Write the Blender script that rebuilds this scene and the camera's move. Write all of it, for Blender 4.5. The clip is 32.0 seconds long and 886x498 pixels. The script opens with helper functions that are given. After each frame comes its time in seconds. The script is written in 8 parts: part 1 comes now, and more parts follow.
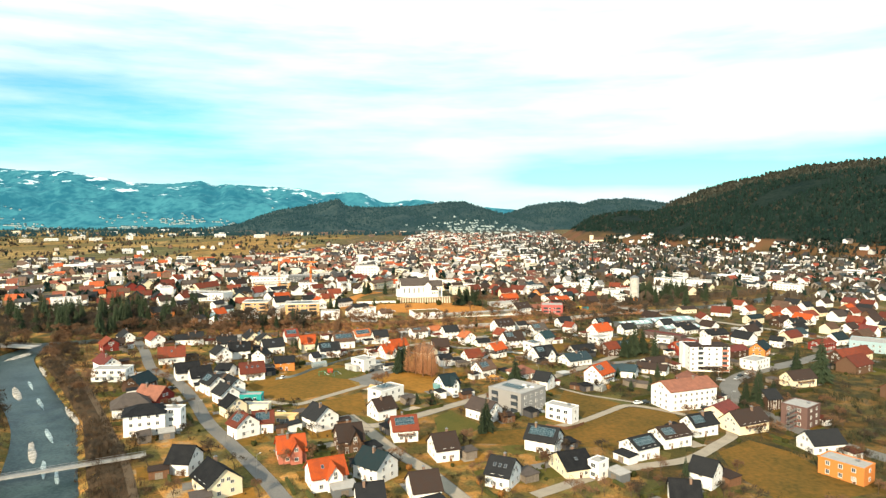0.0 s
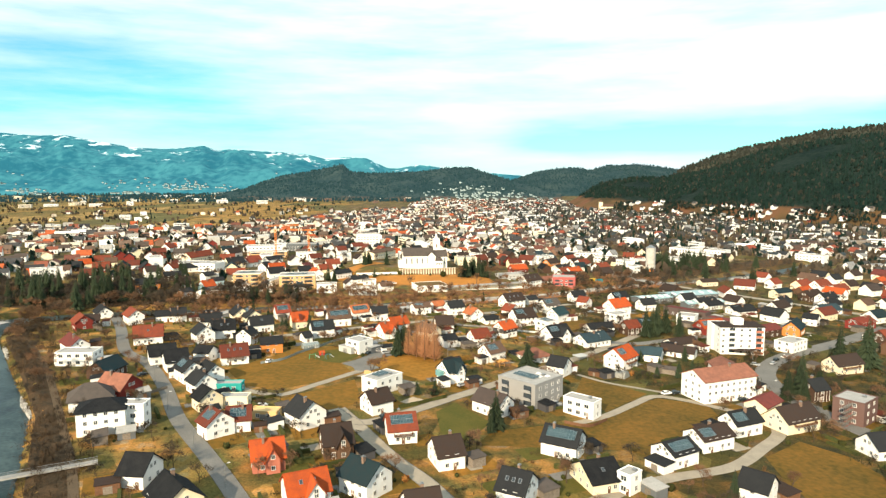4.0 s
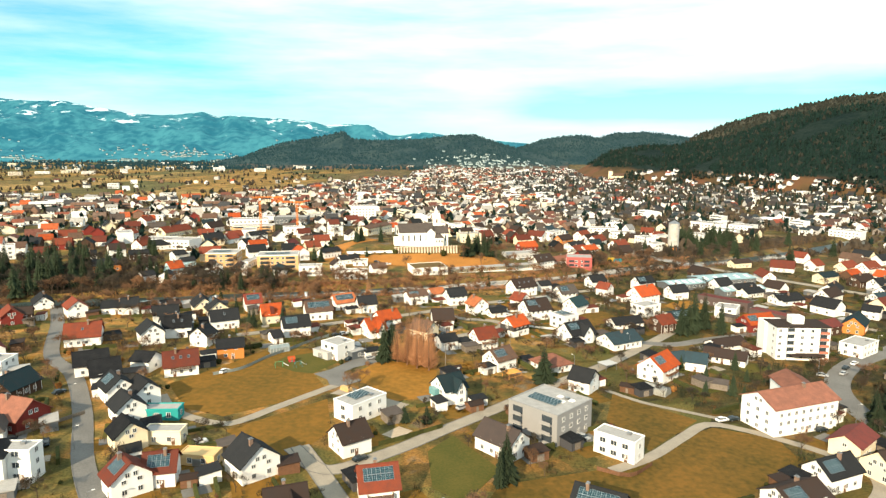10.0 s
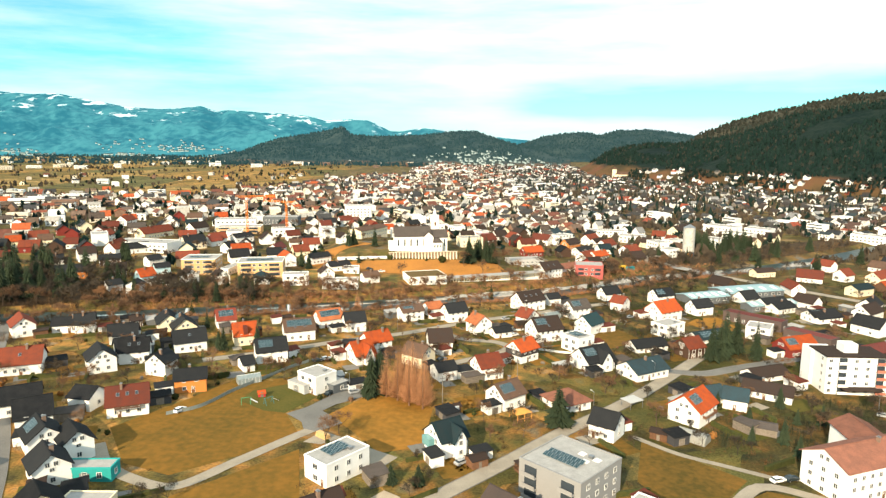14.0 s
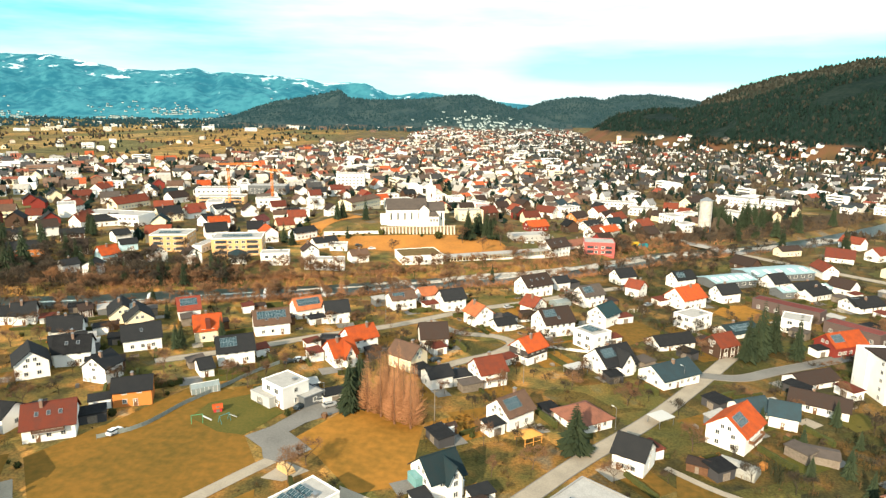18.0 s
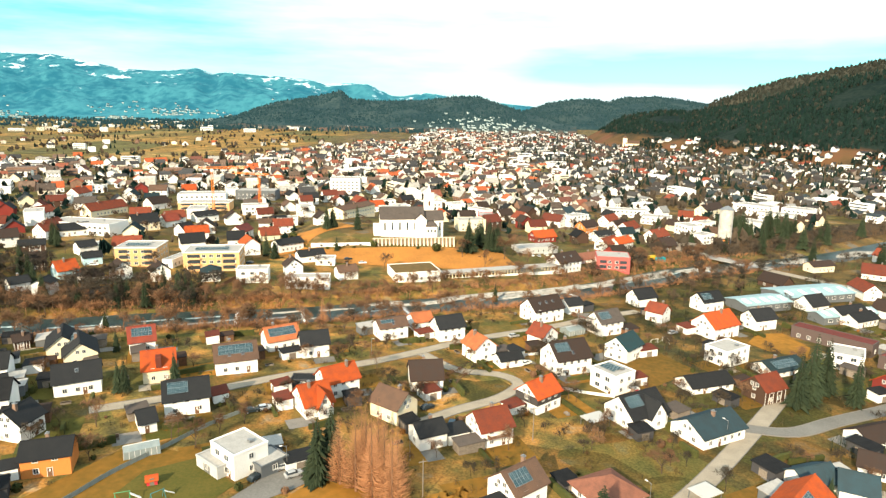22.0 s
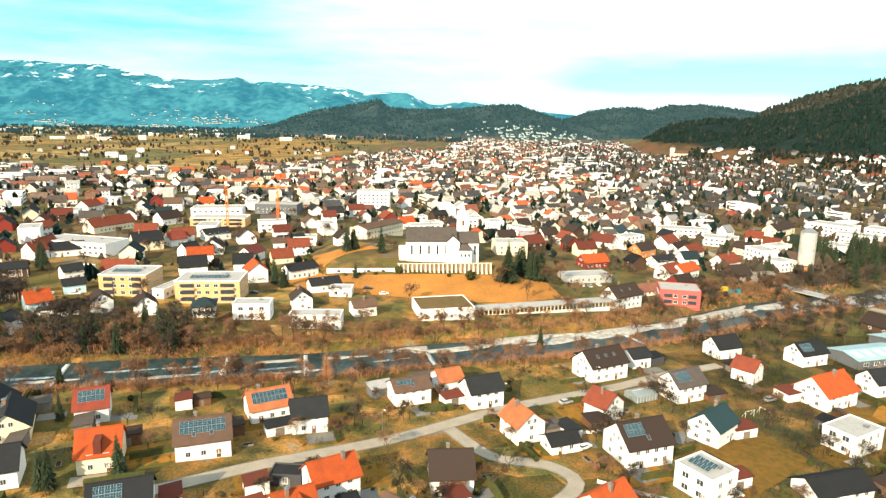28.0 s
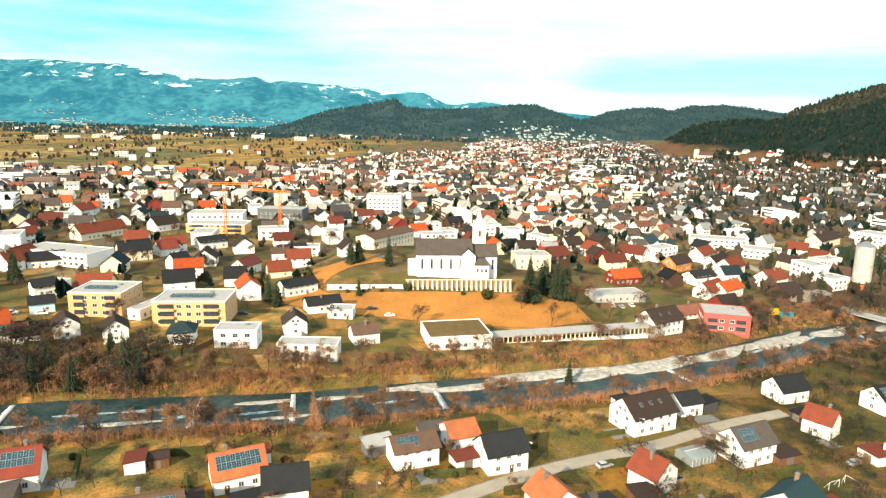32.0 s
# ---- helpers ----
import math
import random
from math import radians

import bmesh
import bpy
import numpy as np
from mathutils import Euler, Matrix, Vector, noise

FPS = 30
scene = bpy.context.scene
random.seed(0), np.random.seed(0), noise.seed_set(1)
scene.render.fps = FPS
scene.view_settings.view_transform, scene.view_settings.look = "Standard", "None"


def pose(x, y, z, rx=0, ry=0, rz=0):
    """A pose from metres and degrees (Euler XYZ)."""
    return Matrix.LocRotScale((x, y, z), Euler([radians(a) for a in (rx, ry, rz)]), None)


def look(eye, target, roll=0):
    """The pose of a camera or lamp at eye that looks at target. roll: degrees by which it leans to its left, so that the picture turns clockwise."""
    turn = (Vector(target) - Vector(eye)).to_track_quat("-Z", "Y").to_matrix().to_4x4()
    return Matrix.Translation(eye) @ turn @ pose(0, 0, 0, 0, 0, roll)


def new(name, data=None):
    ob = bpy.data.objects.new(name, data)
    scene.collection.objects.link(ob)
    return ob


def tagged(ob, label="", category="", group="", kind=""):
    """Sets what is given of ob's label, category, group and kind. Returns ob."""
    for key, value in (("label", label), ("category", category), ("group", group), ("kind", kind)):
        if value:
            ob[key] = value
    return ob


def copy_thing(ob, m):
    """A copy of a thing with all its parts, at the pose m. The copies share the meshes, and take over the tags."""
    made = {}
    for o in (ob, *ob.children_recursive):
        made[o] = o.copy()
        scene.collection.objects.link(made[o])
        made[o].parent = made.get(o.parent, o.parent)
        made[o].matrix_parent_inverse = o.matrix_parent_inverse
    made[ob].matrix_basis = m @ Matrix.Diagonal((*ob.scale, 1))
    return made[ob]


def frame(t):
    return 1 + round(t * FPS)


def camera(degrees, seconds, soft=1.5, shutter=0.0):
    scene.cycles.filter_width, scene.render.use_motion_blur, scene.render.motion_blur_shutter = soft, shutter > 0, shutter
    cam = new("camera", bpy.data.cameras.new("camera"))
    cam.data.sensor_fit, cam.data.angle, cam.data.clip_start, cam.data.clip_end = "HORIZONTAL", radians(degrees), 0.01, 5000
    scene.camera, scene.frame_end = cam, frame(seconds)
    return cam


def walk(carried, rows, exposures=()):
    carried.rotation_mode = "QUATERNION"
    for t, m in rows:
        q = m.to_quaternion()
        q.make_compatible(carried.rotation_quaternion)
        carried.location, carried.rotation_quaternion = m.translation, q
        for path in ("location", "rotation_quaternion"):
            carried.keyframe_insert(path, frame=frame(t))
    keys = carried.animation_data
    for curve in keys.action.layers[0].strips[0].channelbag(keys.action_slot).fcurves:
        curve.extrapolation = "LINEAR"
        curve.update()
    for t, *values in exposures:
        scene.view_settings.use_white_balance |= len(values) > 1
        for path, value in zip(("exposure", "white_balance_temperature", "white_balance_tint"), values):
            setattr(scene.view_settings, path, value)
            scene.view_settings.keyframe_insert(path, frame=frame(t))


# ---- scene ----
# seconds, place, heading to the left, tilt, lean
PATH = [
    (0.0, 3.00, -0.01, 85.92, 0.184, -3.202, -0.288), (0.5, 2.92, 4.40, 85.77, 0.209, -3.160, -0.516),
    (1.0, 2.87, 8.87, 85.70, 0.291, -3.165, -0.547), (1.5, 2.85, 13.40, 85.67, 0.318, -3.194, -0.579),
    (2.0, 2.87, 17.98, 85.66, 0.373, -3.210, -0.586), (2.5, 2.97, 22.63, 85.60, 0.420, -3.243, -0.514),
    (3.0, 3.14, 27.32, 85.53, 0.475, -3.265, -0.462), (3.5, 3.37, 32.06, 85.48, 0.552, -3.334, -0.341),
    (4.0, 3.55, 36.79, 85.42, 0.695, -6.162, -0.179), (4.5, 3.63, 41.44, 85.23, 0.688, -6.157, -0.279),
    (6.5, 4.55, 60.74, 84.74, 0.879, -7.733, -0.256), (7.0, 4.79, 65.63, 84.84, 0.928, -8.721, -0.143),
    (7.5, 4.88, 70.50, 84.86, 0.958, -8.728, -0.217), (8.0, 4.99, 75.44, 84.87, 0.961, -8.761, -0.179),
    (8.5, 5.16, 80.53, 84.86, 1.002, -8.797, -0.122), (9.0, 5.38, 85.81, 84.87, 1.048, -8.909, 0.003),
    (9.5, 5.48, 91.23, 84.82, 1.063, -8.890, -0.077), (10.0, 5.53, 96.61, 84.84, 1.060, -8.943, -0.021),
    (10.5, 5.53, 101.79, 84.91, 1.055, -9.012, 0.023), (11.0, 5.53, 106.76, 85.02, 1.011, -9.104, 0.033),
    (11.5, 5.52, 111.61, 85.13, 1.023, -9.151, 0.142), (12.0, 5.51, 116.38, 85.29, 1.026, -9.218, 0.241),
    (12.5, 5.46, 121.06, 85.38, 1.022, -9.261, 0.268), (13.0, 5.43, 125.75, 85.47, 1.039, -9.346, 0.439),
    (13.5, 5.45, 130.44, 85.52, 1.035, -9.298, 0.370), (15.5, 5.94, 149.57, 85.31, 0.980, -9.254, 0.476),
    (16.0, 5.95, 154.63, 85.23, 0.954, -9.609, 0.651), (16.5, 5.96, 159.79, 85.30, 0.933, -12.157, 0.663),
    (17.0, 5.99, 164.70, 85.21, 0.929, -12.195, 0.688), (17.5, 6.12, 169.38, 85.03, 0.920, -12.225, 0.724),
    (18.0, 6.46, 174.13, 85.01, 0.932, -12.289, 0.705), (18.5, 6.85, 178.86, 85.09, 0.945, -12.312, 0.709),
    (19.0, 7.23, 183.49, 85.07, 0.989, -12.357, 0.792), (19.5, 7.39, 188.09, 84.93, 0.960, -12.373, 0.824),
    (20.0, 7.50, 192.71, 84.72, 0.937, -12.369, 0.916), (20.5, 7.71, 197.40, 84.49, 0.928, -12.334, 0.965),
    (21.0, 7.95, 202.14, 84.38, 0.932, -12.274, 1.001), (21.5, 8.15, 206.72, 84.30, 0.942, -12.216, 0.983),
    (22.0, 8.21, 211.06, 84.27, 1.157, -12.164, 0.904), (22.5, 8.28, 215.26, 84.32, 2.535, -12.143, 1.065),
    (23.0, 8.33, 219.54, 84.24, 2.594, -12.110, 1.108), (23.5, 8.17, 224.06, 84.13, 2.532, -12.058, 1.117),
    (24.0, 7.97, 228.56, 83.88, 3.636, -12.028, 1.124), (24.5, 8.12, 233.01, 83.70, 4.663, -11.990, 1.174),
    (25.0, 8.35, 237.38, 83.59, 4.752, -11.879, 1.061), (25.5, 8.39, 241.76, 83.51, 4.386, -11.695, 1.038),
    (27.5, 7.90, 259.20, 83.13, 4.528, -11.553, 0.926), (28.0, 7.82, 263.48, 83.02, 4.483, -11.478, 0.891),
    (28.5, 7.54, 267.79, 82.96, 4.454, -11.448, 0.979), (29.0, 7.32, 272.08, 82.93, 4.486, -11.438, 0.952),
    (29.5, 7.11, 276.32, 82.95, 4.538, -11.435, 0.907), (30.0, 6.96, 280.62, 82.99, 4.598, -11.432, 0.890),
    (30.5, 6.72, 285.05, 83.03, 4.666, -11.447, 0.928), (31.0, 6.38, 289.64, 82.94, 4.682, -11.477, 0.968),
    (31.5, 6.07, 294.47, 82.76, 4.712, -11.477, 0.968), (32.0, 5.75, 299.29, 82.58, 5.905, -11.498, 1.071),
]

def aim(x, y, z, heading, tilt, lean):
    return pose(x, y, z, 0, 0, heading) @ pose(0, 0, 0, 90 + tilt) @ pose(0, 0, 0, 0, 0, lean)


cam = camera(68.30, 32.0, soft=1.36)
walk(cam, [(row[0], aim(*row[1:])) for row in PATH], exposures=[(0.0, 0.80), (12.0, 0.85), (16.0, 0.93), (22.0, 1.05), (26.0, 1.07), (32.0, 1.01)])

# ---- sky, sun ----
SUN_FROM = (-0.36, -0.81, 0.43)          # towards the sun: behind the camera, to its left
elevation = math.asin(SUN_FROM[2] / Vector(SUN_FROM).length)
world = bpy.data.worlds.new("sky")
scene.world = world
world.use_nodes = True
wn, wl = world.node_tree.nodes, world.node_tree.links
wn.clear()
sky = wn.new("ShaderNodeTexSky")
sky.sky_type, sky.sun_disc = "NISHITA", False
sky.sun_elevation, sky.sun_rotation = elevation, math.atan2(SUN_FROM[0], SUN_FROM[1])
sky.air_density, sky.dust_density, sky.ozone_density = 1.0, 0.6, 2.0
coord = wn.new("ShaderNodeTexCoord")
stretch = wn.new("ShaderNodeMapping")
stretch.inputs["Scale"].default_value = (1.0, 1.0, 7.0)
stretch.inputs["Location"].default_value = (0.35, 0.1, 0.62)
cloud = wn.new("ShaderNodeTexNoise")
cloud.inputs["Scale"].default_value, cloud.inputs["Detail"].default_value = 2.6, 7.0
cloud.inputs["Roughness"].default_value = 0.56
ramp = wn.new("ShaderNodeValToRGB")
ramp.color_ramp.elements[0].position, ramp.color_ramp.elements[0].color = 0.20, (0, 0, 0, 1)
ramp.color_ramp.elements[1].position, ramp.color_ramp.elements[1].color = 0.57, (1, 1, 1, 1)
tint = wn.new("ShaderNodeMix")
tint.data_type, tint.blend_type = "RGBA", "MULTIPLY"
tint.inputs["Factor"].default_value = 1.0
tint.inputs["B"].default_value = (0.82, 1.86, 2.02, 1)
mix = wn.new("ShaderNodeMix")
mix.data_type = "RGBA"
mix.inputs["B"].default_value = (10.3, 12.3, 12.6, 1)
back = wn.new("ShaderNodeBackground")
back.inputs["Strength"].default_value = 0.056
wout = wn.new("ShaderNodeOutputWorld")
wl.new(coord.outputs["Generated"], stretch.inputs["Vector"])
wl.new(stretch.outputs["Vector"], cloud.inputs["Vector"])
axes = wn.new("ShaderNodeSeparateXYZ")
wl.new(coord.outputs["Generated"], axes.inputs["Vector"])


def band(stops, source):
    """A smooth curve over one component of the view of the sky."""
    r = wn.new("ShaderNodeValToRGB")
    r.color_ramp.interpolation = "EASE"
    while len(r.color_ramp.elements) < len(stops):
        r.color_ramp.elements.new(0.5)
    for e, (p, c) in zip(r.color_ramp.elements, stops):
        e.position, e.color = p, (c, c, c, 1)
    shift = wn.new("ShaderNodeMath")
    shift.operation, shift.inputs[1].default_value = "MULTIPLY_ADD", 1.0
    shift.inputs[2].default_value = 0.5 if source == "X" else 0.0
    wl.new(axes.outputs[source], shift.inputs[0])
    wl.new(shift.outputs[0], r.inputs["Fac"])
    return r.outputs["Color"]


def combine(kind, a, b):
    m = wn.new("ShaderNodeMath")
    m.operation = kind
    for k, q in enumerate((a, b)):
        if isinstance(q, float):
            m.inputs[k].default_value = q
        else:
            wl.new(q, m.inputs[k])
    return m.outputs[0]


# thin blue gaps in the cloud: a low one to the east over the wooded hill, a higher one to the west over the range
east_gap = combine("MULTIPLY", band([(0.022, 0.0), (0.052, 1.0), (0.074, 0.75), (0.115, 0.0)], "Z"), band([(0.52, 0.0), (0.66, 0.8), (0.86, 1.0)], "X"))
west_gap = combine("MULTIPLY", band([(0.045, 0.25), (0.085, 0.95), (0.125, 1.0), (0.20, 0.55), (0.36, 0.2)], "Z"), band([(0.0, 1.0), (0.12, 0.9), (0.40, 0.0)], "X"))
all_gaps = combine("MULTIPLY", combine("MAXIMUM", combine("MULTIPLY", east_gap, 1.3), combine("MULTIPLY", west_gap, 0.40)), 0.34)
less = wn.new("ShaderNodeMath")
less.operation = "SUBTRACT"
wl.new(cloud.outputs["Fac"], less.inputs[0])
wl.new(all_gaps, less.inputs[1])
veil, closed = wn.new("ShaderNodeMapRange"), wn.new("ShaderNodeMath")   # the cloud closes higher up
veil.inputs["From Min"].default_value, veil.inputs["From Max"].default_value, veil.inputs["To Max"].default_value = 0.12, 0.30, 0.10
wl.new(axes.outputs["Z"], veil.inputs["Value"])
closed.operation = "ADD"
wl.new(less.outputs[0], closed.inputs[0])
wl.new(veil.outputs["Result"], closed.inputs[1])
wl.new(closed.outputs[0], ramp.inputs["Fac"])
wl.new(sky.outputs["Color"], tint.inputs["A"])
wl.new(tint.outputs["Result"], mix.inputs["A"])
wl.new(ramp.outputs["Color"], mix.inputs["Factor"])
wl.new(mix.outputs["Result"], back.inputs["Color"])
wl.new(back.outputs["Background"], wout.inputs["Surface"])
sun = new("sun", bpy.data.lights.new("sun", "SUN"))
sun.data.energy, sun.data.angle, sun.data.color = 5.0, radians(0.6), (1.0, 0.815, 0.56)
sun.matrix_world = look(SUN_FROM, (0, 0, 0))


# ---- materials ----
MATS = {}


def material(name, base, other=None, rough=0.85, scale=0.6, fine=6.0, bump=0.0, metal=0.0, amount=0.5, per_piece=0.0, courses=0.0, haze_glow=None):
    """A surface of two mixed colours: broad patches and fine grain, optional relief, optional courses across local y."""
    if name in MATS:
        return MATS[name]
    m = MATS[name] = bpy.data.materials.new(name)
    m.use_nodes = True
    n, l = m.node_tree.nodes, m.node_tree.links
    b = n["Principled BSDF"]
    other = other or tuple(c * 0.72 for c in base)
    tc = n.new("ShaderNodeTexCoord")
    big, small = n.new("ShaderNodeTexNoise"), n.new("ShaderNodeTexNoise")
    big.inputs["Scale"].default_value, big.inputs["Detail"].default_value = scale, 4
    small.inputs["Scale"].default_value, small.inputs["Detail"].default_value = fine, 3
    l.new(tc.outputs["Object"], big.inputs["Vector"])
    l.new(tc.outputs["Object"], small.inputs["Vector"])
    both = n.new("ShaderNodeMath")
    both.operation = "MULTIPLY_ADD"
    l.new(small.outputs["Fac"], both.inputs[0])
    both.inputs[1].default_value = 0.5
    half = n.new("ShaderNodeMath")
    half.operation = "MULTIPLY"
    half.inputs[1].default_value = 0.5
    l.new(big.outputs["Fac"], half.inputs[0])
    l.new(half.outputs[0], both.inputs[2])
    cr = n.new("ShaderNodeValToRGB")
    cr.color_ramp.elements[0].position, cr.color_ramp.elements[0].color = 0.5 - 0.16 / max(amount, 0.1) * 0.5, (*base, 1)
    cr.color_ramp.elements[1].position, cr.color_ramp.elements[1].color = 0.5 + 0.16 / max(amount, 0.1) * 0.5, (*other, 1)
    l.new(both.outputs[0], cr.inputs["Fac"])
    colour = cr.outputs["Color"]
    if per_piece:
        info = n.new("ShaderNodeObjectInfo")
        hsv = n.new("ShaderNodeHueSaturation")
        mr = n.new("ShaderNodeMapRange")
        mr.inputs["To Min"].default_value, mr.inputs["To Max"].default_value = 1 - per_piece, 1 + per_piece
        l.new(info.outputs["Random"], mr.inputs["Value"])
        l.new(mr.outputs["Result"], hsv.inputs["Value"])
        l.new(colour, hsv.inputs["Color"])
        colour = hsv.outputs["Color"]
    if courses:
        wave = n.new("ShaderNodeTexWave")
        wave.bands_direction, wave.wave_profile = "Y", "SAW"
        wave.inputs["Scale"].default_value = courses
        l.new(tc.outputs["Object"], wave.inputs["Vector"])
        bp = n.new("ShaderNodeBump")
        bp.inputs["Strength"].default_value, bp.inputs["Distance"].default_value = 0.6, 0.05
        l.new(wave.outputs["Fac"], bp.inputs["Height"])
        l.new(bp.outputs["Normal"], b.inputs["Normal"])
    elif bump:
        bp = n.new("ShaderNodeBump")
        bp.inputs["Strength"].default_value, bp.inputs["Distance"].default_value = 0.8, bump
        l.new(both.outputs[0], bp.inputs["Height"])
        l.new(bp.outputs["Normal"], b.inputs["Normal"])
    l.new(colour, b.inputs["Base Color"])
    b.inputs["Roughness"].default_value, b.inputs["Metallic"].default_value = rough, metal
    b.inputs["Specular IOR Level"].default_value = 0.3 if rough < 0.8 else 0.08
    # faint emission that imitates haze on far surfaces
    if haze_glow:
        b.inputs["Emission Color"].default_value, b.inputs["Emission Strength"].default_value = (*haze_glow, 1), 1.0
    return m


def islands(name, colours, rough=0.85):
    """A material whose colour is picked anew for every loose piece of a mesh."""
    m = MATS[name] = bpy.data.materials.new(name)
    m.use_nodes = True
    n, l = m.node_tree.nodes, m.node_tree.links
    geo, cr = n.new("ShaderNodeNewGeometry"), n.new("ShaderNodeValToRGB")
    cr.color_ramp.interpolation = "CONSTANT"
    while len(cr.color_ramp.elements) < len(colours):
        cr.color_ramp.elements.new(0.5)
    for i, c in enumerate(colours):
        cr.color_ramp.elements[i].position = i / len(colours)
        cr.color_ramp.elements[i].color = (*c, 1)
    tc, noise_tex, mixn = n.new("ShaderNodeTexCoord"), n.new("ShaderNodeTexNoise"), n.new("ShaderNodeMix")
    noise_tex.inputs["Scale"].default_value, noise_tex.inputs["Detail"].default_value = 0.5, 4
    mixn.data_type, mixn.blend_type = "RGBA", "MULTIPLY"
    mixn.inputs["Factor"].default_value = 0.6
    bw = n.new("ShaderNodeMapRange")
    bw.inputs["From Min"].default_value, bw.inputs["From Max"].default_value = 0.3, 0.7
    bw.inputs["To Min"].default_value, bw.inputs["To Max"].default_value = 0.5, 1.25
    l.new(tc.outputs["Object"], noise_tex.inputs["Vector"])
    l.new(noise_tex.outputs["Fac"], bw.inputs["Value"])
    l.new(geo.outputs["Random Per Island"], cr.inputs["Fac"])
    l.new(cr.outputs["Color"], mixn.inputs["A"])
    l.new(bw.outputs["Result"], mixn.inputs["B"])
    l.new(mixn.outputs["Result"], n["Principled BSDF"].inputs["Base Color"])
    n["Principled BSDF"].inputs["Roughness"].default_value = rough
    n["Principled BSDF"].inputs["Specular IOR Level"].default_value = 0.2
    return m


ROOF = {
    "red": (0.20, 0.042, 0.025), "orange": (0.40, 0.072, 0.017), "salmon": (0.42, 0.135, 0.055), "rust": (0.19, 0.045, 0.023),
    "rustdark": (0.12, 0.03, 0.018), "maroon": (0.15, 0.04, 0.034), "brown": (0.11, 0.065, 0.045), "umber": (0.040, 0.026, 0.021),
    "pinkbrown": (0.25, 0.105, 0.07), "greybrown": (0.085, 0.07, 0.062), "dark": (0.018, 0.0195, 0.022), "black": (0.010, 0.011, 0.013),
    "teal": (0.018, 0.045, 0.052), "tealdark": (0.014, 0.030, 0.036), "slate": (0.03, 0.055, 0.068), "darkbrown": (0.06, 0.045, 0.04),
}
WALL = {
    "white": (0.80, 0.79, 0.76), "cream": (0.76, 0.66, 0.47), "orangewood": (0.55, 0.20, 0.055), "redwood": (0.19, 0.035, 0.028),
    "timber": (0.075, 0.045, 0.032), "umberwood": (0.12, 0.07, 0.045), "blackwhite": (0.06, 0.055, 0.055), "rustwall": (0.45, 0.16, 0.11),
    "bluewhite": (0.45, 0.66, 0.74), "concrete": (0.27, 0.265, 0.26), "yellowblock": (0.60, 0.37, 0.18), "pinkblock": (0.42, 0.11, 0.10),
    "redbox": (0.45, 0.04, 0.05), "maroonlong": (0.10, 0.075, 0.07), "darkred": (0.13, 0.08, 0.07), "tan": (0.62, 0.42, 0.20),
    "tealwall": (0.03, 0.30, 0.29), "dark": (0.06, 0.06, 0.065), "greydark": (0.12, 0.13, 0.14), "grey": (0.42, 0.42, 0.41), "whitehall": (0.80, 0.78, 0.74), "slatebox": (0.30, 0.42, 0.46),
}
ROOF_WORDS = {"red": "red tiled", "orange": "bright orange tiled", "salmon": "salmon tiled", "rust": "rust-red tiled", "rustdark": "dark rust tiled",
              "maroon": "maroon tiled", "brown": "brown tiled", "umber": "dark brown tiled", "pinkbrown": "faded pinkish brown", "greybrown": "grey-brown tiled",
              "dark": "anthracite", "black": "black", "teal": "blue-green slate", "tealdark": "dark blue-green", "slate": "slate-blue", "darkbrown": "dark brown"}
WALL_WORDS = {"white": "white plastered", "cream": "cream plastered", "orangewood": "orange wood-clad", "redwood": "red wooden", "timber": "dark timber",
              "umberwood": "brown timber", "blackwhite": "black-clad", "rustwall": "rust-coloured", "bluewhite": "pale blue", "concrete": "grey concrete",
              "yellowblock": "yellow", "pinkblock": "pink and red", "redbox": "bright red", "maroonlong": "maroon-topped", "darkred": "dark red scaffolded",
              "tan": "tan", "tealwall": "turquoise", "dark": "dark grey", "greydark": "grey", "grey": "light grey", "whitehall": "white", "slatebox": "pale blue"}


def roof_mat(k):
    c = ROOF[k]
    return material("roof_" + k, c, tuple(v * 0.6 + 0.012 for v in c), rough=0.85, scale=0.5, fine=5.0, courses=1.45, per_piece=0.14, amount=0.75)


def wall_mat(k):
    c = WALL[k]
    return material("wall_" + k, c, tuple(v * 0.86 for v in c), rough=0.9, scale=0.35, fine=3.0, bump=0.01, amount=0.35, per_piece=0.06)


M_GLASS = material("window_glass", (0.03, 0.04, 0.05), (0.05, 0.06, 0.07), rough=0.12, scale=0.4)
M_FRAME = material("window_frame", (0.70, 0.69, 0.66), rough=0.6)
M_WOOD = material("brown_wood", (0.16, 0.08, 0.045), (0.09, 0.05, 0.03), rough=0.8, scale=1.5, fine=12, per_piece=0.2)
M_OLDWOOD = material("grey_wood", (0.22, 0.19, 0.16), (0.12, 0.10, 0.08), rough=0.9, scale=1.5, fine=12, per_piece=0.2)
M_METAL = material("dull_metal", (0.30, 0.31, 0.32), rough=0.45, metal=0.7)
M_SOLAR = material("solar_cell", (0.006, 0.028, 0.042), (0.01, 0.045, 0.06), rough=0.4, scale=0.8, fine=9)
M_SOLARFRAME = material("solar_frame", (0.35, 0.40, 0.42), rough=0.4, metal=0.5)
M_BRICK = material("chimney_plaster", (0.24, 0.16, 0.12), rough=0.9)
M_CONC = material("concrete", (0.36, 0.35, 0.33), (0.26, 0.25, 0.24), rough=0.9, scale=0.5, fine=4, bump=0.01)
M_KERB = material("kerb_stone", (0.20, 0.19, 0.175), (0.15, 0.14, 0.13), rough=0.95, scale=0.5, fine=4)
M_ASPHALT = material("asphalt", (0.185, 0.178, 0.165), (0.125, 0.12, 0.112), rough=0.95, scale=0.12, fine=2.0, bump=0.01)
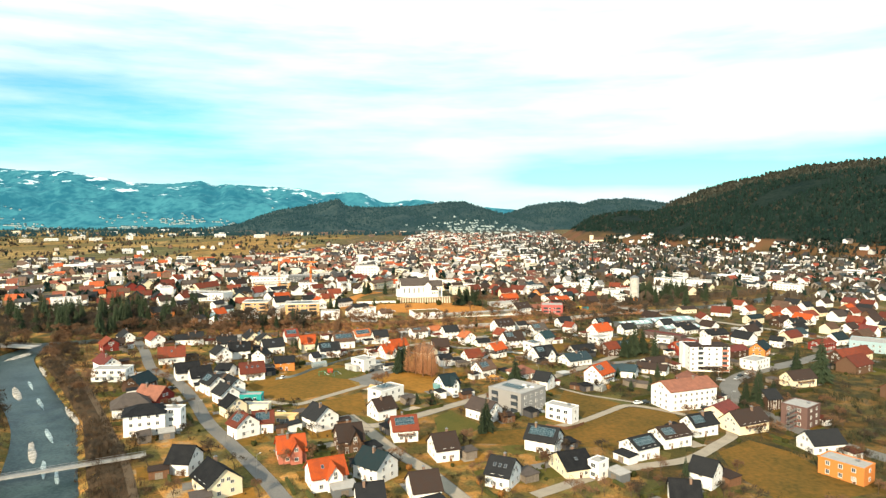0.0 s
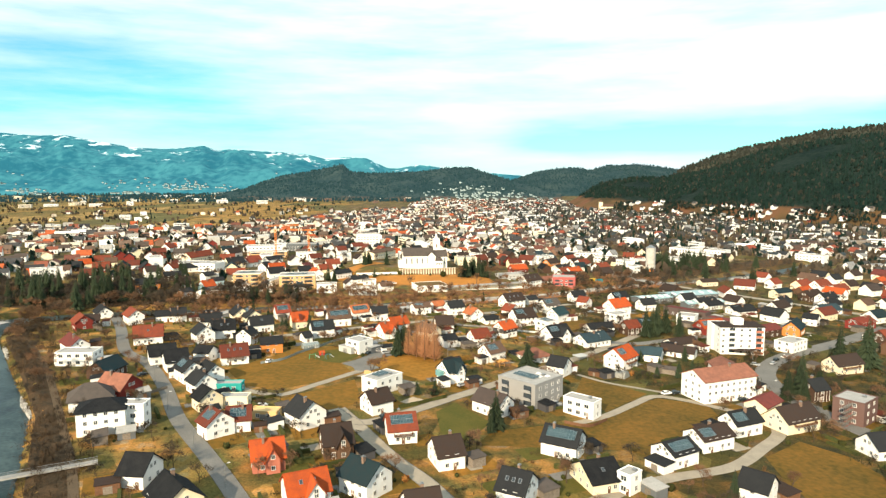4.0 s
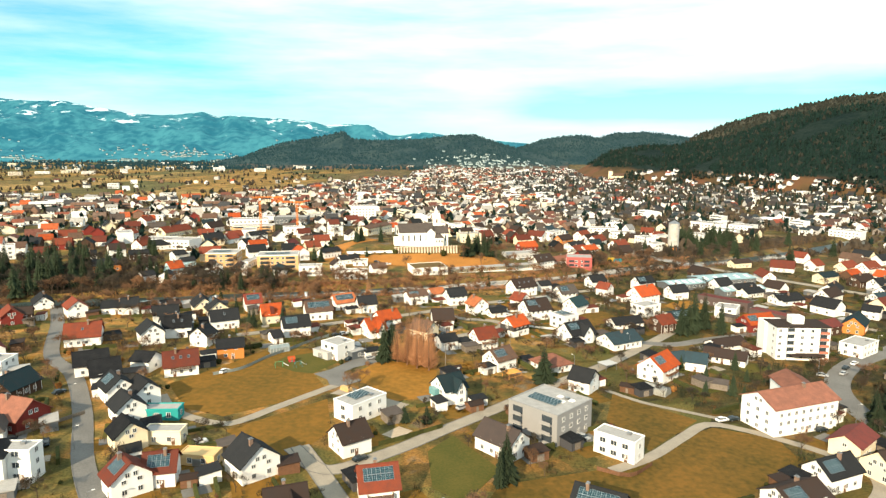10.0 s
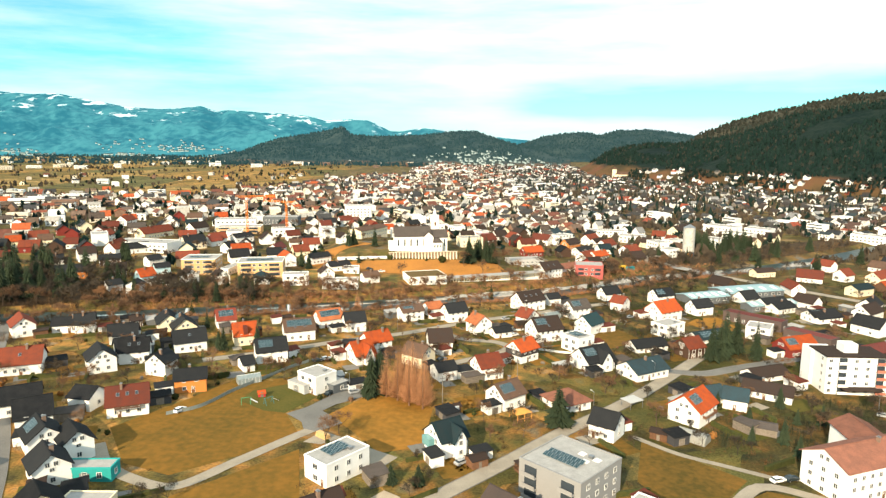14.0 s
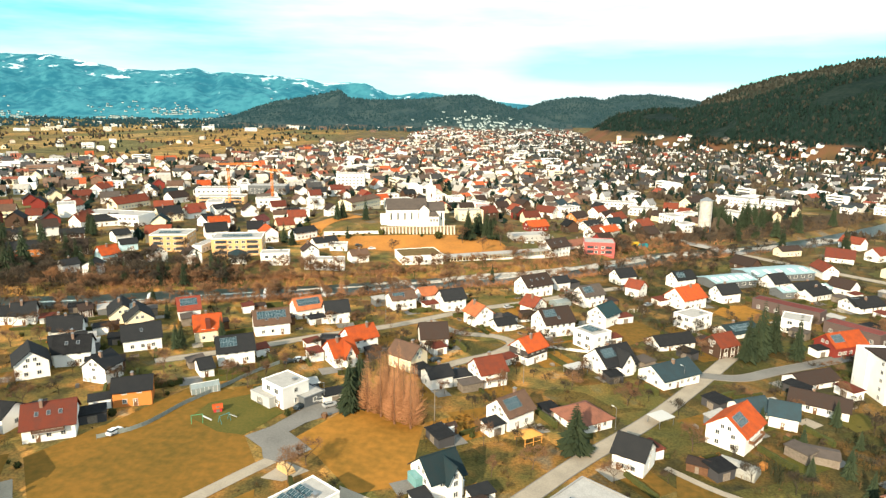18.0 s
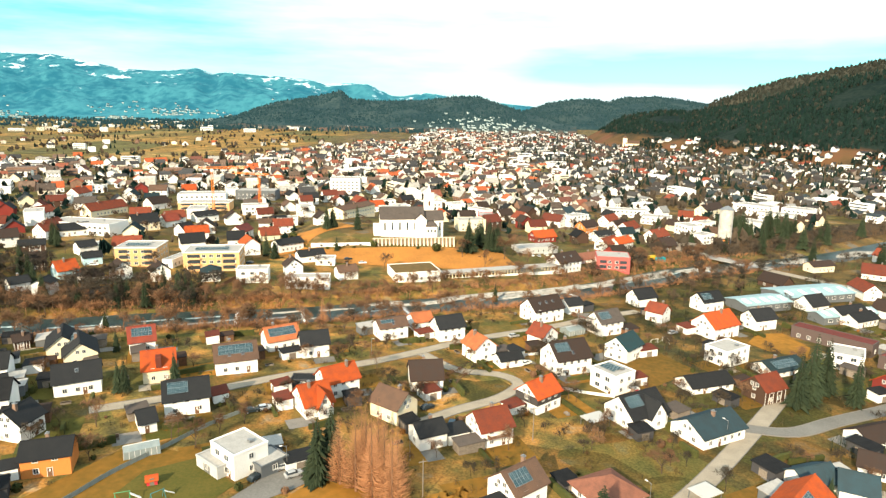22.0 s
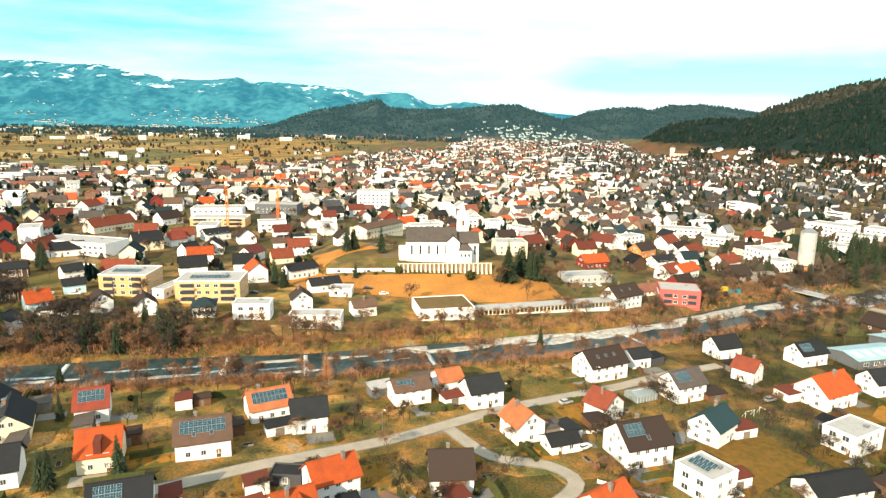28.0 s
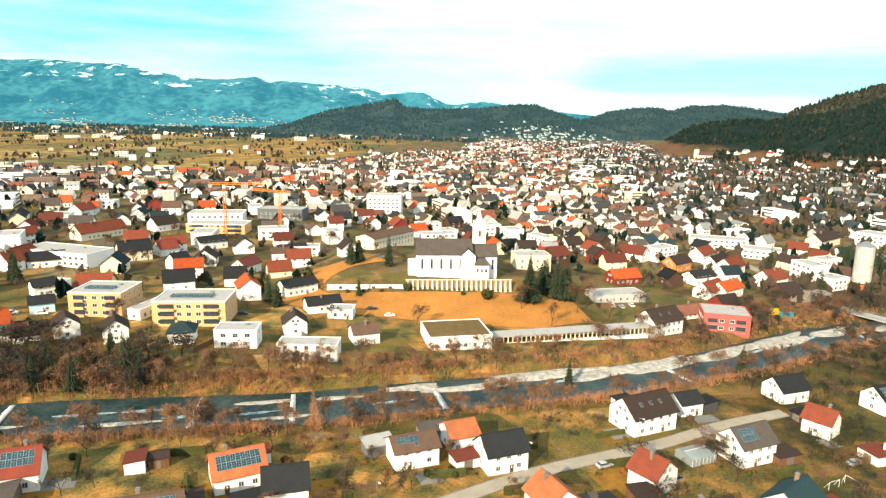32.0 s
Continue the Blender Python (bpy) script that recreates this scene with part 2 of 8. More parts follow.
M_PATH = material("pale_path", (0.33, 0.285, 0.225), (0.23, 0.20, 0.16), rough=0.95, scale=0.25, fine=3.0, bump=0.01)
M_GRAVEL = material("gravel", (0.46, 0.43, 0.385), (0.20, 0.185, 0.16), rough=0.95, scale=0.5, fine=5.0, bump=0.08, amount=0.8)
M_LAWN = material("winter_meadow", (0.100, 0.066, 0.014), (0.215, 0.105, 0.020), rough=0.95, scale=0.04, fine=0.5, bump=0.05, amount=0.5)
M_RUSTGRASS = material("rusty_meadow", (0.15, 0.085, 0.017), (0.31, 0.14, 0.026), rough=0.95, scale=0.04, fine=0.5, bump=0.05, amount=0.5)
M_OLIVE = material("olive_meadow", (0.075, 0.054, 0.013), (0.17, 0.088, 0.019), rough=0.95, scale=0.05, fine=0.6, bump=0.06, amount=0.6)
M_GREEN = material("green_lawn", (0.058, 0.062, 0.015), (0.105, 0.085, 0.021), rough=0.95, scale=0.1, fine=1.5, bump=0.05)
M_HILLGRASS = material("dry_orange_grass", (0.44, 0.185, 0.042), (0.25, 0.112, 0.030), rough=0.95, scale=0.06, fine=1.0, bump=0.06)
M_BARK = material("bark", (0.10, 0.07, 0.05), (0.06, 0.042, 0.032), rough=0.95, scale=1.0, fine=8)
M_TWIG = material("bare_twigs", (0.17, 0.092, 0.05), (0.10, 0.06, 0.038), rough=0.95, scale=0.3, fine=2, per_piece=0.3)
M_LARCH = material("larch_twigs", (0.40, 0.19, 0.09), (0.26, 0.125, 0.062), rough=0.95, scale=0.3, fine=2, per_piece=0.15)
M_NEEDLE = material("needles", (0.016, 0.026, 0.015), (0.032, 0.042, 0.022), rough=0.9, scale=0.4, fine=2.5, per_piece=0.25)
M_HEDGE = material("hedge_leaves", (0.03, 0.042, 0.015), (0.07, 0.065, 0.02), rough=0.95, scale=1.0, fine=6, bump=0.08, per_piece=0.3)


# ---- mesh helpers ----
class Shape:
    """Collects faces of one mesh, each with the number of its material."""

    def __init__(self):
        self.v, self.f, self.m = [], [], []

    def poly(self, pts, mat=0):
        k = len(self.v)
        self.v += [tuple(p) for p in pts]
        self.f.append(tuple(range(k, k + len(pts))))
        self.m.append(mat)
        return self

    def hull(self, low, high, mat=0):
        """A closed prism between two rings of the same length."""
        n, k = len(low), len(self.v)
        self.v += [tuple(p) for p in low] + [tuple(p) for p in high]
        self.f += [tuple(range(k + n - 1, k - 1, -1)), tuple(range(k + n, k + 2 * n))]
        self.f += [(k + i, k + (i + 1) % n, k + n + (i + 1) % n, k + n + i) for i in range(n)]
        self.m += [mat] * (n + 2)
        return self

    def box(self, x0, x1, y0, y1, z0, z1, mat=0):
        ring = [(x0, y0), (x1, y0), (x1, y1), (x0, y1)]
        return self.hull([(*p, z0) for p in ring], [(*p, z1) for p in ring], mat)

    def tube(self, a, b, r0, r1, sides=6, mat=0):
        a, b = Vector(a), Vector(b)
        q = (b - a).to_track_quat("Z", "Y")
        ring = [Vector((math.cos(2 * math.pi * i / sides), math.sin(2 * math.pi * i / sides), 0)) for i in range(sides)]
        return self.hull([a + q @ (p * r0) for p in ring], [b + q @ (p * r1) for p in ring], mat)

    def mesh(self, name, *mats):
        me = bpy.data.meshes.new(name)
        me.from_pydata(self.v, [], self.f)
        for m in mats:
            me.materials.append(m)
        if len(mats) > 1:
            me.polygons.foreach_set("material_index", self.m)
        me.update()
        return me


def part(name, me, parent, m=None, label=""):
    """Links a mesh as one object under its thing or part."""
    ob = new(name, me)
    ob.parent = parent
    if m is not None:
        ob.matrix_basis = m
    if label:
        ob["label"] = label
    return ob


def thing(name, x, y, z, yaw, label, category, group=""):
    ob = new(name)
    ob.matrix_basis = pose(x, y, z, 0, 0, yaw)
    return tagged(ob, label, category, group)


# ---- the lie of the land ----
RIVER = np.array([(420, 760), (330, 690), (250, 636), (171, 597), (136, 578), (86, 539), (38, 510), (-14, 487), (-54, 469), (-79, 461), (-112, 451), (-150, 437),
                  (-200, 425), (-244, 405), (-244, 368), (-203, 312), (-155, 252), (-124, 198), (-90, 140), (-50, 60), (-30, -150)], float)


REACHES = [(float(a[0]), float(a[1]), float(b[0] - a[0]), float(b[1] - a[1]), float((b - a) @ (b - a))) for a, b in zip(RIVER[:-1], RIVER[1:])]


def river_gap(x, y):
    """Distance from the middle of the river."""
    if isinstance(x, (float, int)):
        best = 1e18
        for ax, ay, dx, dy, dd in REACHES:
            s = ((x - ax) * dx + (y - ay) * dy) / dd
            s = 0.0 if s < 0 else 1.0 if s > 1 else s
            u, v = x - ax - s * dx, y - ay - s * dy
            best = min(best, u * u + v * v)
        return math.sqrt(best)
    x, y = np.asarray(x, float), np.asarray(y, float)
    best = np.full(x.shape, 1e9)
    for a, b in zip(RIVER[:-1], RIVER[1:]):
        d = b - a
        s = np.clip(((x - a[0]) * d[0] + (y - a[1]) * d[1]) / (d @ d), 0, 1)
        best = np.minimum(best, np.hypot(x - a[0] - s * d[0], y - a[1] - s * d[1]))
    return best


def step(a, b, v):
    s = np.clip((v - a) / (b - a), 0, 1)
    return s * s * (3 - 2 * s)


def plain(x, y):
    """The land without the river's bed: a gentle fall to the right, the church mound, the rise to the wooded hill."""
    x, y = np.asarray(x, float), np.asarray(y, float)
    z = -8.75 * np.tanh(x / 250) * (1 - 0.7 * step(700, 1500, y))
    front = (0.5 * step(552, 588, y + 0.22 * (x + 20)) + 0.5 * step(588, 593, y - 0.17 * (x + 20))) * (1 - step(650, 720, y))
    z = z + 7.2 * front * step(-112, -62, x) * (1 - step(12, 52, x))
    z = z + 85 * step(500, 1350, x - 0.12 * y + 150) * step(700, 1700, y)
    return z


def ground(x, y):
    return plain(x, y) - 3.4 * (1 - step(9, 17, river_gap(x, y)))


def gz(x, y):
    def ease(a, b, v):
        s = min(1.0, max(0.0, (v - a) / (b - a)))
        return s * s * (3 - 2 * s)

    x, y = float(x), float(y)
    z = -8.75 * math.tanh(x / 250) * (1 - 0.7 * ease(700, 1500, y))
    if 530 < y < 740:
        z += 7.2 * (0.5 * ease(552, 588, y + 0.22 * (x + 20)) + 0.5 * ease(588, 593, y - 0.17 * (x + 20))) * (1 - ease(650, 720, y)) * ease(-112, -62, x) * (1 - ease(12, 52, x))
    z += 85 * ease(500, 1350, x - 0.12 * y + 150) * ease(700, 1700, y)
    return z - (3.4 * (1 - ease(9, 17, river_gap(x, y))) if y < 800 else 0.0)


def spaced(*spans):
    out = []
    for a, b, d in spans:
        out += list(np.arange(a, b, d))
    return np.array(out + [spans[-1][1]])


def grid_mesh(name, xs, ys, height, mat):
    gx, gy = np.meshgrid(xs, ys)
    v = np.stack([gx, gy, height(gx, gy)], -1).reshape(-1, 3)
    nx, ny = len(xs), len(ys)
    i = (np.arange(ny - 1)[:, None] * nx + np.arange(nx - 1)).ravel()
    f = np.stack([i, i + 1, i + nx + 1, i + nx], -1)
    return big_mesh(name, v, f, mat, smooth=True)


def big_mesh(name, v, f, *mats, index=None, smooth=False):
    v, f = np.asarray(v, np.float32), np.asarray(f, np.int32)
    me = bpy.data.meshes.new(name)
    k = f.shape[1]
    me.vertices.add(len(v))
    me.vertices.foreach_set("co", v.ravel())
    me.loops.add(f.size)
    me.loops.foreach_set("vertex_index", f.ravel())
    me.polygons.add(len(f))
    me.polygons.foreach_set("loop_start", np.arange(0, f.size, k, dtype=np.int32))
    me.polygons.foreach_set("loop_total", np.full(len(f), k, np.int32))
    for m in mats:
        me.materials.append(m)
    if index is not None:
        me.polygons.foreach_set("material_index", np.asarray(index, np.int32))
    me.polygons.foreach_set("use_smooth", np.full(len(f), smooth))
    me.update(calc_edges=True)
    return me


def land_material():
    """Winter gardens near by, field strips far off: grass, straw, soil in patches of several sizes."""
    m = bpy.data.materials.new("land")
    m.use_nodes = True
    n, l = m.node_tree.nodes, m.node_tree.links
    tc = n.new("ShaderNodeTexCoord")

    def noise_ramp(scale, detail, stops):
        t, r = n.new("ShaderNodeTexNoise"), n.new("ShaderNodeValToRGB")
        t.inputs["Scale"].default_value, t.inputs["Detail"].default_value = scale, detail
        l.new(tc.outputs["Object"], t.inputs["Vector"])
        while len(r.color_ramp.elements) < len(stops):
            r.color_ramp.elements.new(0.5)
        for e, (p, c) in zip(r.color_ramp.elements, stops):
            e.position, e.color = p, (*c, 1)
        l.new(t.outputs["Fac"], r.inputs["Fac"])
        return r.outputs["Color"], t.outputs["Fac"]

    near, h = noise_ramp(0.11, 6, [(0.32, (0.060, 0.052, 0.024)), (0.42, (0.115, 0.092, 0.030)), (0.51, (0.195, 0.120, 0.036)), (0.60, (0.31, 0.155, 0.044)), (0.70, (0.24, 0.18, 0.11))])
    east_dim, _ = noise_ramp(0.11, 6, [(0.32, (0.028, 0.029, 0.017)), (0.42, (0.048, 0.044, 0.018)), (0.52, (0.080, 0.060, 0.021)), (0.62, (0.15, 0.083, 0.025)), (0.70, (0.12, 0.088, 0.05))])
    fine, _ = noise_ramp(1.7, 3, [(0.33, (0.66, 0.66, 0.66)), (0.67, (1.3, 1.26, 1.16))])
    vor = n.new("ShaderNodeTexVoronoi")
    vor.inputs["Scale"].default_value = 0.0042
    mp = n.new("ShaderNodeMapping")
    mp.inputs["Scale"].default_value = (1.5, 0.6, 0.0)
    mp.inputs["Rotation"].default_value = (0, 0, 0.5)
    l.new(tc.outputs["Object"], mp.inputs["Vector"])
    l.new(mp.outputs["Vector"], vor.inputs["Vector"])
    sep, fr = n.new("ShaderNodeSeparateColor"), n.new("ShaderNodeValToRGB")
    l.new(vor.outputs["Color"], sep.inputs["Color"])
    for i, (p, c) in enumerate([(0.0, (0.15, 0.105, 0.036)), (0.3, (0.27, 0.155, 0.046)), (0.55, (0.105, 0.092, 0.036)), (0.75, (0.28, 0.18, 0.065))]):
        e = fr.color_ramp.elements[i] if i < 2 else fr.color_ramp.elements.new(p)
        e.position, e.color = p, (*c, 1)
    fr.color_ramp.interpolation = "CONSTANT"
    l.new(sep.outputs[0], fr.inputs["Fac"])
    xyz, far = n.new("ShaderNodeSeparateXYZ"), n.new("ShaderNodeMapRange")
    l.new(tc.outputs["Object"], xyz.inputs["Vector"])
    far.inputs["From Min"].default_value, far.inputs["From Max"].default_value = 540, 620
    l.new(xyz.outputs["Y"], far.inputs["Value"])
    mx, mul = n.new("ShaderNodeMix"), n.new("ShaderNodeMix")
    mx.data_type = mul.data_type = "RGBA"
    mul.blend_type = "MULTIPLY"
    mul.inputs["Factor"].default_value = 1.0
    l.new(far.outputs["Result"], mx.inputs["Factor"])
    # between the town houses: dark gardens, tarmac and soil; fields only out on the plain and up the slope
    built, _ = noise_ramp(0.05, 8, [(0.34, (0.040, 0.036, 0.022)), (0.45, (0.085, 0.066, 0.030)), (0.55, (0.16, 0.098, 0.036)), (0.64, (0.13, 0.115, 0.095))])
    plain_side, slope_side, either, cover = n.new("ShaderNodeMapRange"), n.new("ShaderNodeMapRange"), n.new("ShaderNodeMath"), n.new("ShaderNodeMix")
    plain_side.inputs["From Min"].default_value, plain_side.inputs["From Max"].default_value = -290, -340
    slope_side.inputs["From Min"].default_value, slope_side.inputs["From Max"].default_value = 22, 34
    l.new(xyz.outputs["X"], plain_side.inputs["Value"])
    l.new(xyz.outputs["Z"], slope_side.inputs["Value"])
    beyond, outside = n.new("ShaderNodeMapRange"), n.new("ShaderNodeMath")
    beyond.inputs["From Min"].default_value, beyond.inputs["From Max"].default_value = 1000, 1180
    l.new(xyz.outputs["Y"], beyond.inputs["Value"])
    outside.operation = "MULTIPLY"
    l.new(plain_side.outputs["Result"], outside.inputs[0])
    l.new(beyond.outputs["Result"], outside.inputs[1])
    either.operation = "MAXIMUM"
    l.new(outside.outputs[0], either.inputs[0])
    l.new(slope_side.outputs["Result"], either.inputs[1])
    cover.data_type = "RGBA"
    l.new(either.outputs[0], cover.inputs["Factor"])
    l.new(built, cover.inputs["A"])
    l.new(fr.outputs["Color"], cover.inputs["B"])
    # the lower, eastern gardens are greener, darkened in colour for cloud shade there
    east, east_mix = n.new("ShaderNodeMapRange"), n.new("ShaderNodeMix")
    east.inputs["From Min"].default_value, east.inputs["From Max"].default_value = 20, 90
    l.new(xyz.outputs["X"], east.inputs["Value"])
    east_mix.data_type = "RGBA"
    l.new(east.outputs["Result"], east_mix.inputs["Factor"])
    l.new(near, east_mix.inputs["A"])
    l.new(east_dim, east_mix.inputs["B"])
    l.new(east_mix.outputs["Result"], mx.inputs["A"])
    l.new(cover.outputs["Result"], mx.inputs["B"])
    # each garden plot has its own growth: shorn, rank, dug over or dry
    turn_plots, plots, hue, tone, shade = [n.new("ShaderNode" + k) for k in ("Mapping", "TexVoronoi", "SeparateColor", "MapRange", "Mix")]
    turn_plots.inputs["Rotation"].default_value, turn_plots.inputs["Scale"].default_value = (0, 0, -0.47), (0.047, 0.068, 0.0)
    l.new(tc.outputs["Object"], turn_plots.inputs["Vector"])
    plots.distance, plots.inputs["Scale"].default_value, plots.inputs["Randomness"].default_value = "CHEBYCHEV", 1.0, 0.8
    l.new(turn_plots.outputs["Vector"], plots.inputs["Vector"])
    l.new(plots.outputs["Color"], hue.inputs["Color"])
    tone.inputs["To Min"].default_value, tone.inputs["To Max"].default_value = 0.62, 1.32
    l.new(hue.outputs[0], tone.inputs["Value"])
    shade.data_type, shade.blend_type = "RGBA", "MULTIPLY"
    shade.inputs["Factor"].default_value = 1.0
    green, pick = n.new("ShaderNodeMix"), n.new("ShaderNodeMapRange")
    green.data_type = "RGBA"
    green.inputs["B"].default_value = (0.075, 0.074, 0.022, 1)
    pick.inputs["From Min"].default_value, pick.inputs["From Max"].default_value, pick.inputs["To Max"].default_value = 0.62, 0.66, 0.65
    l.new(hue.outputs[1], pick.inputs["Value"])
    l.new(pick.outputs["Result"], green.inputs["Factor"])
    l.new(mx.outputs["Result"], green.inputs["A"])
    l.new(green.outputs["Result"], shade.inputs["A"])
    l.new(tone.outputs["Result"], shade.inputs["B"])
    l.new(shade.outputs["Result"], mul.inputs["A"])
    l.new(fine, mul.inputs["B"])
    b = n["Principled BSDF"]
    l.new(mul.outputs["Result"], b.inputs["Base Color"])
    b.inputs["Roughness"].default_value = 0.95
    b.inputs["Specular IOR Level"].default_value = 0.1
    bp = n.new("ShaderNodeBump")
    bp.inputs["Distance"].default_value = 0.15
    l.new(h, bp.inputs["Height"])
    l.new(bp.outputs["Normal"], b.inputs["Normal"])
    return m


xs = spaced((-3600, -1200, 120), (-1200, -420, 30), (-420, -260, 8), (-260, 240, 3.5), (240, 460, 8), (460, 1500, 30), (1500, 3600, 120))
ys = spaced((-400, 60, 20), (60, 130, 8), (130, 640, 3.5), (640, 800, 8), (800, 2600, 30), (2600, 4850, 120))
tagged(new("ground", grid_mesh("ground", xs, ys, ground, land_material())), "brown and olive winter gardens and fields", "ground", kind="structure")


OPEN, LANES = [], []


def sheet(name, outline, mat, lift, label, category, kind="structure"):
    """A flat patch draped over the land, cut into small cells so that it follows the slope."""
    OPEN.append(list(outline))
    bm = bmesh.new()
    bm.faces.new([bm.verts.new((x, y, 0)) for x, y in outline])
    bmesh.ops.triangulate(bm, faces=bm.faces[:])
    for _ in range(5):
        long = [e for e in bm.edges if e.calc_length() > 4.5]
        if not long:
            break
        bmesh.ops.subdivide_edges(bm, edges=long, cuts=1)
        bmesh.ops.triangulate(bm, faces=[f for f in bm.faces if len(f.verts) > 3])
    for v in bm.verts:
        v.co.z = gz(v.co.x, v.co.y) + lift
    bmesh.ops.recalc_face_normals(bm, faces=bm.faces[:])
    me = bpy.data.meshes.new(name)
    bm.to_mesh(me)
    bm.free()
    if me.polygons and sum(p.normal.z for p in me.polygons) < 0:
        me.flip_normals()
    me.materials.append(mat)
    return tagged(new(name, me), label, category, kind=kind)


def smooth_line(points, gap=3.0):
    """Points along a rounded line through the given ones."""
    p = [np.array(q, float) for q in points]
    p = [2 * p[0] - p[1]] + p + [2 * p[-1] - p[-2]]
    out = []
    for a, b, c, d in zip(p, p[1:], p[2:], p[3:]):
        n = max(2, int(np.linalg.norm(c - b) / gap))
        for s in np.arange(n) / n:
            out.append(0.5 * (2 * b + (c - a) * s + (2 * a - 5 * b + 4 * c - d) * s * s + (3 * b - a - 3 * c + d) * s ** 3))
    return np.array(out + [p[-2]])


def ribbon(name, points, width, mat, lift, label, category="road", height=ground, kerb=False, kind="structure"):
    LANES.append([tuple(p) for p in points])
    line = smooth_line(points)
    d = np.gradient(line, axis=0)
    side = np.stack([-d[:, 1], d[:, 0]], -1) / np.linalg.norm(d, axis=1)[:, None]
    offs = np.array([-0.5, -0.17, 0.17, 0.5]) * width
    v = np.concatenate([np.concatenate([line + side * o, np.zeros((len(line), 1))], 1) for o in offs])
    v[:, 2] = height(v[:, 0], v[:, 1]) + lift
    n = len(line)
    i = np.arange(n - 1)
    f = np.concatenate([np.stack([k * n + i + 1, k * n + i, (k + 1) * n + i, (k + 1) * n + i + 1], -1) for k in range(3)])
    me = big_mesh(name, v, f[:, ::-1], mat, smooth=True)
    if me.polygons[0].normal.z < 0:
        me.flip_normals()
    ob = tagged(new(name, me), label, category, kind=kind)
    if kerb:
        for o in (-0.5, 0.5):
            a, b = line + side * (o * width), line + side * (o * width + math.copysign(0.16, o))
            low = np.concatenate([np.c_[q, height(q[:, 0], q[:, 1]) + lift + h] for q, h in ((a, -0.05), (a, 0.11), (b, 0.11), (b, -0.2))])
            f = np.concatenate([np.stack([k * n + i, k * n + i + 1, (k + 1) * n + i + 1, (k + 1) * n + i], -1) for k in range(3)])
            part("kerb", big_mesh("kerb", low, f, M_KERB), ob)
    return ob

ribbon("road", [(-39, 178), (-54, 202), (-70, 225), (-91, 254), (-110, 287), (-131, 318), (-151, 338), (-176, 383), (-199, 419)], 5.2, M_ASPHALT, 0.10, "grey asphalt village lane winding between houses", kerb=True)
ribbon("road", [(-90, 372), (-66, 386), (-45, 401), (-16, 419), (14, 443), (46, 463), (68, 479), (90, 492)], 4.2, M_PATH, 0.10, "pale asphalt lane beside the river gardens", kerb=True)
ribbon("road", [(-3, 427), (9, 414), (23, 412), (29, 405), (22, 394), (10, 385), (0, 376)], 3.8, M_PATH, 0.13, "pale residential loop lane", kerb=True)
ribbon("road", [(-40, 268), (-28, 256), (-12, 268), (3, 284), (20, 302), (39, 323), (63, 347), (88, 376), (114, 408)], 4.8, M_PATH, 0.10, "pale asphalt village road", kerb=True)
ribbon("road", [(90, 383), (104, 382), (120, 390), (141, 400), (165, 412)], 5.0, M_ASPHALT, 0.13, "grey asphalt side road", kerb=True)
ribbon("path", [(-92, 302), (-84, 291), (-73, 284), (-62, 282), (-52, 295), (-42, 309), (-36, 317)], 3.6, M_PATH, 0.14, "pale path across the meadow", "path")
ribbon("path", [(48, 262), (61, 271), (75, 285), (86, 295), (96, 292), (108, 283), (117, 274)], 3.6, M_PATH, 0.14, "pale path along the meadow edge", "path")
ribbon("road", [(379, 507), (273, 435), (221, 396), (176, 365), (153, 340), (144, 317), (144, 291), (152, 257), (170, 228), (200, 190)], 8.5, M_ASPHALT, 0.10, "wide asphalt main road in a bend", kerb=True)
ribbon("road", [(30, 196), (52, 212), (68, 221), (90, 230), (107, 246), (118, 258), (120.5, 270), (116, 278)], 4.6, M_PATH, 0.12, "pale driveway curving round a meadow")
ribbon("road", [(-38, 269), (-28, 252), (-15, 229), (-3, 212), (9, 190)], 5.0, M_PATH, 0.12, "pale asphalt lane between houses", kerb=True)
ribbon("road", [(146, 740), (156, 691), (162, 650), (168, 618)], 6.5, M_PATH, 0.12, "pale asphalt road down to the bridge", kerb=True)
ribbon("road", [(192, 586), (214, 558), (245, 522), (286, 470), (300, 455)], 6.5, M_PATH, 0.12, "pale asphalt road from the bridge", kerb=True)
sheet("paved_square", [(-46.5, 327), (-41.3, 332.5), (-34.6, 345), (-28, 350.3), (-22.4, 353), (-20.4, 348.2), (-26.9, 340.7), (-32.6, 335.7), (-35.8, 330.3), (-28, 322), (-34.2, 315.3), (-38.8, 316.9), (-40.5, 321.6)], M_ASPHALT, 0.17, "pale paved turning place", "pavement")
for outline in ([(-94, 312), (-81, 334), (-70, 357), (-44, 350), (-47, 328), (-38, 311), (-66, 287), (-80, 292)], [(-26, 319), (-34, 327), (-22, 347), (-1, 337), (-3, 309), (-15, 304)],
                [(62, 271), (78, 287), (87, 293), (104, 286), (104, 271), (66, 240), (12, 240), (17, 252), (44, 262)], [(-62, 277), (-37, 304), (-31, 279), (-40, 260), (-48, 265)],
                [(104, 238), (122, 252), (132, 240), (134, 224), (143, 206), (107, 192), (101, 217)], [(62, 320), (84, 298), (62, 275), (54, 295)]):
    right = outline[0][0] > 60
    sheet("meadow", outline, M_OLIVE if right else M_RUSTGRASS if outline[0] == (-26, 319) else M_LAWN, 0.06, "olive and brown winter meadow" if right else "orange-brown winter meadow", "meadow")
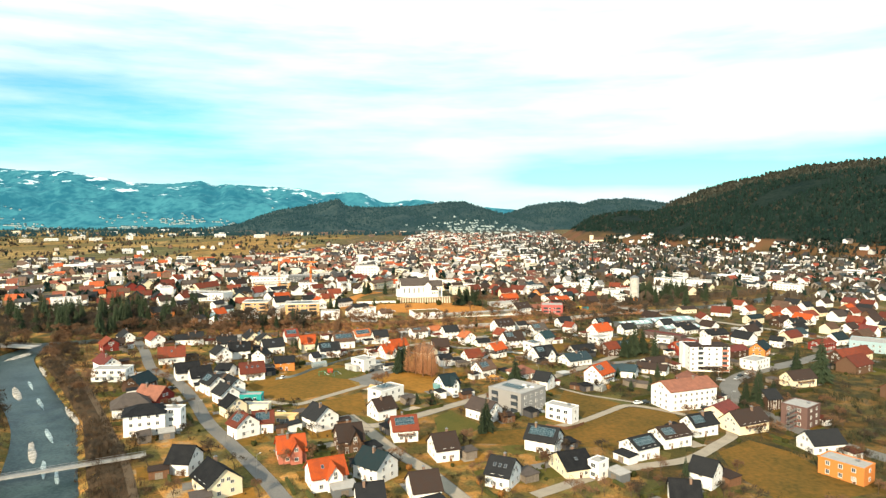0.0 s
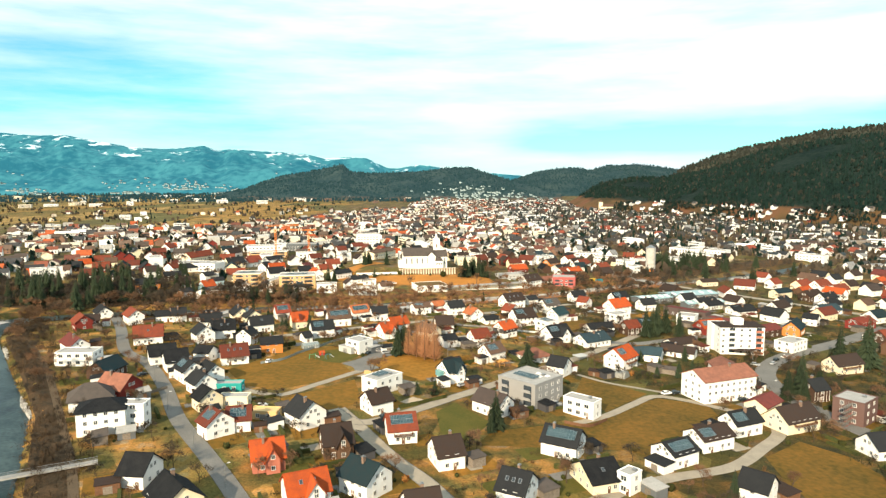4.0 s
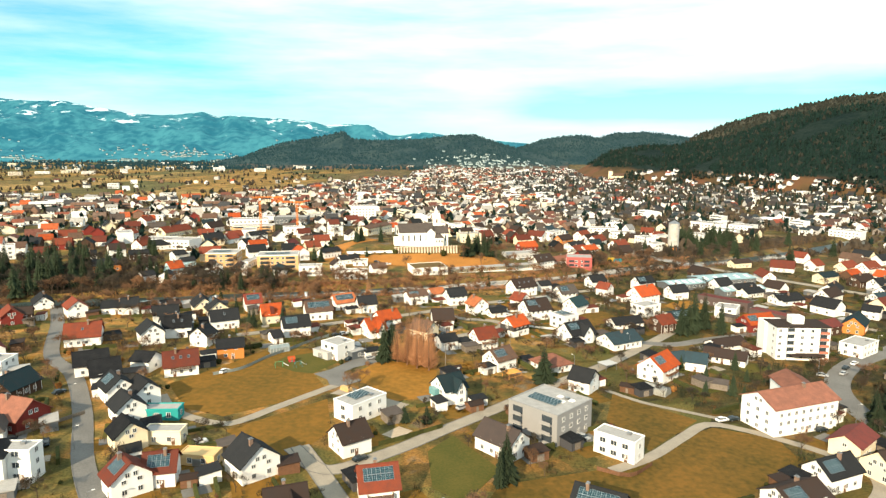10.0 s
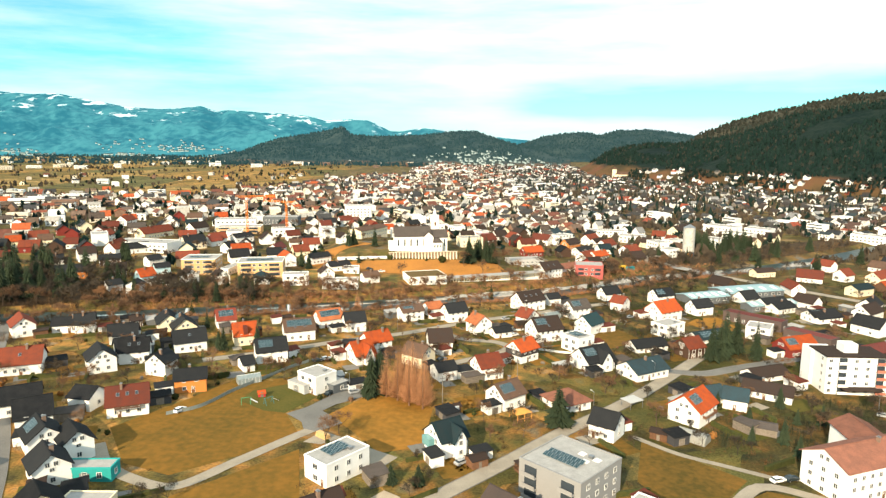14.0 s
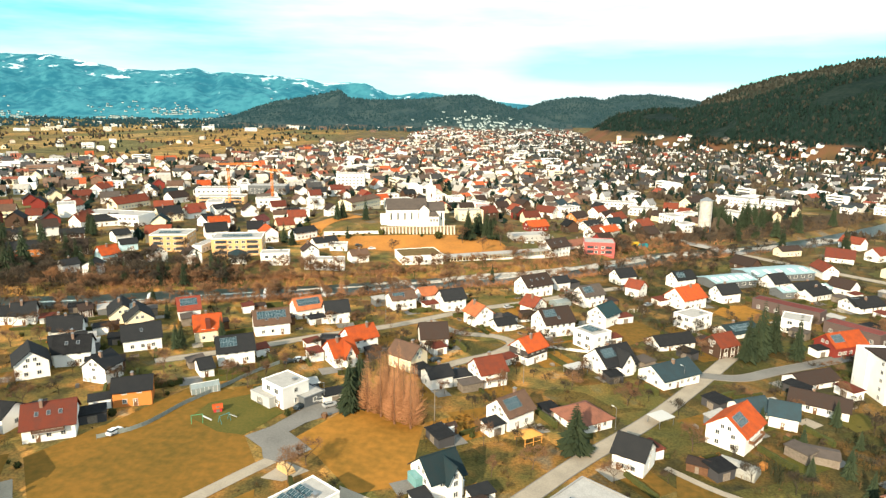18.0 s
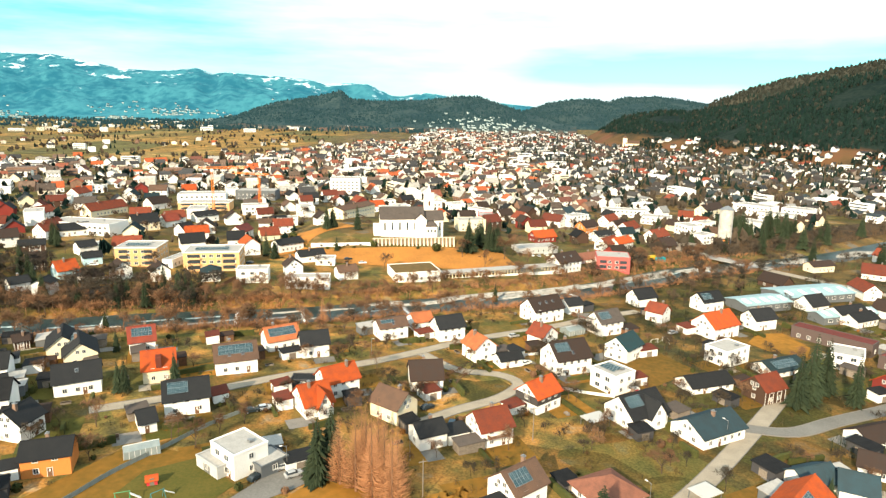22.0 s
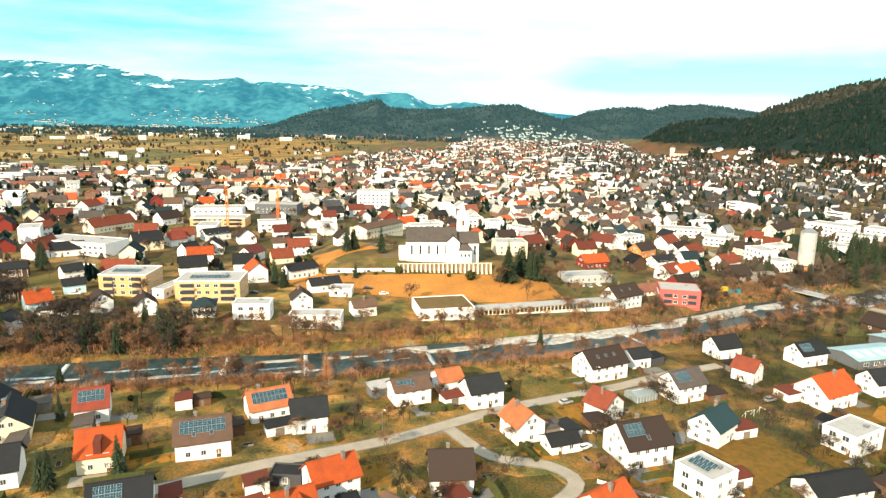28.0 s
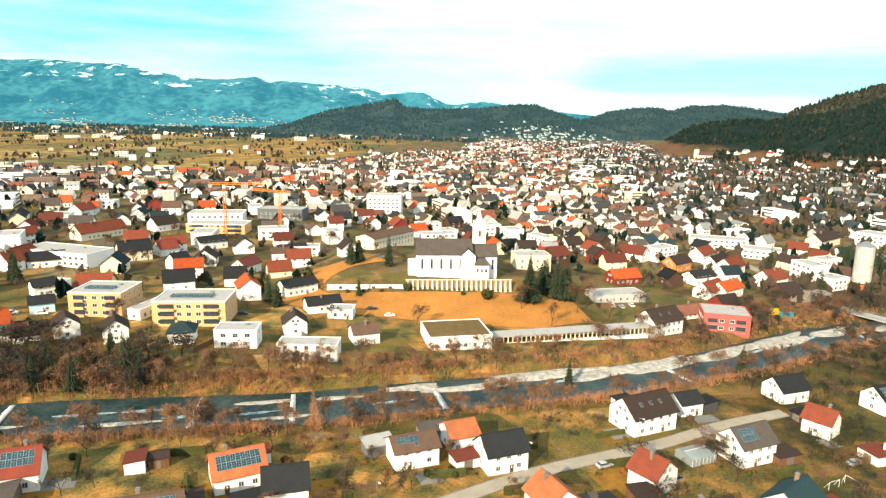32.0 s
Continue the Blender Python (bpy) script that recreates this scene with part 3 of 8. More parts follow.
for outline in ([(-64, 335.5), (-62, 344.7), (-51.6, 352), (-40, 341), (-46.8, 327.5), (-54, 328.5)], [(-2, 269), (5, 280), (18, 260), (8, 243), (-0, 249)], [(58, 425), (84, 440), (92, 425), (70, 406)]):
    sheet("lawn", outline, M_OLIVE if outline[0] == (58, 425) else M_GREEN, 0.09, "short green lawn", "lawn")
sheet("meadow", [(-93, 560), (-74, 553), (-30, 550), (20, 552), (42, 566), (36, 591), (20, 592), (0, 588.5), (-45, 581), (-74, 576), (-95, 590)], M_HILLGRASS, 0.25, "bright orange dry grass slope below the church", "meadow")
sheet("meadow", [(-97, 592), (-78, 580), (-76, 592), (-70, 607), (-56, 622), (-66, 632), (-80, 622), (-94, 606)], M_HILLGRASS, 0.22, "orange dry grass bank beside the churchyard", "meadow")

# ---- the river ----


M_EARTHPATH = material("earth_path", (0.13, 0.092, 0.058), (0.08, 0.06, 0.042), rough=0.95, scale=0.25, fine=3.0, bump=0.02)
ribbon("path", [(-228, 380), (-216, 364), (-170, 307), (-148, 277), (-119, 235), (-101, 208), (-76, 165)], 2.6, M_EARTHPATH, 0.14, "brown earth path on the river embankment", "path")


# dark floor added so brighter land does not show through the thin thickets
M_DARKFLOOR = material("dark_floor", (0.034, 0.027, 0.018), (0.075, 0.047, 0.026), rough=0.95, scale=0.12, fine=1.4, bump=0.06, amount=0.7)
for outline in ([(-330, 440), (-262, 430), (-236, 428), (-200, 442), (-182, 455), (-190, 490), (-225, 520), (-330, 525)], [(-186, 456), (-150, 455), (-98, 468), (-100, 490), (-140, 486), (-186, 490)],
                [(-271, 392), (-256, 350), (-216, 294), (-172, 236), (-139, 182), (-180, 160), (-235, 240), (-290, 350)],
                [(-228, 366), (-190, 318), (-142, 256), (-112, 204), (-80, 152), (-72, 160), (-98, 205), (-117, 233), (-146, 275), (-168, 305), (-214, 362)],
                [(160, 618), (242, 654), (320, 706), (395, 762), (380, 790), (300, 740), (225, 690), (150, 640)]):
    sheet("wood_floor", outline, M_DARKFLOOR, 0.08, "dark brown floor under leafless trees", "ground")


def water_z(x, y):
    return plain(x, y) - 2.55


def water_material():
    m = material("river_water", (0.007, 0.020, 0.021), (0.040, 0.064, 0.063), rough=0.35, scale=0.10, fine=0.9, bump=0.10, amount=0.8)
    m.node_tree.nodes["Principled BSDF"].inputs["Specular IOR Level"].default_value = 0.12
    return m


ribbon("water", RIVER, 22.0, water_material(), 0.0, "dark teal shallow river water", "river", height=water_z)


def blobs(name, mat, spots, label, category, kind="structure", height=None):
    """Low uneven mounds, such as gravel banks."""
    v, f = [], []
    for x, y, rx, ry, yaw, h in spots:
        k, n = len(v), 40
        c, s = math.cos(radians(yaw)), math.sin(radians(yaw))
        base = float(height(np.array([x]), np.array([y]))[0])
        for ring, (q, dz) in enumerate(((1.0, -0.4), (0.8, 0.5), (0.4, 0.9))):
            for i in range(n):
                a = 2 * math.pi * i / n
                r = q * (1 + 0.40 * noise.noise((x + 1.6 * math.cos(a), y + 1.6 * math.sin(a), ring * 0.3)) + 0.10 * noise.noise((x + 4 * math.cos(a), y + 4 * math.sin(a), ring)))
                u, w = rx * r * math.cos(a), ry * r * math.sin(a)
                v.append((x + c * u - s * w, y + s * u + c * w, base + h * dz))
        v.append((x, y, base + h))
        for ring in range(2):
            for i in range(n):
                j = (i + 1) % n
                f.append((k + ring * n + i, k + ring * n + j, k + ring * n + n + j, k + ring * n + n + i))
        for i in range(n):
            f.append((k + 2 * n + i, k + 2 * n + (i + 1) % n, k + 3 * n, k + 3 * n))
    me = bpy.data.meshes.new(name)
    me.from_pydata(v, [], [q if q[2] != q[3] else q[:3] for q in f])
    me.materials.append(mat)
    return tagged(new(name, me), label, category, kind=kind)


blobs("gravel_bank", M_GRAVEL, [(12, 508, 30, 4, 24, 0.5), (60, 529, 26, 4.5, 36, 0.5), (-25, 490, 14, 2.5, 24, 0.35), (118, 569, 22, 6, 40, 0.6), (150, 590, 20, 5, 30, 0.6),
                                (-66, 470, 11, 1.2, 20, 0.25), (-45, 478, 9, 1.3, 20, 0.25), (-58, 462, 12, 1.0, 20, 0.2), (-100, 449, 16, 1.0, 18, 0.2), (-130, 440, 14, 1.0, 20, 0.2),
                                (-208, 341, 20, 2.8, -52, 0.4), (-196, 298, 16, 1.6, -52, 0.3), (-154, 271, 20, 2.6, -52, 0.4), (-144, 227, 13, 1.4, -56, 0.3), (-110, 205, 18, 2.8, -60, 0.4), (-111, 174, 12, 1.6, -60, 0.3), (-243, 372, 12, 3.5, 88, 0.4), (-10, 493, 24, 2.2, 24, 0.4), (38, 517, 26, 4.2, 33, 0.55), (88, 548, 24, 4.0, 38, 0.55), (185, 606, 24, 5, 28, 0.6), (228, 626, 22, 5, 27, 0.5), (280, 655, 24, 6, 33, 0.5)],
      "pale gravel bank in the river", "gravel", height=water_z)
blobs("rapids", material("rapids_foam", (0.40, 0.47, 0.47), (0.10, 0.15, 0.155), rough=0.5, scale=0.5, fine=2.5, amount=0.9), [(x, y, r, w, yaw, 0.1) for x, y, r, w, yaw in (
    (-84, 457, 10, 1.0, 20), (-96, 458, 14, 0.9, 18), (-66, 463, 9, 0.9, 22), (-30, 478, 10, 0.8, 24), (-112, 452, 12, 0.8, 18), (-140, 440, 16, 0.9, 16), (-165, 436, 16, 1.0, 14), (-200, 314, 12, 0.8, -52),
    (-178, 286, 14, 0.9, -52), (-150, 246, 14, 0.9, -52), (-132, 214, 12, 0.8, -58), (-108, 176, 14, 0.9, -58), (-98, 158, 12, 0.9, -60), (-124, 208, 10, 0.7, -58), (100, 552, 14, 0.9, 38), (22, 506, 12, 0.8, 30), (128, 574, 14, 1.0, 36))],
      "pale broken water over a shallow river bed", "river", height=water_z)
M_FOAM = material("white_water", (0.75, 0.78, 0.78), (0.45, 0.52, 0.53), rough=0.6, scale=0.6, fine=3.0, bump=0.05, amount=0.9)


def weir(x, y, yaw, length):
    t = thing("weir", x, y, float(water_z(np.array([x]), np.array([y]))[0]), yaw, "low concrete weir with white water below it", "weir", "river weirs")
    part("sill", Shape().box(-length / 2, length / 2, -0.35, 0.35, -2.0, 0.25).mesh("sill", M_CONC), t)
    n = 30
    u = [-length / 2 + length * i / n for i in range(n + 1)]
    reach = [0.5 + 1.1 * abs(noise.noise((q * 0.5, x, y))) + 0.9 * abs(noise.noise((q * 1.7, y, x))) for q in u]
    s = Shape()
    s.v = [(q, 0.3, 0.22) for q in u] + [(q, 0.7 + 0.3 * r, 0.14) for q, r in zip(u, reach)] + [(q, 0.6 + r, 0.02) for q, r in zip(u, reach)]
    for k in (0, n + 1):
        for i in range(n):
            s.f.append((k + i, k + i + 1, k + n + 2 + i, k + n + 1 + i))
            s.m.append(0)
    part("foam", s.mesh("foam", M_FOAM), t, label="broken white water")


for x, y, yaw in ((-14, 487, 112), (-54, 469, 108), (-79, 461, 106), (-126, 446, 110), (66, 524, 120), (158, 590, 112)):
    weir(x, y, yaw, 19)


def bridge(x, y, yaw, length, width, label):
    t = thing("bridge", x, y, float(plain(np.array([x]), np.array([y]))[0]), yaw, label, "bridge")
    part("deck", Shape().box(-length / 2, length / 2, -width / 2, width / 2, 0.2, 0.7).mesh("deck", M_CONC), t)
    for s in (-1, 1):
        rail = Shape().box(-length / 2, length / 2, s * width / 2 - 0.06, s * width / 2 + 0.06, 1.5, 1.62)
        rail.box(-length / 2, length / 2, s * width / 2 - 0.03, s * width / 2 + 0.03, 1.05, 1.12)
        rail_ob = part("railing", rail.mesh("railing", M_METAL), t)
        post = Shape().box(-0.05, 0.05, -0.05, 0.05, 0.6, 1.55).mesh("post", M_METAL)
        for k in range(int(length / 3) + 1):
            part("post", post, rail_ob, pose(-length / 2 + k * 3, s * width / 2, 0))


bridge(180, 602, -52, 40, 8.0, "pale concrete road bridge over the river")
bridge(-119, 206, 28, 46, 2.2, "narrow grey footbridge over the river")
bridge(-262, 388, -10, 44, 8.0, "grey road bridge over the river")

# ---- hills and mountains ----
EYE = Vector((0, 0, 86))


def hill(name, outline, near, far, mat, label, rough=8.0, cell=1.0, kind="structure", category="hill", foot=0.0, power=1.4, wide=False):
    """A ridge round the valley: azimuth and height of its crest in degrees as seen from the start of the flight."""
    az, el = np.array(outline).T
    a = np.arange(az[0], az[-1] + 0.01, 0.2 * cell)
    near, far = [np.interp(a, *np.array(d).T) if isinstance(d, list) else np.full(len(a), float(d)) for d in (near, far)]
    if wide:                               # a straight range across the valley, not a ring
        near, far = near / np.cos(np.radians(a)), far / np.cos(np.radians(a))
    crest = far * np.tan(np.radians(np.interp(a, az, el))) + EYE.z
    rows = np.concatenate([np.linspace(0, 1, 40), np.linspace(1.04, 1.5, 8)])
    v = np.zeros((len(rows), len(a), 3))
    for i, s in enumerate(rows):
        d = near + (far - near) * s
        rise = (s ** power if s < 1 else max(0.0, 1 - ((s - 1) / 0.5) ** 2))
        x, y = d * np.sin(np.radians(a)), d * np.cos(np.radians(a))
        z = foot + (crest - foot) * rise
        wob = np.array([noise.fractal((p / 260, q / 260, 3.1), 1.0, 2.0, 5) for p, q in zip(x, y)])
        v[i] = np.stack([x, y, z + wob * rough * (min(1, 4 * s) if s < 0.8 else 1 - 0.85 * min(1, (s - 0.8) / 0.2))], -1)
    v[0, :, 2] = foot - 25
    n = len(a)
    i = (np.arange(len(rows) - 1)[:, None] * n + np.arange(n - 1)).ravel()
    f = np.stack([i, i + n, i + n + 1, i + 1], -1)
    me = big_mesh(name, v.reshape(-1, 3), f[:, ::-1], mat, smooth=True)
    if sum(p.normal.z for p in me.polygons[:400]) < 0:
        me.flip_normals()
    me.attributes.new("rise", "FLOAT", "POINT").data.foreach_set("value", np.repeat(np.minimum(rows, 1.0), n).astype(np.float32))
    tagged(new(name, me), label, category, kind=kind)
    return v


def range_material():
    """Far slopes in the distance: dark woods, pale clearings, snow fields and scree near the crest."""
    # haze is painted in: blue-green base colours and an even emission
    m = material("hazed_mountain", (0.006, 0.034, 0.050), (0.030, 0.105, 0.118), rough=1.0, scale=0.004, fine=0.022, amount=1.1, bump=14.0, haze_glow=(0.010, 0.098, 0.128))
    n, l = m.node_tree.nodes, m.node_tree.links
    b = n["Principled BSDF"]
    was = b.inputs["Base Color"].links[0].from_socket
    tc, at, t, mp = n.new("ShaderNodeTexCoord"), n.new("ShaderNodeAttribute"), n.new("ShaderNodeTexNoise"), n.new("ShaderNodeMapping")
    at.attribute_name = "rise"
    mp.inputs["Scale"].default_value = (1.0, 1.0, 2.2)
    l.new(tc.outputs["Object"], mp.inputs["Vector"])
    l.new(mp.outputs["Vector"], t.inputs["Vector"])
    t.inputs["Scale"].default_value, t.inputs["Detail"].default_value, t.inputs["Roughness"].default_value = 0.0085, 8, 0.62
    high = n.new("ShaderNodeMapRange")
    high.inputs["From Min"].default_value, high.inputs["From Max"].default_value = 0.45, 1.0
    high.inputs["To Max"].default_value = 0.17
    l.new(at.outputs["Fac"], high.inputs["Value"])
    add, cut, mx = n.new("ShaderNodeMath"), n.new("ShaderNodeMapRange"), n.new("ShaderNodeMix")
    l.new(t.outputs["Fac"], add.inputs[0])
    l.new(high.outputs["Result"], add.inputs[1])
    cut.inputs["From Min"].default_value, cut.inputs["From Max"].default_value = 0.70, 0.76
    l.new(add.outputs[0], cut.inputs["Value"])
    mx.data_type = "RGBA"
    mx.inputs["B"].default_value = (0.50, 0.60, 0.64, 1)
    l.new(cut.outputs["Result"], mx.inputs["Factor"])
    l.new(was, mx.inputs["A"])
    l.new(mx.outputs["Result"], b.inputs["Base Color"])
    return m


M_WOOD_HILL = material("winter_woods", (0.004, 0.012, 0.011), (0.013, 0.022, 0.018), rough=1.0, scale=0.012, fine=0.12, bump=4.0, amount=0.9)
M_WOOD_BARE = material("bare_hill_woods", (0.018, 0.024, 0.018), (0.055, 0.050, 0.036), rough=1.0, scale=0.010, fine=0.12, bump=4.0, amount=0.9)
# the bluish emission of the far woods stands in for haze
M_WOOD_FAR = material("hazed_woods", (0.010, 0.020, 0.020), (0.032, 0.042, 0.036), rough=1.0, scale=0.006, fine=0.08, bump=4.0, amount=1.0, haze_glow=(0.005, 0.022, 0.027))


def cleared(m, low, high, reach):
    """Lets brown and rusty meadows show between the last houses and the wood."""
    n, l = m.node_tree.nodes, m.node_tree.links
    b = n["Principled BSDF"]
    was = b.inputs["Base Color"].links[0].from_socket
    tc, xyz, t, add, cut, mx, t2, cr = [n.new("ShaderNode" + k) for k in ("TexCoord", "SeparateXYZ", "TexNoise", "Math", "MapRange", "Mix", "TexNoise", "ValToRGB")]
    l.new(tc.outputs["Object"], xyz.inputs["Vector"])
    l.new(tc.outputs["Object"], t.inputs["Vector"])
    l.new(tc.outputs["Object"], t2.inputs["Vector"])
    t.inputs["Scale"].default_value, t.inputs["Detail"].default_value = 0.009, 5
    t2.inputs["Scale"].default_value, t2.inputs["Detail"].default_value = 0.012, 6
    add.operation = "MULTIPLY_ADD"
    l.new(t.outputs["Fac"], add.inputs[0])
    add.inputs[1].default_value = reach
    l.new(xyz.outputs["Z"], add.inputs[2])
    cut.inputs["From Min"].default_value, cut.inputs["From Max"].default_value = high, low
    l.new(add.outputs[0], cut.inputs["Value"])
    cr.color_ramp.elements.new(0.5)
    for e, (q, c) in zip(cr.color_ramp.elements, [(0.36, (0.045, 0.036, 0.021)), (0.5, (0.095, 0.056, 0.026)), (0.66, (0.125, 0.056, 0.032))]):
        e.position, e.color = q, (*c, 1)
    l.new(t2.outputs["Fac"], cr.inputs["Fac"])
    mx.data_type = "RGBA"
    l.new(cr.outputs["Color"], mx.inputs["B"])
    l.new(cut.outputs["Result"], mx.inputs["Factor"])
    l.new(was, mx.inputs["A"])
    l.new(mx.outputs["Result"], b.inputs["Base Color"])
    return m


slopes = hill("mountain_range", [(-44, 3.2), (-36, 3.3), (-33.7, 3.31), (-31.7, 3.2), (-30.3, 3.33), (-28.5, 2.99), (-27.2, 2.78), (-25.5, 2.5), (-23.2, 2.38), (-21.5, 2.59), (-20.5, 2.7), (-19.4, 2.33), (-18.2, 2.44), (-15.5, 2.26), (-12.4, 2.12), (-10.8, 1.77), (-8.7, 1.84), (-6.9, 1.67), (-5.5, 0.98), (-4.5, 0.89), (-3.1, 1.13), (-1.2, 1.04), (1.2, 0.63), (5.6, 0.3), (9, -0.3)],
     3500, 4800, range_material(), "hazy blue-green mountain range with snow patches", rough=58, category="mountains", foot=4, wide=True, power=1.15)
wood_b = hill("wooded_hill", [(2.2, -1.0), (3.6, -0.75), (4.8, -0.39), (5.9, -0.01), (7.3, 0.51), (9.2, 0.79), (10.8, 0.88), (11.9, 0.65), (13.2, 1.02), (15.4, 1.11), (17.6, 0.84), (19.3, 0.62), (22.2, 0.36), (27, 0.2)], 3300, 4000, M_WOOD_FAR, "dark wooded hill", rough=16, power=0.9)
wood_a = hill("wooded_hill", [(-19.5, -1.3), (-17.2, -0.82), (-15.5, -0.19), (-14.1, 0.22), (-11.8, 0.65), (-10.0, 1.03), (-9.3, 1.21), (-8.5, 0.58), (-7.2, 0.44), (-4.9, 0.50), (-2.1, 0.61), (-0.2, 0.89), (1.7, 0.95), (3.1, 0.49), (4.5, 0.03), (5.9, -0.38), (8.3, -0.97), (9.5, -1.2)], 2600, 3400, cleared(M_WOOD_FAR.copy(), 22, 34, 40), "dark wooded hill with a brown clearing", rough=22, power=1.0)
wood_c = hill("wooded_hill", [(14.5, -2.4), (16.8, -0.88), (18.0, -0.14), (19.0, 0.63), (21.5, 1.67), (23.4, 2.15), (25.2, 2.52), (26.9, 3.0), (28.3, 3.35), (30.8, 3.56), (34, 3.7), (40, 3.75), (47, 3.7)], [(14, 2000), (22, 1850), (47, 1700)], [(14, 2350), (22, 2300), (47, 2250)], M_WOOD_BARE, "bare brown wooded mountainside", rough=20, foot=20, power=0.8)
wood_d = hill("wooded_hill", [(10.2, -2.0), (11.5, -1.25), (12.6, -0.52), (14.1, -0.2), (15.8, -0.02), (17.4, -0.06), (18.8, 0.16), (21.5, 0.58), (22.8, 1.1), (24.1, 1.66), (25.2, 2.04), (26.6, 2.29), (28.6, 2.59), (30.5, 2.84), (34, 3.1), (40, 3.2), (47, 3.2)], [(10, 1950), (13, 1820), (17, 1660), (22, 1480), (31, 1330), (47, 1250)], [(10, 2250), (13, 2200), (17, 2080), (22, 1900), (31, 1760), (47, 1650)], cleared(M_WOOD_HILL, 44, 54, 44), "dark wooded mountainside above brown meadows", rough=16, foot=-6, power=0.78)

# ---- houses ----
CACHE = {}


def cached(key, make):
    if key not in CACHE:
        CACHE[key] = make()
    return CACHE[key]


def pane_grid(xs, zs, glazed, deep, front):
    """One connected piece: a frame whose glazed fields lie back. xs, zs: edges of its bars and fields."""
    s = Shape()
    nx, nz = len(xs), len(zs)
    s.v = [(x, front, z) for z in zs for x in xs]
    extra = {}

    def low(i, j):
        if (i, j) not in extra:
            extra[(i, j)] = len(s.v)
            s.v.append((xs[i], front - deep, zs[j]))
        return extra[(i, j)]

    for j in range(nz - 1):
        for i in range(nx - 1):
            q = [(i, j), (i + 1, j), (i + 1, j + 1), (i, j + 1)]
            top = [b * nx + a for a, b in q]
            if (i, j) in glazed:
                down = [low(a, b) for a, b in q]
                s.f.append(tuple(down))
                s.m.append(1)
                for k in range(4):
                    s.f.append((top[k], top[(k + 1) % 4], down[(k + 1) % 4], down[k]))
                    s.m.append(0)
            else:
                s.f.append(tuple(top))
                s.m.append(0)
    ring = [(0, 0), (nx - 1, 0), (nx - 1, nz - 1), (0, nz - 1)]
    k = len(s.v)
    s.v += [(xs[a], -0.03, zs[b]) for a, b in ring]
    edge = [b * nx + a for a, b in ring]
    for n in range(4):
        s.f.append((edge[n], k + n, k + (n + 1) % 4, edge[(n + 1) % 4]))
        s.m.append(0)
    return s


def window_mesh(w, h):
    def make():
        xs = [-w / 2 - 0.08, -w / 2 + 0.06, -0.04, 0.04, w / 2 - 0.06, w / 2 + 0.08]
        return pane_grid(xs, [-0.06, 0.09, h - 0.08, h], {(1, 1), (3, 1)}, 0.06, 0.10).mesh("window", M_FRAME, M_GLASS)
    return cached(("window", w, h), make)


def door_mesh():
    def make():
        s = Shape().box(-0.5, 0.5, -0.02, 0.05, 0, 2.05, 0).box(-0.6, -0.5, 0, 0.1, 0, 2.15, 1).box(0.5, 0.6, 0, 0.1, 0, 2.15, 1).box(-0.6, 0.6, 0, 0.1, 2.05, 2.15, 1)
        s.box(-0.15, 0.15, 0.05, 0.06, 1.2, 1.8, 1)
        return s.mesh("door", M_WOOD, M_FRAME)
    return cached("door", make)


def panel_mesh():
    def make():
        s = pane_grid([-0.5, -0.46, -0.015, 0.015, 0.46, 0.5], [-0.82, -0.78, -0.27, -0.24, 0.24, 0.27, 0.78, 0.82], {(a, b) for a in (1, 3) for b in (1, 3, 5)}, 0.012, 0.08)
        s.v = [(x, z, y) for x, y, z in s.v]
        return s.mesh("solar_panel", M_SOLARFRAME, M_SOLAR)
    return cached("panel", make)


def skylight_mesh():
    return cached("skylight", lambda: Shape().box(-0.45, 0.45, -0.65, 0.65, 0.0, 0.12, 0).box(-0.36, 0.36, -0.56, 0.56, 0.12, 0.13, 1).mesh("skylight", M_METAL, M_GLASS))


def chimney_mesh():
    return cached("chimney", lambda: Shape().box(-0.35, 0.35, -0.45, 0.45, -1.2, 1.0, 0).box(-0.45, 0.45, -0.55, 0.55, 1.0, 1.1, 1).box(-0.2, 0.2, -0.25, 0.25, 1.1, 1.35, 1).mesh("chimney", M_BRICK, M_METAL))


def row_of_windows(t, length, off, face, z, w, h, gap=2.7, edge=1.1, skip=()):
    """Windows along one wall; face: 0 front (-y), 180 back, 90 right (+x), -90 left."""
    if math.cos(t.matrix_basis.to_euler().z + radians(face)) < -0.3 and face != 180:
        return                                # a wall that looks up the valley
    n = max(1, int((length - 2 * edge) / gap))
    for i in range(n):
        if i in skip:
            continue
        u = (i + 0.5 - n / 2) * (length - 2 * edge) / n
        part("window", window_mesh(w, h), t, pose(0, 0, 0, 0, 0, face) @ pose(u, -off, z, 0, 0, 180))


def gable_wall(length, width, eave, top, low=-2.0):
    x, y = length / 2, width / 2
    s = Shape()
    a = [(-x, -y, low), (-x, y, low), (-x, y, eave), (-x, 0, top), (-x, -y, eave)]
    s.hull(a, [(x, q, z) for _, q, z in a])
    return s


def gable_roof(length, width, eave, top, over=0.65, end=0.55, thick=0.24):
    slope = (top - eave) / (width / 2)
    x, y = length / 2 + end, width / 2 + over
    zl = top - slope * y
    ring = [(-y, zl), (0, top), (y, zl), (y, zl + thick), (0, top + thick), (-y, zl + thick)]
    s = Shape()
    k = 0
    for side in (-1, 1):
        q = [(-x, 0, top), (x, 0, top), (x, side * y, zl), (-x, side * y, zl)]
        if side < 0:
            q = q[::-1]
        s.hull([(a, b, c) for a, b, c in q], [(a, b, c + thick) for a, b, c in q])
    s.box(-x, x, -0.16, 0.16, top + thick - 0.06, top + thick + 0.07)
    return s


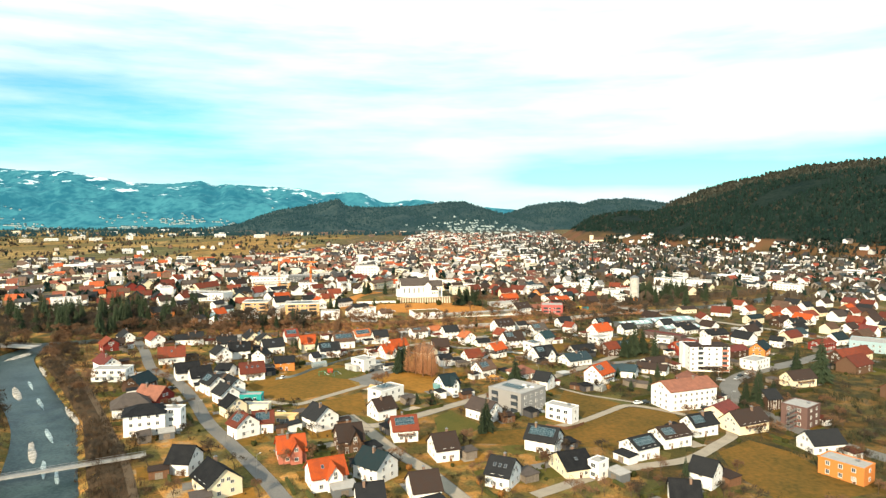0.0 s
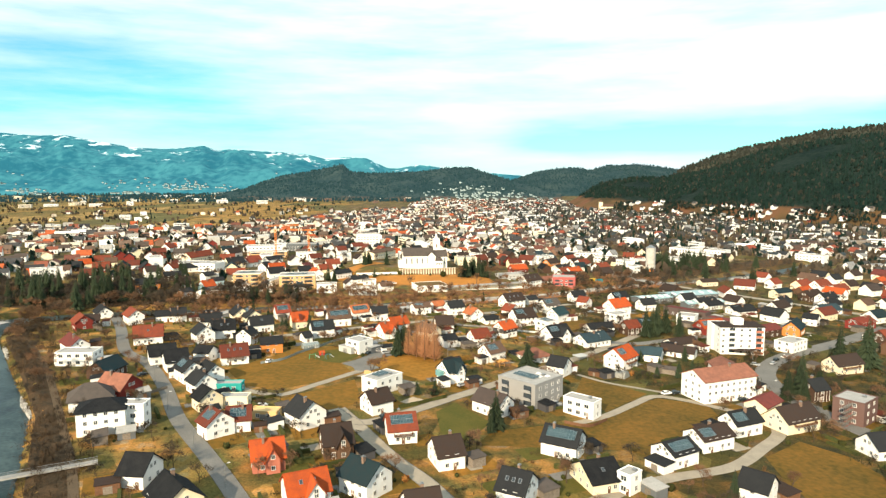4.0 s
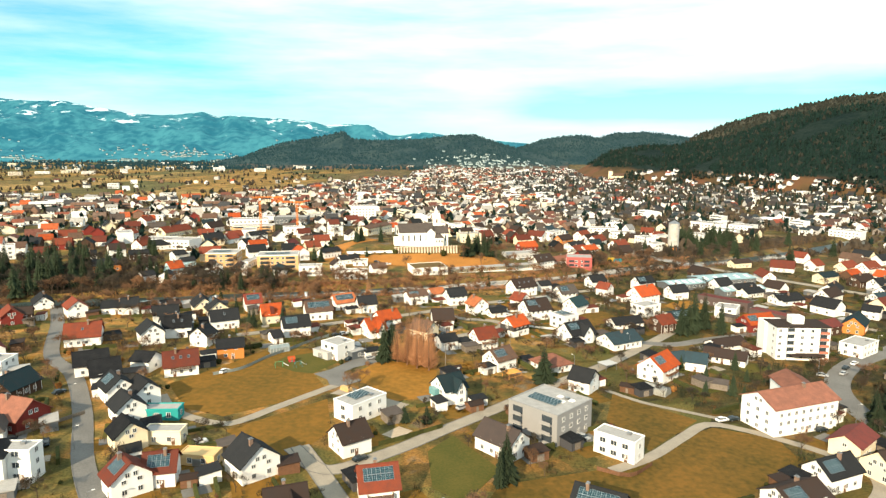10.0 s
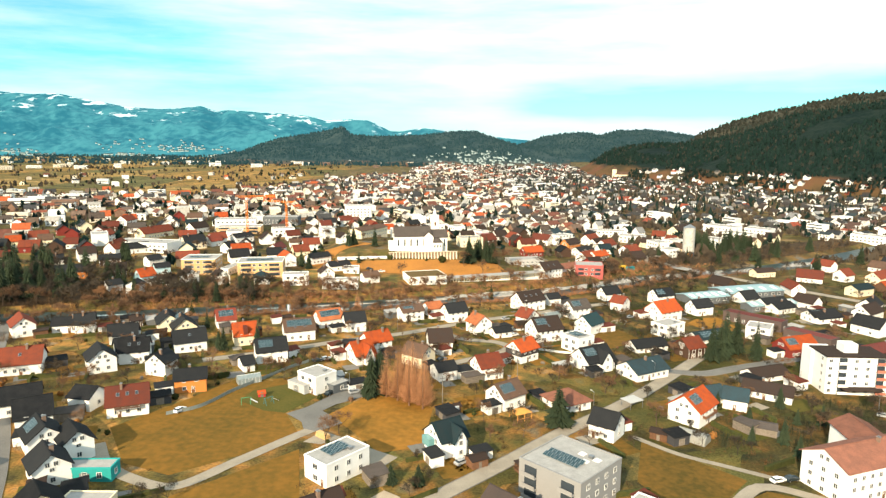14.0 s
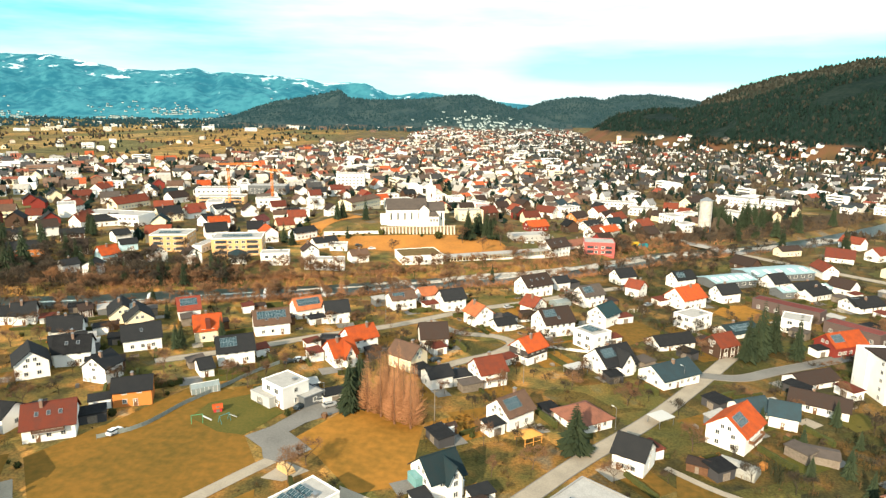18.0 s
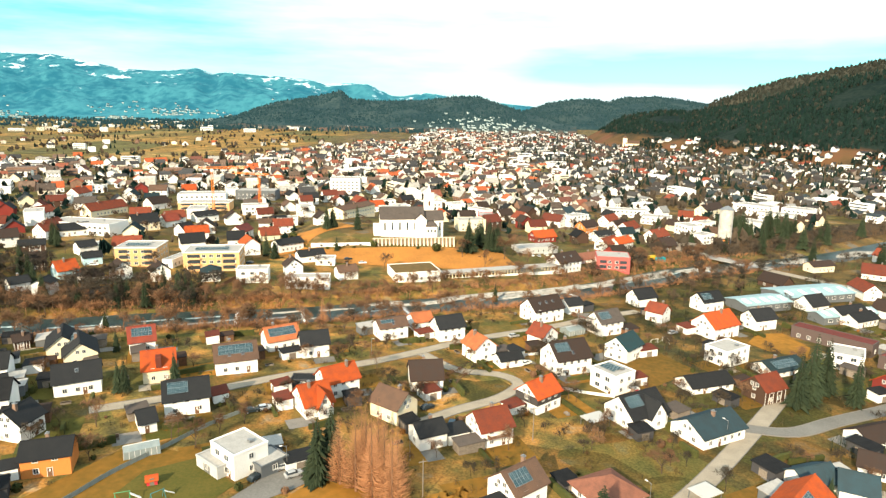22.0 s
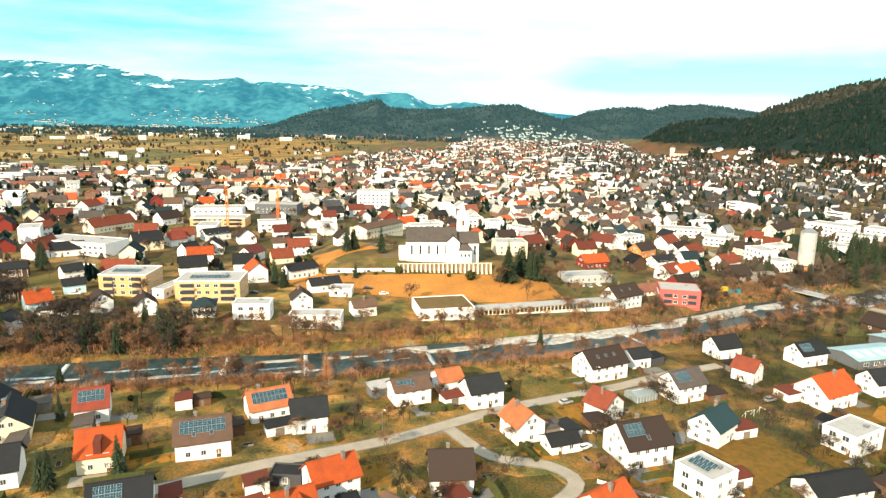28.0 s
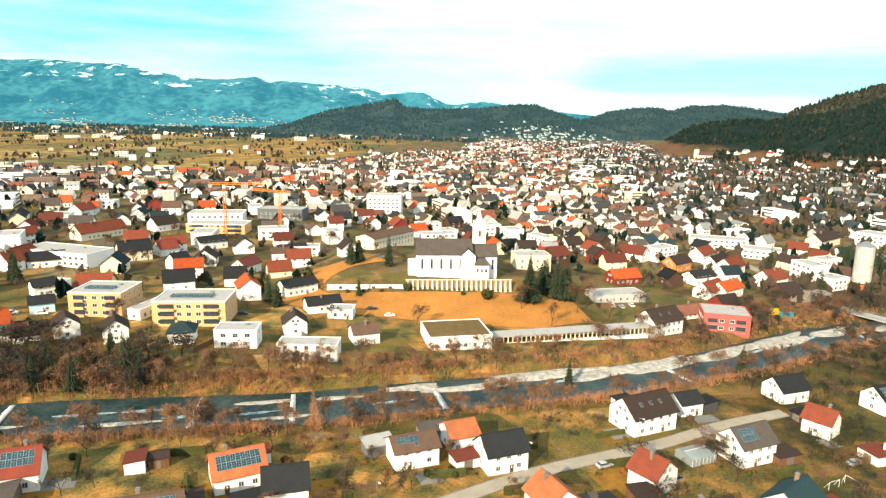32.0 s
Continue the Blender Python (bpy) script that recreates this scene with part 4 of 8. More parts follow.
def hip_roof(length, width, eave, top, over=0.7, thick=0.2):
    x, y = length / 2 + over, width / 2 + over
    r = max(0.3, length / 2 - width / 2 * 0.9)
    s = Shape()
    low = [(-x, -y, eave - 0.25), (x, -y, eave - 0.25), (x, y, eave - 0.25), (-x, y, eave - 0.25)]
    s.hull(low, [(a, b, c + thick) for a, b, c in low])
    z0 = eave - 0.25 + thick
    a, b, c, d = [(p[0], p[1], z0) for p in low]
    e, g = (-r, 0, top + thick), (r, 0, top + thick)
    s.poly([a, b, g, e]).poly([c, d, e, g]).poly([b, c, g]).poly([d, a, e])
    return s


HOUSES = []


def balcony_mesh(length):
    def make():
        s = Shape().box(-length / 2, length / 2, 0, 1.3, -0.12, 0.0, 1)
        for i in range(int(length / 0.22) + 1):
            u = -length / 2 + i * 0.22
            s.box(u, u + 0.14, 1.24, 1.28, 0.08, 0.92, 0)
        s.box(-length / 2, length / 2, 1.22, 1.32, 0.92, 1.0, 0)
        s.box(-length / 2, -length / 2 + 0.06, 0, 1.3, 0.1, 1.0, 0).box(length / 2 - 0.06, length / 2, 0, 1.3, 0.1, 1.0, 0)
        return s.mesh("balcony", M_WOOD, M_CONC)
    return cached(("balcony", length), make)


def house(x, y, yaw, length, width, top, roof, wall, eave=None, solar=0, skylights=0, chimney=0, balcony=0, cross=0, hip=0, dormer=0, detail=1, group=""):
    rng = random.Random(int(x * 13 + y * 7))
    z = gz(x, y)
    length, width = max(4.0, length - 1.0), width - 0.6
    eave = eave or max(2.3, top - width / 2 * (0.78 if top > 7 else 0.55))
    words = f"{WALL_WORDS[wall]} house with a {ROOF_WORDS[roof]} {'hipped ' if hip else ''}roof" + (" and solar panels" if solar else "")
    t = thing("house", x, y, z, yaw, words, "house", group)
    HOUSES.append((x, y, max(length, width) / 2 + 1.5))
    body = "white" if wall == "blackwhite" else wall
    if hip:
        part("wall", Shape().box(-length / 2, length / 2, -width / 2, width / 2, -2, eave).mesh("wall", wall_mat(body)), t)
        part("roof", hip_roof(length, width, eave, top).mesh("roof", roof_mat(roof)), t)
    else:
        part("wall", gable_wall(length, width, eave, top).mesh("wall", wall_mat(body)), t)
        part("roof", gable_roof(length, width, eave, top).mesh("roof", roof_mat(roof)), t)
    slope = (top - eave) / (width / 2)
    tilt = math.degrees(math.atan(slope))

    def on_roof(u, v, lift=0.24):
        """A place on the front slope: u along the ridge, v down the slope from the ridge, across."""
        return pose(u, -v, top - slope * v + lift) @ pose(0, 0, 0, tilt)

    floors = [1.0] + ([3.7] if eave > 4.4 else []) + ([6.4] if eave > 7.4 else [])
    for k, zf in enumerate(floors):
        hgt = 1.3 if zf + 1.3 < eave - 0.15 else 1.0
        row_of_windows(t, length, width / 2, 0, zf, 1.1, hgt, gap=2.7 if detail else 3.9, skip=(rng.randrange(4),) if k == 0 else ())
        if detail:
            row_of_windows(t, width, length / 2, 90, zf, 1.1, hgt, gap=3.2)
            row_of_windows(t, width, length / 2, -90, zf, 1.1, hgt, gap=3.2)
    if detail and not hip and top - eave > 2.4:
        for face in (90, -90):
            if math.cos(radians(yaw + face)) < -0.3:
                continue
            part("window", window_mesh(1.0, 1.2), t, pose(0, 0, 0, 0, 0, face) @ pose(-0.9, -length / 2, eave + 0.25, 0, 0, 180))
            part("window", window_mesh(1.0, 1.2), t, pose(0, 0, 0, 0, 0, face) @ pose(0.9, -length / 2, eave + 0.25, 0, 0, 180))
    if detail:
        part("door", door_mesh(), t, pose(rng.uniform(-0.3, 0.3) * length, -width / 2, 0, 0, 0, 180), "brown wooden front door")
    if wall == "blackwhite":
        part("cladding", Shape().box(-length / 2 - 0.05, length / 2 + 0.05, -width / 2 - 0.06, width / 2 + 0.06, 2.7, eave - 0.05).mesh("cladding", wall_mat("blackwhite")), t, label="black timber cladding")
    if wall == "timber" and detail:
        post = Shape().box(-0.07, 0.07, -width / 2 - 0.05, -width / 2, 0, eave).mesh("beam", wall_mat("white"))
        for i in range(6):
            part("beam", post, t, pose(-length / 2 + length * i / 5, 0, 0))
    if chimney or (detail and rng.random() < 0.6 and not hip):
        part("chimney", chimney_mesh(), t, pose(rng.uniform(-0.25, 0.25) * length, rng.choice((-0.9, 0.8)), top + 0.05))
    if solar:
        run = (width / 2 + 0.4) * math.hypot(1, slope)
        rows, cols = (2 if run > 5 else 1), min(int((length - 1.5) / 1.05), 8 if solar == 1 else 10)
        cols = min(cols, 5 if solar == 1 else 10)
        start = -cols / 2 * 1.04 if solar == 2 else -length / 2 + 1.0
        for i in range(cols):
            for j in range(rows):
                v = (0.95 + 0.85 + j * 1.7) / math.hypot(1, slope)
                part("solar_panel", panel_mesh(), t, on_roof(start + (i + 0.5) * 1.04, v))
    for k in range(skylights):
        part("skylight", skylight_mesh(), t, on_roof((k + 0.5 - skylights / 2) * length / (skylights + 0.5) * 0.8, width / 2 * (0.72 if solar else 0.5)))
    if balcony:
        part("balcony", balcony_mesh(round(length * 0.6)), t, pose(0, -width / 2, 2.75, 0, 0, 180), "brown timber balcony")
    if dormer:
        part("dormer", Shape().box(-0.8, 0.8, -width / 2 - 0.1, -1.0, eave + 0.2, top - 0.9).mesh("dormer", roof_mat("rustdark")), t)
    if cross:
        w2, d2 = length * 0.42, width / 2 + 1.4
        s = Shape()
        low = [(-w2 / 2, 0), (w2 / 2, 0), (w2 / 2, -d2), (-w2 / 2, -d2)]
        ring = [(-w2 / 2, -d2, -2), (w2 / 2, -d2, -2), (w2 / 2, -d2, eave), (0, -d2, top - 0.7), (-w2 / 2, -d2, eave)]
        s.hull(ring, [(a, -0.5, c) for a, _, c in ring])
        part("gable", s.mesh("gable", wall_mat(body)), t, pose(length * 0.12, 0, 0), "cross gable")
        g = gable_roof(d2 + 0.2, w2, eave, top - 0.7)
        part("gable_roof", g.mesh("gable_roof", roof_mat(roof)), t, pose(length * 0.12, -d2 / 2, 0, 0, 0, 90))
        for zf in floors + [eave + 0.1]:
            part("window", window_mesh(1.1, 1.3), t, pose(length * 0.12, -d2, zf, 0, 0, 180))
    return t


def flat_house(x, y, yaw, length, width, top, wall, solar=0, group=""):
    rng = random.Random(int(x * 13 + y * 7))
    z = gz(x, y)
    kind = "garage" if top < 3.6 else ("apartment block" if top > 8.5 or length > 20 else "house")
    t = thing(kind.replace(" ", "_"), x, y, z, yaw, f"{'small ' if top < 3.6 else ''}{WALL_WORDS[wall]} flat-roofed {kind}" + (" with solar panels on its roof" if solar else ""), kind, group)
    HOUSES.append((x, y, max(length, width) / 2 + 1.5))
    part("wall", Shape().box(-length / 2, length / 2, -width / 2, width / 2, -2, top - 0.3).mesh("wall", wall_mat(wall)), t)
    top_mat = {"maroonlong": roof_mat("maroon"), "whitehall": material("mossy_roof", (0.080, 0.060, 0.026), (0.16, 0.10, 0.04), rough=0.95, scale=0.3, fine=2), "tan": wall_mat("tan"), "dark": roof_mat("dark")}.get(wall, M_CONC)
    part("roof", Shape().box(-length / 2 + 0.25, length / 2 - 0.25, -width / 2 + 0.25, width / 2 - 0.25, top - 0.3, top - 0.12).mesh("roof", top_mat), t)
    s = Shape()
    for a, b, c, d in ((-length / 2 - 0.1, length / 2 + 0.1, -width / 2 - 0.1, -width / 2 + 0.25), (-length / 2 - 0.1, length / 2 + 0.1, width / 2 - 0.25, width / 2 + 0.1),
                       (-length / 2 - 0.1, -length / 2 + 0.25, -width / 2 + 0.25, width / 2 - 0.25), (length / 2 - 0.25, length / 2 + 0.1, -width / 2 + 0.25, width / 2 - 0.25)):
        s.box(a, b, c, d, top - 0.3, top + 0.12)
    part("parapet", s.mesh("parapet", wall_mat("white") if wall in ("white", "yellowblock", "whitehall") else wall_mat(wall)), t)
    zf = 0.9
    while zf + 1.6 < top:
        big = top > 5.5 and wall in ("white", "yellowblock", "concrete", "pinkblock")
        if wall != "concrete":
            row_of_windows(t, length, width / 2, 0, zf, 1.8 if big else 1.2, 1.5, gap=3.4)
        for face in (90, -90) if y < 600 else ():
            row_of_windows(t, width, length / 2, face, zf, 1.2, 1.4, gap=3.4)
        zf += 2.95
    if wall in ("yellowblock", "pinkblock", "concrete"):
        for f in range(int(top / 3)):
            for u in (-0.3, 0.3):
                bal = part("balcony", Shape().box(-length * 0.11, length * 0.11, 0, 1.2, -0.15, 0.0).mesh("balcony", M_CONC), t, pose(u * length, -width / 2, 0.2 + 2.95 * f, 0, 0, 180))
                part("railing", Shape().box(-length * 0.11, length * 0.11, 1.12, 1.2, 0, 0.95).mesh("railing", wall_mat(wall)), bal)
                part("glass_door", Shape().box(-length * 0.10, length * 0.10, -0.02, 0.12, 0.02, 2.3).mesh("glass_door", M_GLASS), bal)
    if wall == "concrete":
        for u, v in ((0.05, 0.22), (0.2, 0.05), (0.3, 0.2)):
            part("roof_dome", Shape().hull([(-0.9, -0.9, 0), (0.9, -0.9, 0), (0.9, 0.9, 0), (-0.9, 0.9, 0)], [(-0.5, -0.5, 0.45), (0.5, -0.5, 0.45), (0.5, 0.5, 0.45), (-0.5, 0.5, 0.45)]).mesh("roof_dome", M_FRAME), t, pose(u * length, v * width, top - 0.12), "milky roof light dome")
    if kind == "garage":
        part("garage_door", Shape().box(-1.2, 1.2, -0.03, 0.05, 0, 2.1).mesh("garage_door", M_METAL), t, pose(0, -width / 2, 0, 0, 0, 180))
    elif kind == "house":
        part("door", door_mesh(), t, pose(length * 0.3, -width / 2, 0, 0, 0, 180))
    if top > 5:
        part("roof_vent", Shape().box(-0.6, 0.6, -0.5, 0.5, 0, 0.7).mesh("roof_vent", M_METAL), t, pose(length * 0.2, width * 0.2, top - 0.12))
    if solar:
        for i in range(int(length * 0.62 / 1.15)):
            for j in range(3 if width > 12 and length < 12 else 2):
                part("solar_panel", panel_mesh(), t, pose(-length * 0.3 + i * 1.15, -width * 0.16 + j * 2.2, top + 0.35) @ pose(0, 0, 0, 18))
    return t



# the houses by place: x, y, turn, length, width, height, roof, wall
house(-97.0, 417.6, 27, 8.9, 10.0, 8.0, "red", "white", solar=2, chimney=1)
house(-81.6, 396.4, 24, 10.0, 11.0, 8.5, "orange", "cream", dormer=1)
house(-61.3, 405.7, 23, 13.5, 10.5, 8.5, "brown", "white", solar=2, skylights=2, chimney=1)
house(-52.6, 426.7, 33, 12.1, 9.5, 7.5, "salmon", "white", solar=2, chimney=1)
house(-39.8, 421.9, 21, 10.1, 9.0, 8.0, "dark", "white")
house(-15.7, 443.2, 28, 11.9, 8.5, 7.0, "brown", "white", solar=1, skylights=1)
house(-5.2, 453.5, 28, 8.5, 9.0, 6.5, "salmon", "white")
house(5.7, 445.5, 27, 11.4, 9.0, 8.5, "dark", "white")
house(17.0, 426.5, -59, 9.8, 9.0, 8.5, "salmon", "white", chimney=1)
house(41.1, 442.9, -47, 8.5, 9.0, 8.0, "rust", "white", chimney=1)
house(44.8, 474.7, 32, 16.0, 11.0, 9.5, "umber", "white", skylights=3, chimney=1)
house(59.2, 487.1, 25, 8.5, 8.0, 6.0, "dark", "white")
house(68.3, 461.7, 29, 12.3, 9.5, 9.0, "greybrown", "white", solar=1)
house(46.2, 421.0, 24, 14.0, 12.0, 10.0, "umber", "white", solar=1, skylights=1, chimney=1)
house(69.3, 435.0, 46, 11.9, 9.5, 8.5, "teal", "white", chimney=1)
house(113.9, 466.1, 31, 15.7, 12.0, 9.5, "orange", "white", chimney=1)
house(95.3, 480.9, -44, 8.5, 8.0, 7.5, "rust", "white")
house(124.0, 502.3, 25, 13.1, 9.0, 8.0, "dark", "white", solar=1)
house(94.6, 504.2, 25, 11.7, 9.0, 7.5, "dark", "white")
house(136.9, 478.2, 22, 12.4, 9.0, 8.0, "dark", "white")
house(-0.5, 401.2, 10, 10.7, 11.0, 8.0, "umber", "white", chimney=1, balcony=1)
house(26.7, 421.5, 25, 9.2, 6.5, 4.5, "dark", "white")
house(-26.3, 392.4, 36, 11.3, 9.0, 8.5, "orange", "white")
house(-31.0, 379.9, 34, 9.1, 11.0, 8.0, "orange", "white", cross=1)
house(-8.2, 379.2, -37, 11.0, 9.0, 8.0, "brown", "cream")
house(1.9, 365.4, 28, 8.5, 8.0, 6.0, "dark", "white")
house(17.9, 369.2, 27, 10.3, 9.5, 8.5, "rust", "white", balcony=1, chimney=1)
house(33.3, 390.6, 42, 11.3, 9.0, 8.5, "orange", "blackwhite", chimney=1)
house(23.0, 342.9, 40, 10.8, 9.5, 8.0, "brown", "white", solar=1)
house(43.4, 344.2, 29, 12.8, 12.0, 6.0, "pinkbrown", "white", hip=1)
house(121.9, 428.8, 25, 17.0, 10.0, 4.6, "tealdark", "white", solar=2)
house(60.5, 385.0, 30, 14.3, 12.0, 8.5, "dark", "white", solar=1, cross=1)
house(78.4, 377.9, 29, 17.0, 12.0, 6.5, "slate", "white", chimney=1)
house(89.6, 411.0, 20, 17.0, 9.0, 4.8, "dark", "white")
house(105.9, 404.9, 27, 10.0, 9.0, 8.0, "rust", "timber")
house(83.4, 338.0, 46, 14.0, 11.0, 9.5, "orange", "white", solar=1, balcony=1)
house(102.7, 350.4, -26, 8.5, 10.0, 6.5, "slate", "white")
house(94.7, 355.1, 20, 11.2, 9.0, 5.0, "slate", "white")
house(126.5, 380.5, 21, 17.0, 9.0, 4.5, "umber", "white")
house(118.5, 360.4, -32, 17.0, 9.0, 5.2, "umber", "white")
house(154.6, 412.7, 20, 17.0, 10.0, 8.0, "orange", "redwood", solar=1)
house(182.3, 492.9, 21, 17.0, 9.0, 7.0, "dark", "white")
house(198.1, 472.1, 15, 17.0, 10.0, 6.0, "dark", "white", solar=1)
house(-152.5, 403.6, 25, 8.5, 9.0, 7.5, "dark", "white")
house(-135.9, 413.7, 40, 5.2, 6.0, 4.5, "umber", "timber")
house(-111.7, 406.4, -58, 15.0, 10.0, 7.5, "dark", "cream", solar=1)
house(-127.1, 388.5, 22, 9.5, 9.0, 8.0, "dark", "white")
house(-114.4, 369.6, 20, 11.2, 10.0, 8.5, "black", "white", skylights=2)
house(-100.1, 385.0, 28, 12.9, 10.0, 8.0, "dark", "white", skylights=1)
house(-65.2, 376.8, 24, 12.4, 10.0, 8.5, "dark", "white", solar=1)
house(-71.0, 364.9, 35, 5.0, 8.0, 5.0, "dark", "white")
house(-99.1, 357.7, 79, 8.5, 8.5, 8.0, "dark", "white", balcony=1)
house(-83.2, 344.3, 20, 10.9, 9.0, 7.0, "dark", "orangewood")
house(-200.2, 410.8, -53, 14.4, 9.0, 8.0, "dark", "white")
house(-194.6, 379.0, -50, 12.1, 9.0, 8.0, "rust", "redwood")
house(-175.2, 396.5, -50, 13.3, 9.0, 8.0, "rust", "white")
house(-147.5, 354.8, 22, 14.2, 12.0, 8.5, "rust", "white", chimney=1, skylights=1)
house(-159.5, 402.7, 19, 11.6, 9.0, 6.0, "dark", "white")
house(-122.0, 359.3, -54, 12.0, 9.5, 8.5, "dark", "white")
house(-117.0, 370.9, 35, 11.2, 9.0, 8.5, "dark", "white")
house(-130.5, 390.8, 28, 10.1, 9.0, 7.5, "dark", "white")
house(-120.2, 411.7, -61, 14.1, 10.0, 7.5, "dark", "cream")
house(-94.8, 324.9, 24, 12.5, 11.0, 8.0, "rustdark", "white", skylights=3, balcony=1)
house(-126.0, 321.4, 31, 12.0, 10.0, 8.0, "black", "white")
house(-115.9, 311.9, 33, 10.3, 11.0, 8.5, "black", "white")
house(-108.4, 326.8, -10, 8.5, 9.0, 6.5, "black", "white")
house(-104.2, 297.2, -47, 11.7, 9.0, 8.5, "dark", "white", solar=1)
house(-94.8, 295.9, -47, 10.7, 8.0, 8.0, "dark", "white")
house(-93.8, 283.1, -48, 10.7, 9.0, 8.0, "dark", "white")
house(-84.9, 265.4, -48, 8.9, 9.0, 8.0, "black", "cream")
house(-73.5, 242.3, -46, 8.5, 10.0, 8.5, "rustdark", "white", solar=1)
house(-67.6, 248.0, 14, 8.5, 9.0, 7.5, "rustdark", "white", solar=1)
house(-23.8, 268.7, 37, 9.8, 9.5, 8.0, "umber", "white")
house(-46.6, 253.5, -47, 11.1, 11.0, 9.0, "dark", "white", chimney=1)
house(-13.1, 244.0, 14, 10.2, 10.5, 8.5, "rust", "white", solar=2, chimney=1, balcony=1)
house(-32.2, 231.4, 20, 9.9, 11.5, 9.0, "umber", "umberwood", cross=1)
winter_garden = house(3.6, 307.9, 33, 9.5, 10.0, 9.0, "tealdark", "white", cross=1)
part("glass_balcony", Shape().box(-1.9, 1.9, 0, 1.8, 2.7, 4.9).box(-1.9, 1.9, 0, 1.8, 2.55, 2.7).mesh("glass_balcony", material("teal_glass", (0.10, 0.24, 0.25), (0.16, 0.32, 0.33), rough=0.2, scale=0.8)), winter_garden, pose(-4.3, 1.0, 0, 0, 0, 90), "teal glazed balcony")
house(19.0, 271.2, -45, 13.6, 9.5, 8.0, "darkbrown", "white", chimney=1)
house(52.0, 322.4, -35, 8.9, 9.0, 8.0, "dark", "white")
house(39.2, 236.9, -29, 12.4, 10.5, 8.5, "dark", "white", solar=2, chimney=1)
house(88.7, 246.1, 24, 14.0, 10.0, 7.0, "umber", "white", solar=1)
house(105.0, 259.4, 24, 13.1, 9.0, 8.0, "dark", "white", solar=1)
house(73.2, 233.2, 29, 11.7, 10.0, 7.0, "dark", "white", solar=2)
house(113.0, 298.0, 21, 27.1, 14.0, 12.5, "pinkbrown", "white", eave=9.3)
house(122.1, 311.9, 86, 17.0, 11.0, 11.0, "pinkbrown", "white", eave=8.5)
house(204.1, 414.3, 52, 17.0, 10.0, 8.5, "tealdark", "orangewood")
house(126.0, 265.1, 23, 17.0, 11.0, 8.5, "umber", "cream", balcony=1)
house(122.3, 279.2, 41, 14.2, 9.0, 7.0, "maroon", "cream")
house(187.8, 338.8, 20, 17.0, 9.5, 8.0, "umber", "cream", balcony=1)
house(151.8, 297.8, 18, 8.5, 9.0, 8.5, "dark", "timber")
house(145.0, 243.5, 11, 14.3, 10.0, 7.5, "dark", "white")
house(87.6, 208.8, -43, 8.6, 9.5, 8.5, "dark", "white")
house(74.9, 193.4, -12, 9.4, 9.5, 7.5, "black", "white")
house(21.3, 204.9, -28, 9.0, 11.0, 8.5, "dark", "white", skylights=3)
house(45.2, 216.6, 18, 11.0, 14.0, 7.0, "black", "cream", skylights=1)
house(2.0, 226.2, 20, 9.3, 11.0, 8.5, "umber", "white")
house(-3.9, 193.0, 17, 9.5, 11.0, 8.0, "umber", "white")
house(-19.1, 183.4, 15, 8.6, 10.0, 8.0, "dark", "white")
house(-19.8, 206.9, -37, 11.4, 10.5, 9.0, "tealdark", "white", chimney=1)
house(-34.6, 199.6, 26, 11.7, 10.5, 8.5, "orange", "white", skylights=2, cross=1)
house(-50.5, 220.4, 21, 10.1, 10.5, 8.0, "orange", "rustwall", cross=1)
house(-66.3, 193.0, -48, 13.5, 11.0, 8.5, "black", "cream")
house(-82.0, 208.1, -7, 8.5, 10.5, 8.0, "black", "white")
house(-111.0, 243.3, 21, 15.2, 12.0, 10.5, "black", "white", eave=8, hip=1)
house(-126.6, 264.3, 28, 15.0, 12.0, 8.5, "greybrown", "white", hip=1)
house(-122.3, 276.0, -18, 13.0, 11.5, 8.5, "pinkbrown", "redwood")
house(-139.0, 298.7, 79, 13.2, 10.0, 7.5, "tealdark", "timber")
house(-172.1, 333.2, -45, 17.0, 9.0, 8.0, "maroon", "white")
house(-191.5, 381.9, 26, 9.6, 9.0, 7.0, "umber", "timber")
house(-172.2, 499.8, 50, 9.8, 10.0, 8.0, "orange", "bluewhite")
house(-165.1, 473.6, -83, 8.5, 8.0, 7.0, "dark", "white")
house(-148.2, 503.6, -49, 10.5, 8.5, 8.0, "umber", "white")
house(-130.0, 504.0, -55, 10.7, 8.5, 8.0, "umber", "white")
house(-72.9, 525.8, -67, 10.1, 9.0, 8.0, "umber", "white")
house(-45.8, 522.9, 28, 10.5, 9.0, 6.5, "brown", "white")
house(-70.8, 554.9, 32, 15.0, 9.0, 6.0, "dark", "white")
house(68.0, 563.6, 35, 17.0, 11.0, 10.0, "umber", "white", skylights=2)
house(66.2, 644.2, 25, 17.0, 10.0, 7.5, "orange", "redwood")
house(-107.2, 507.5, 19, 9.4, 10.0, 7.0, "tealdark", "white", hip=1)
house(-193.7, 512.9, 26, 8.5, 10.0, 8.0, "umber", "timber")
house(-189.3, 546.9, 51, 9.7, 9.0, 7.0, "dark", "white")
house(-88.4, 575.7, 47, 17.0, 9.0, 7.0, "dark", "white")
house(106.4, 628.6, 47, 17.0, 10.0, 8.0, "rust", "white")
house(115.8, 632.0, 42, 17.0, 9.0, 8.0, "orange", "white")
house(83.6, 588.7, 31, 17.0, 10.0, 5.0, "pinkbrown", "white")
house(127.4, 719.4, 47, 17.0, 10.0, 9.0, "rust", "white")
house(82.8, 707.9, -36, 17.0, 11.0, 9.0, "rustdark", "white")
house(108.9, 657.1, 33, 17.0, 10.0, 7.0, "dark", "white")
house(-232.8, 582.1, 71, 9.2, 11.0, 9.0, "rust", "white")
house(-223.2, 594.2, 36, 17.0, 12.0, 7.0, "dark", "white")
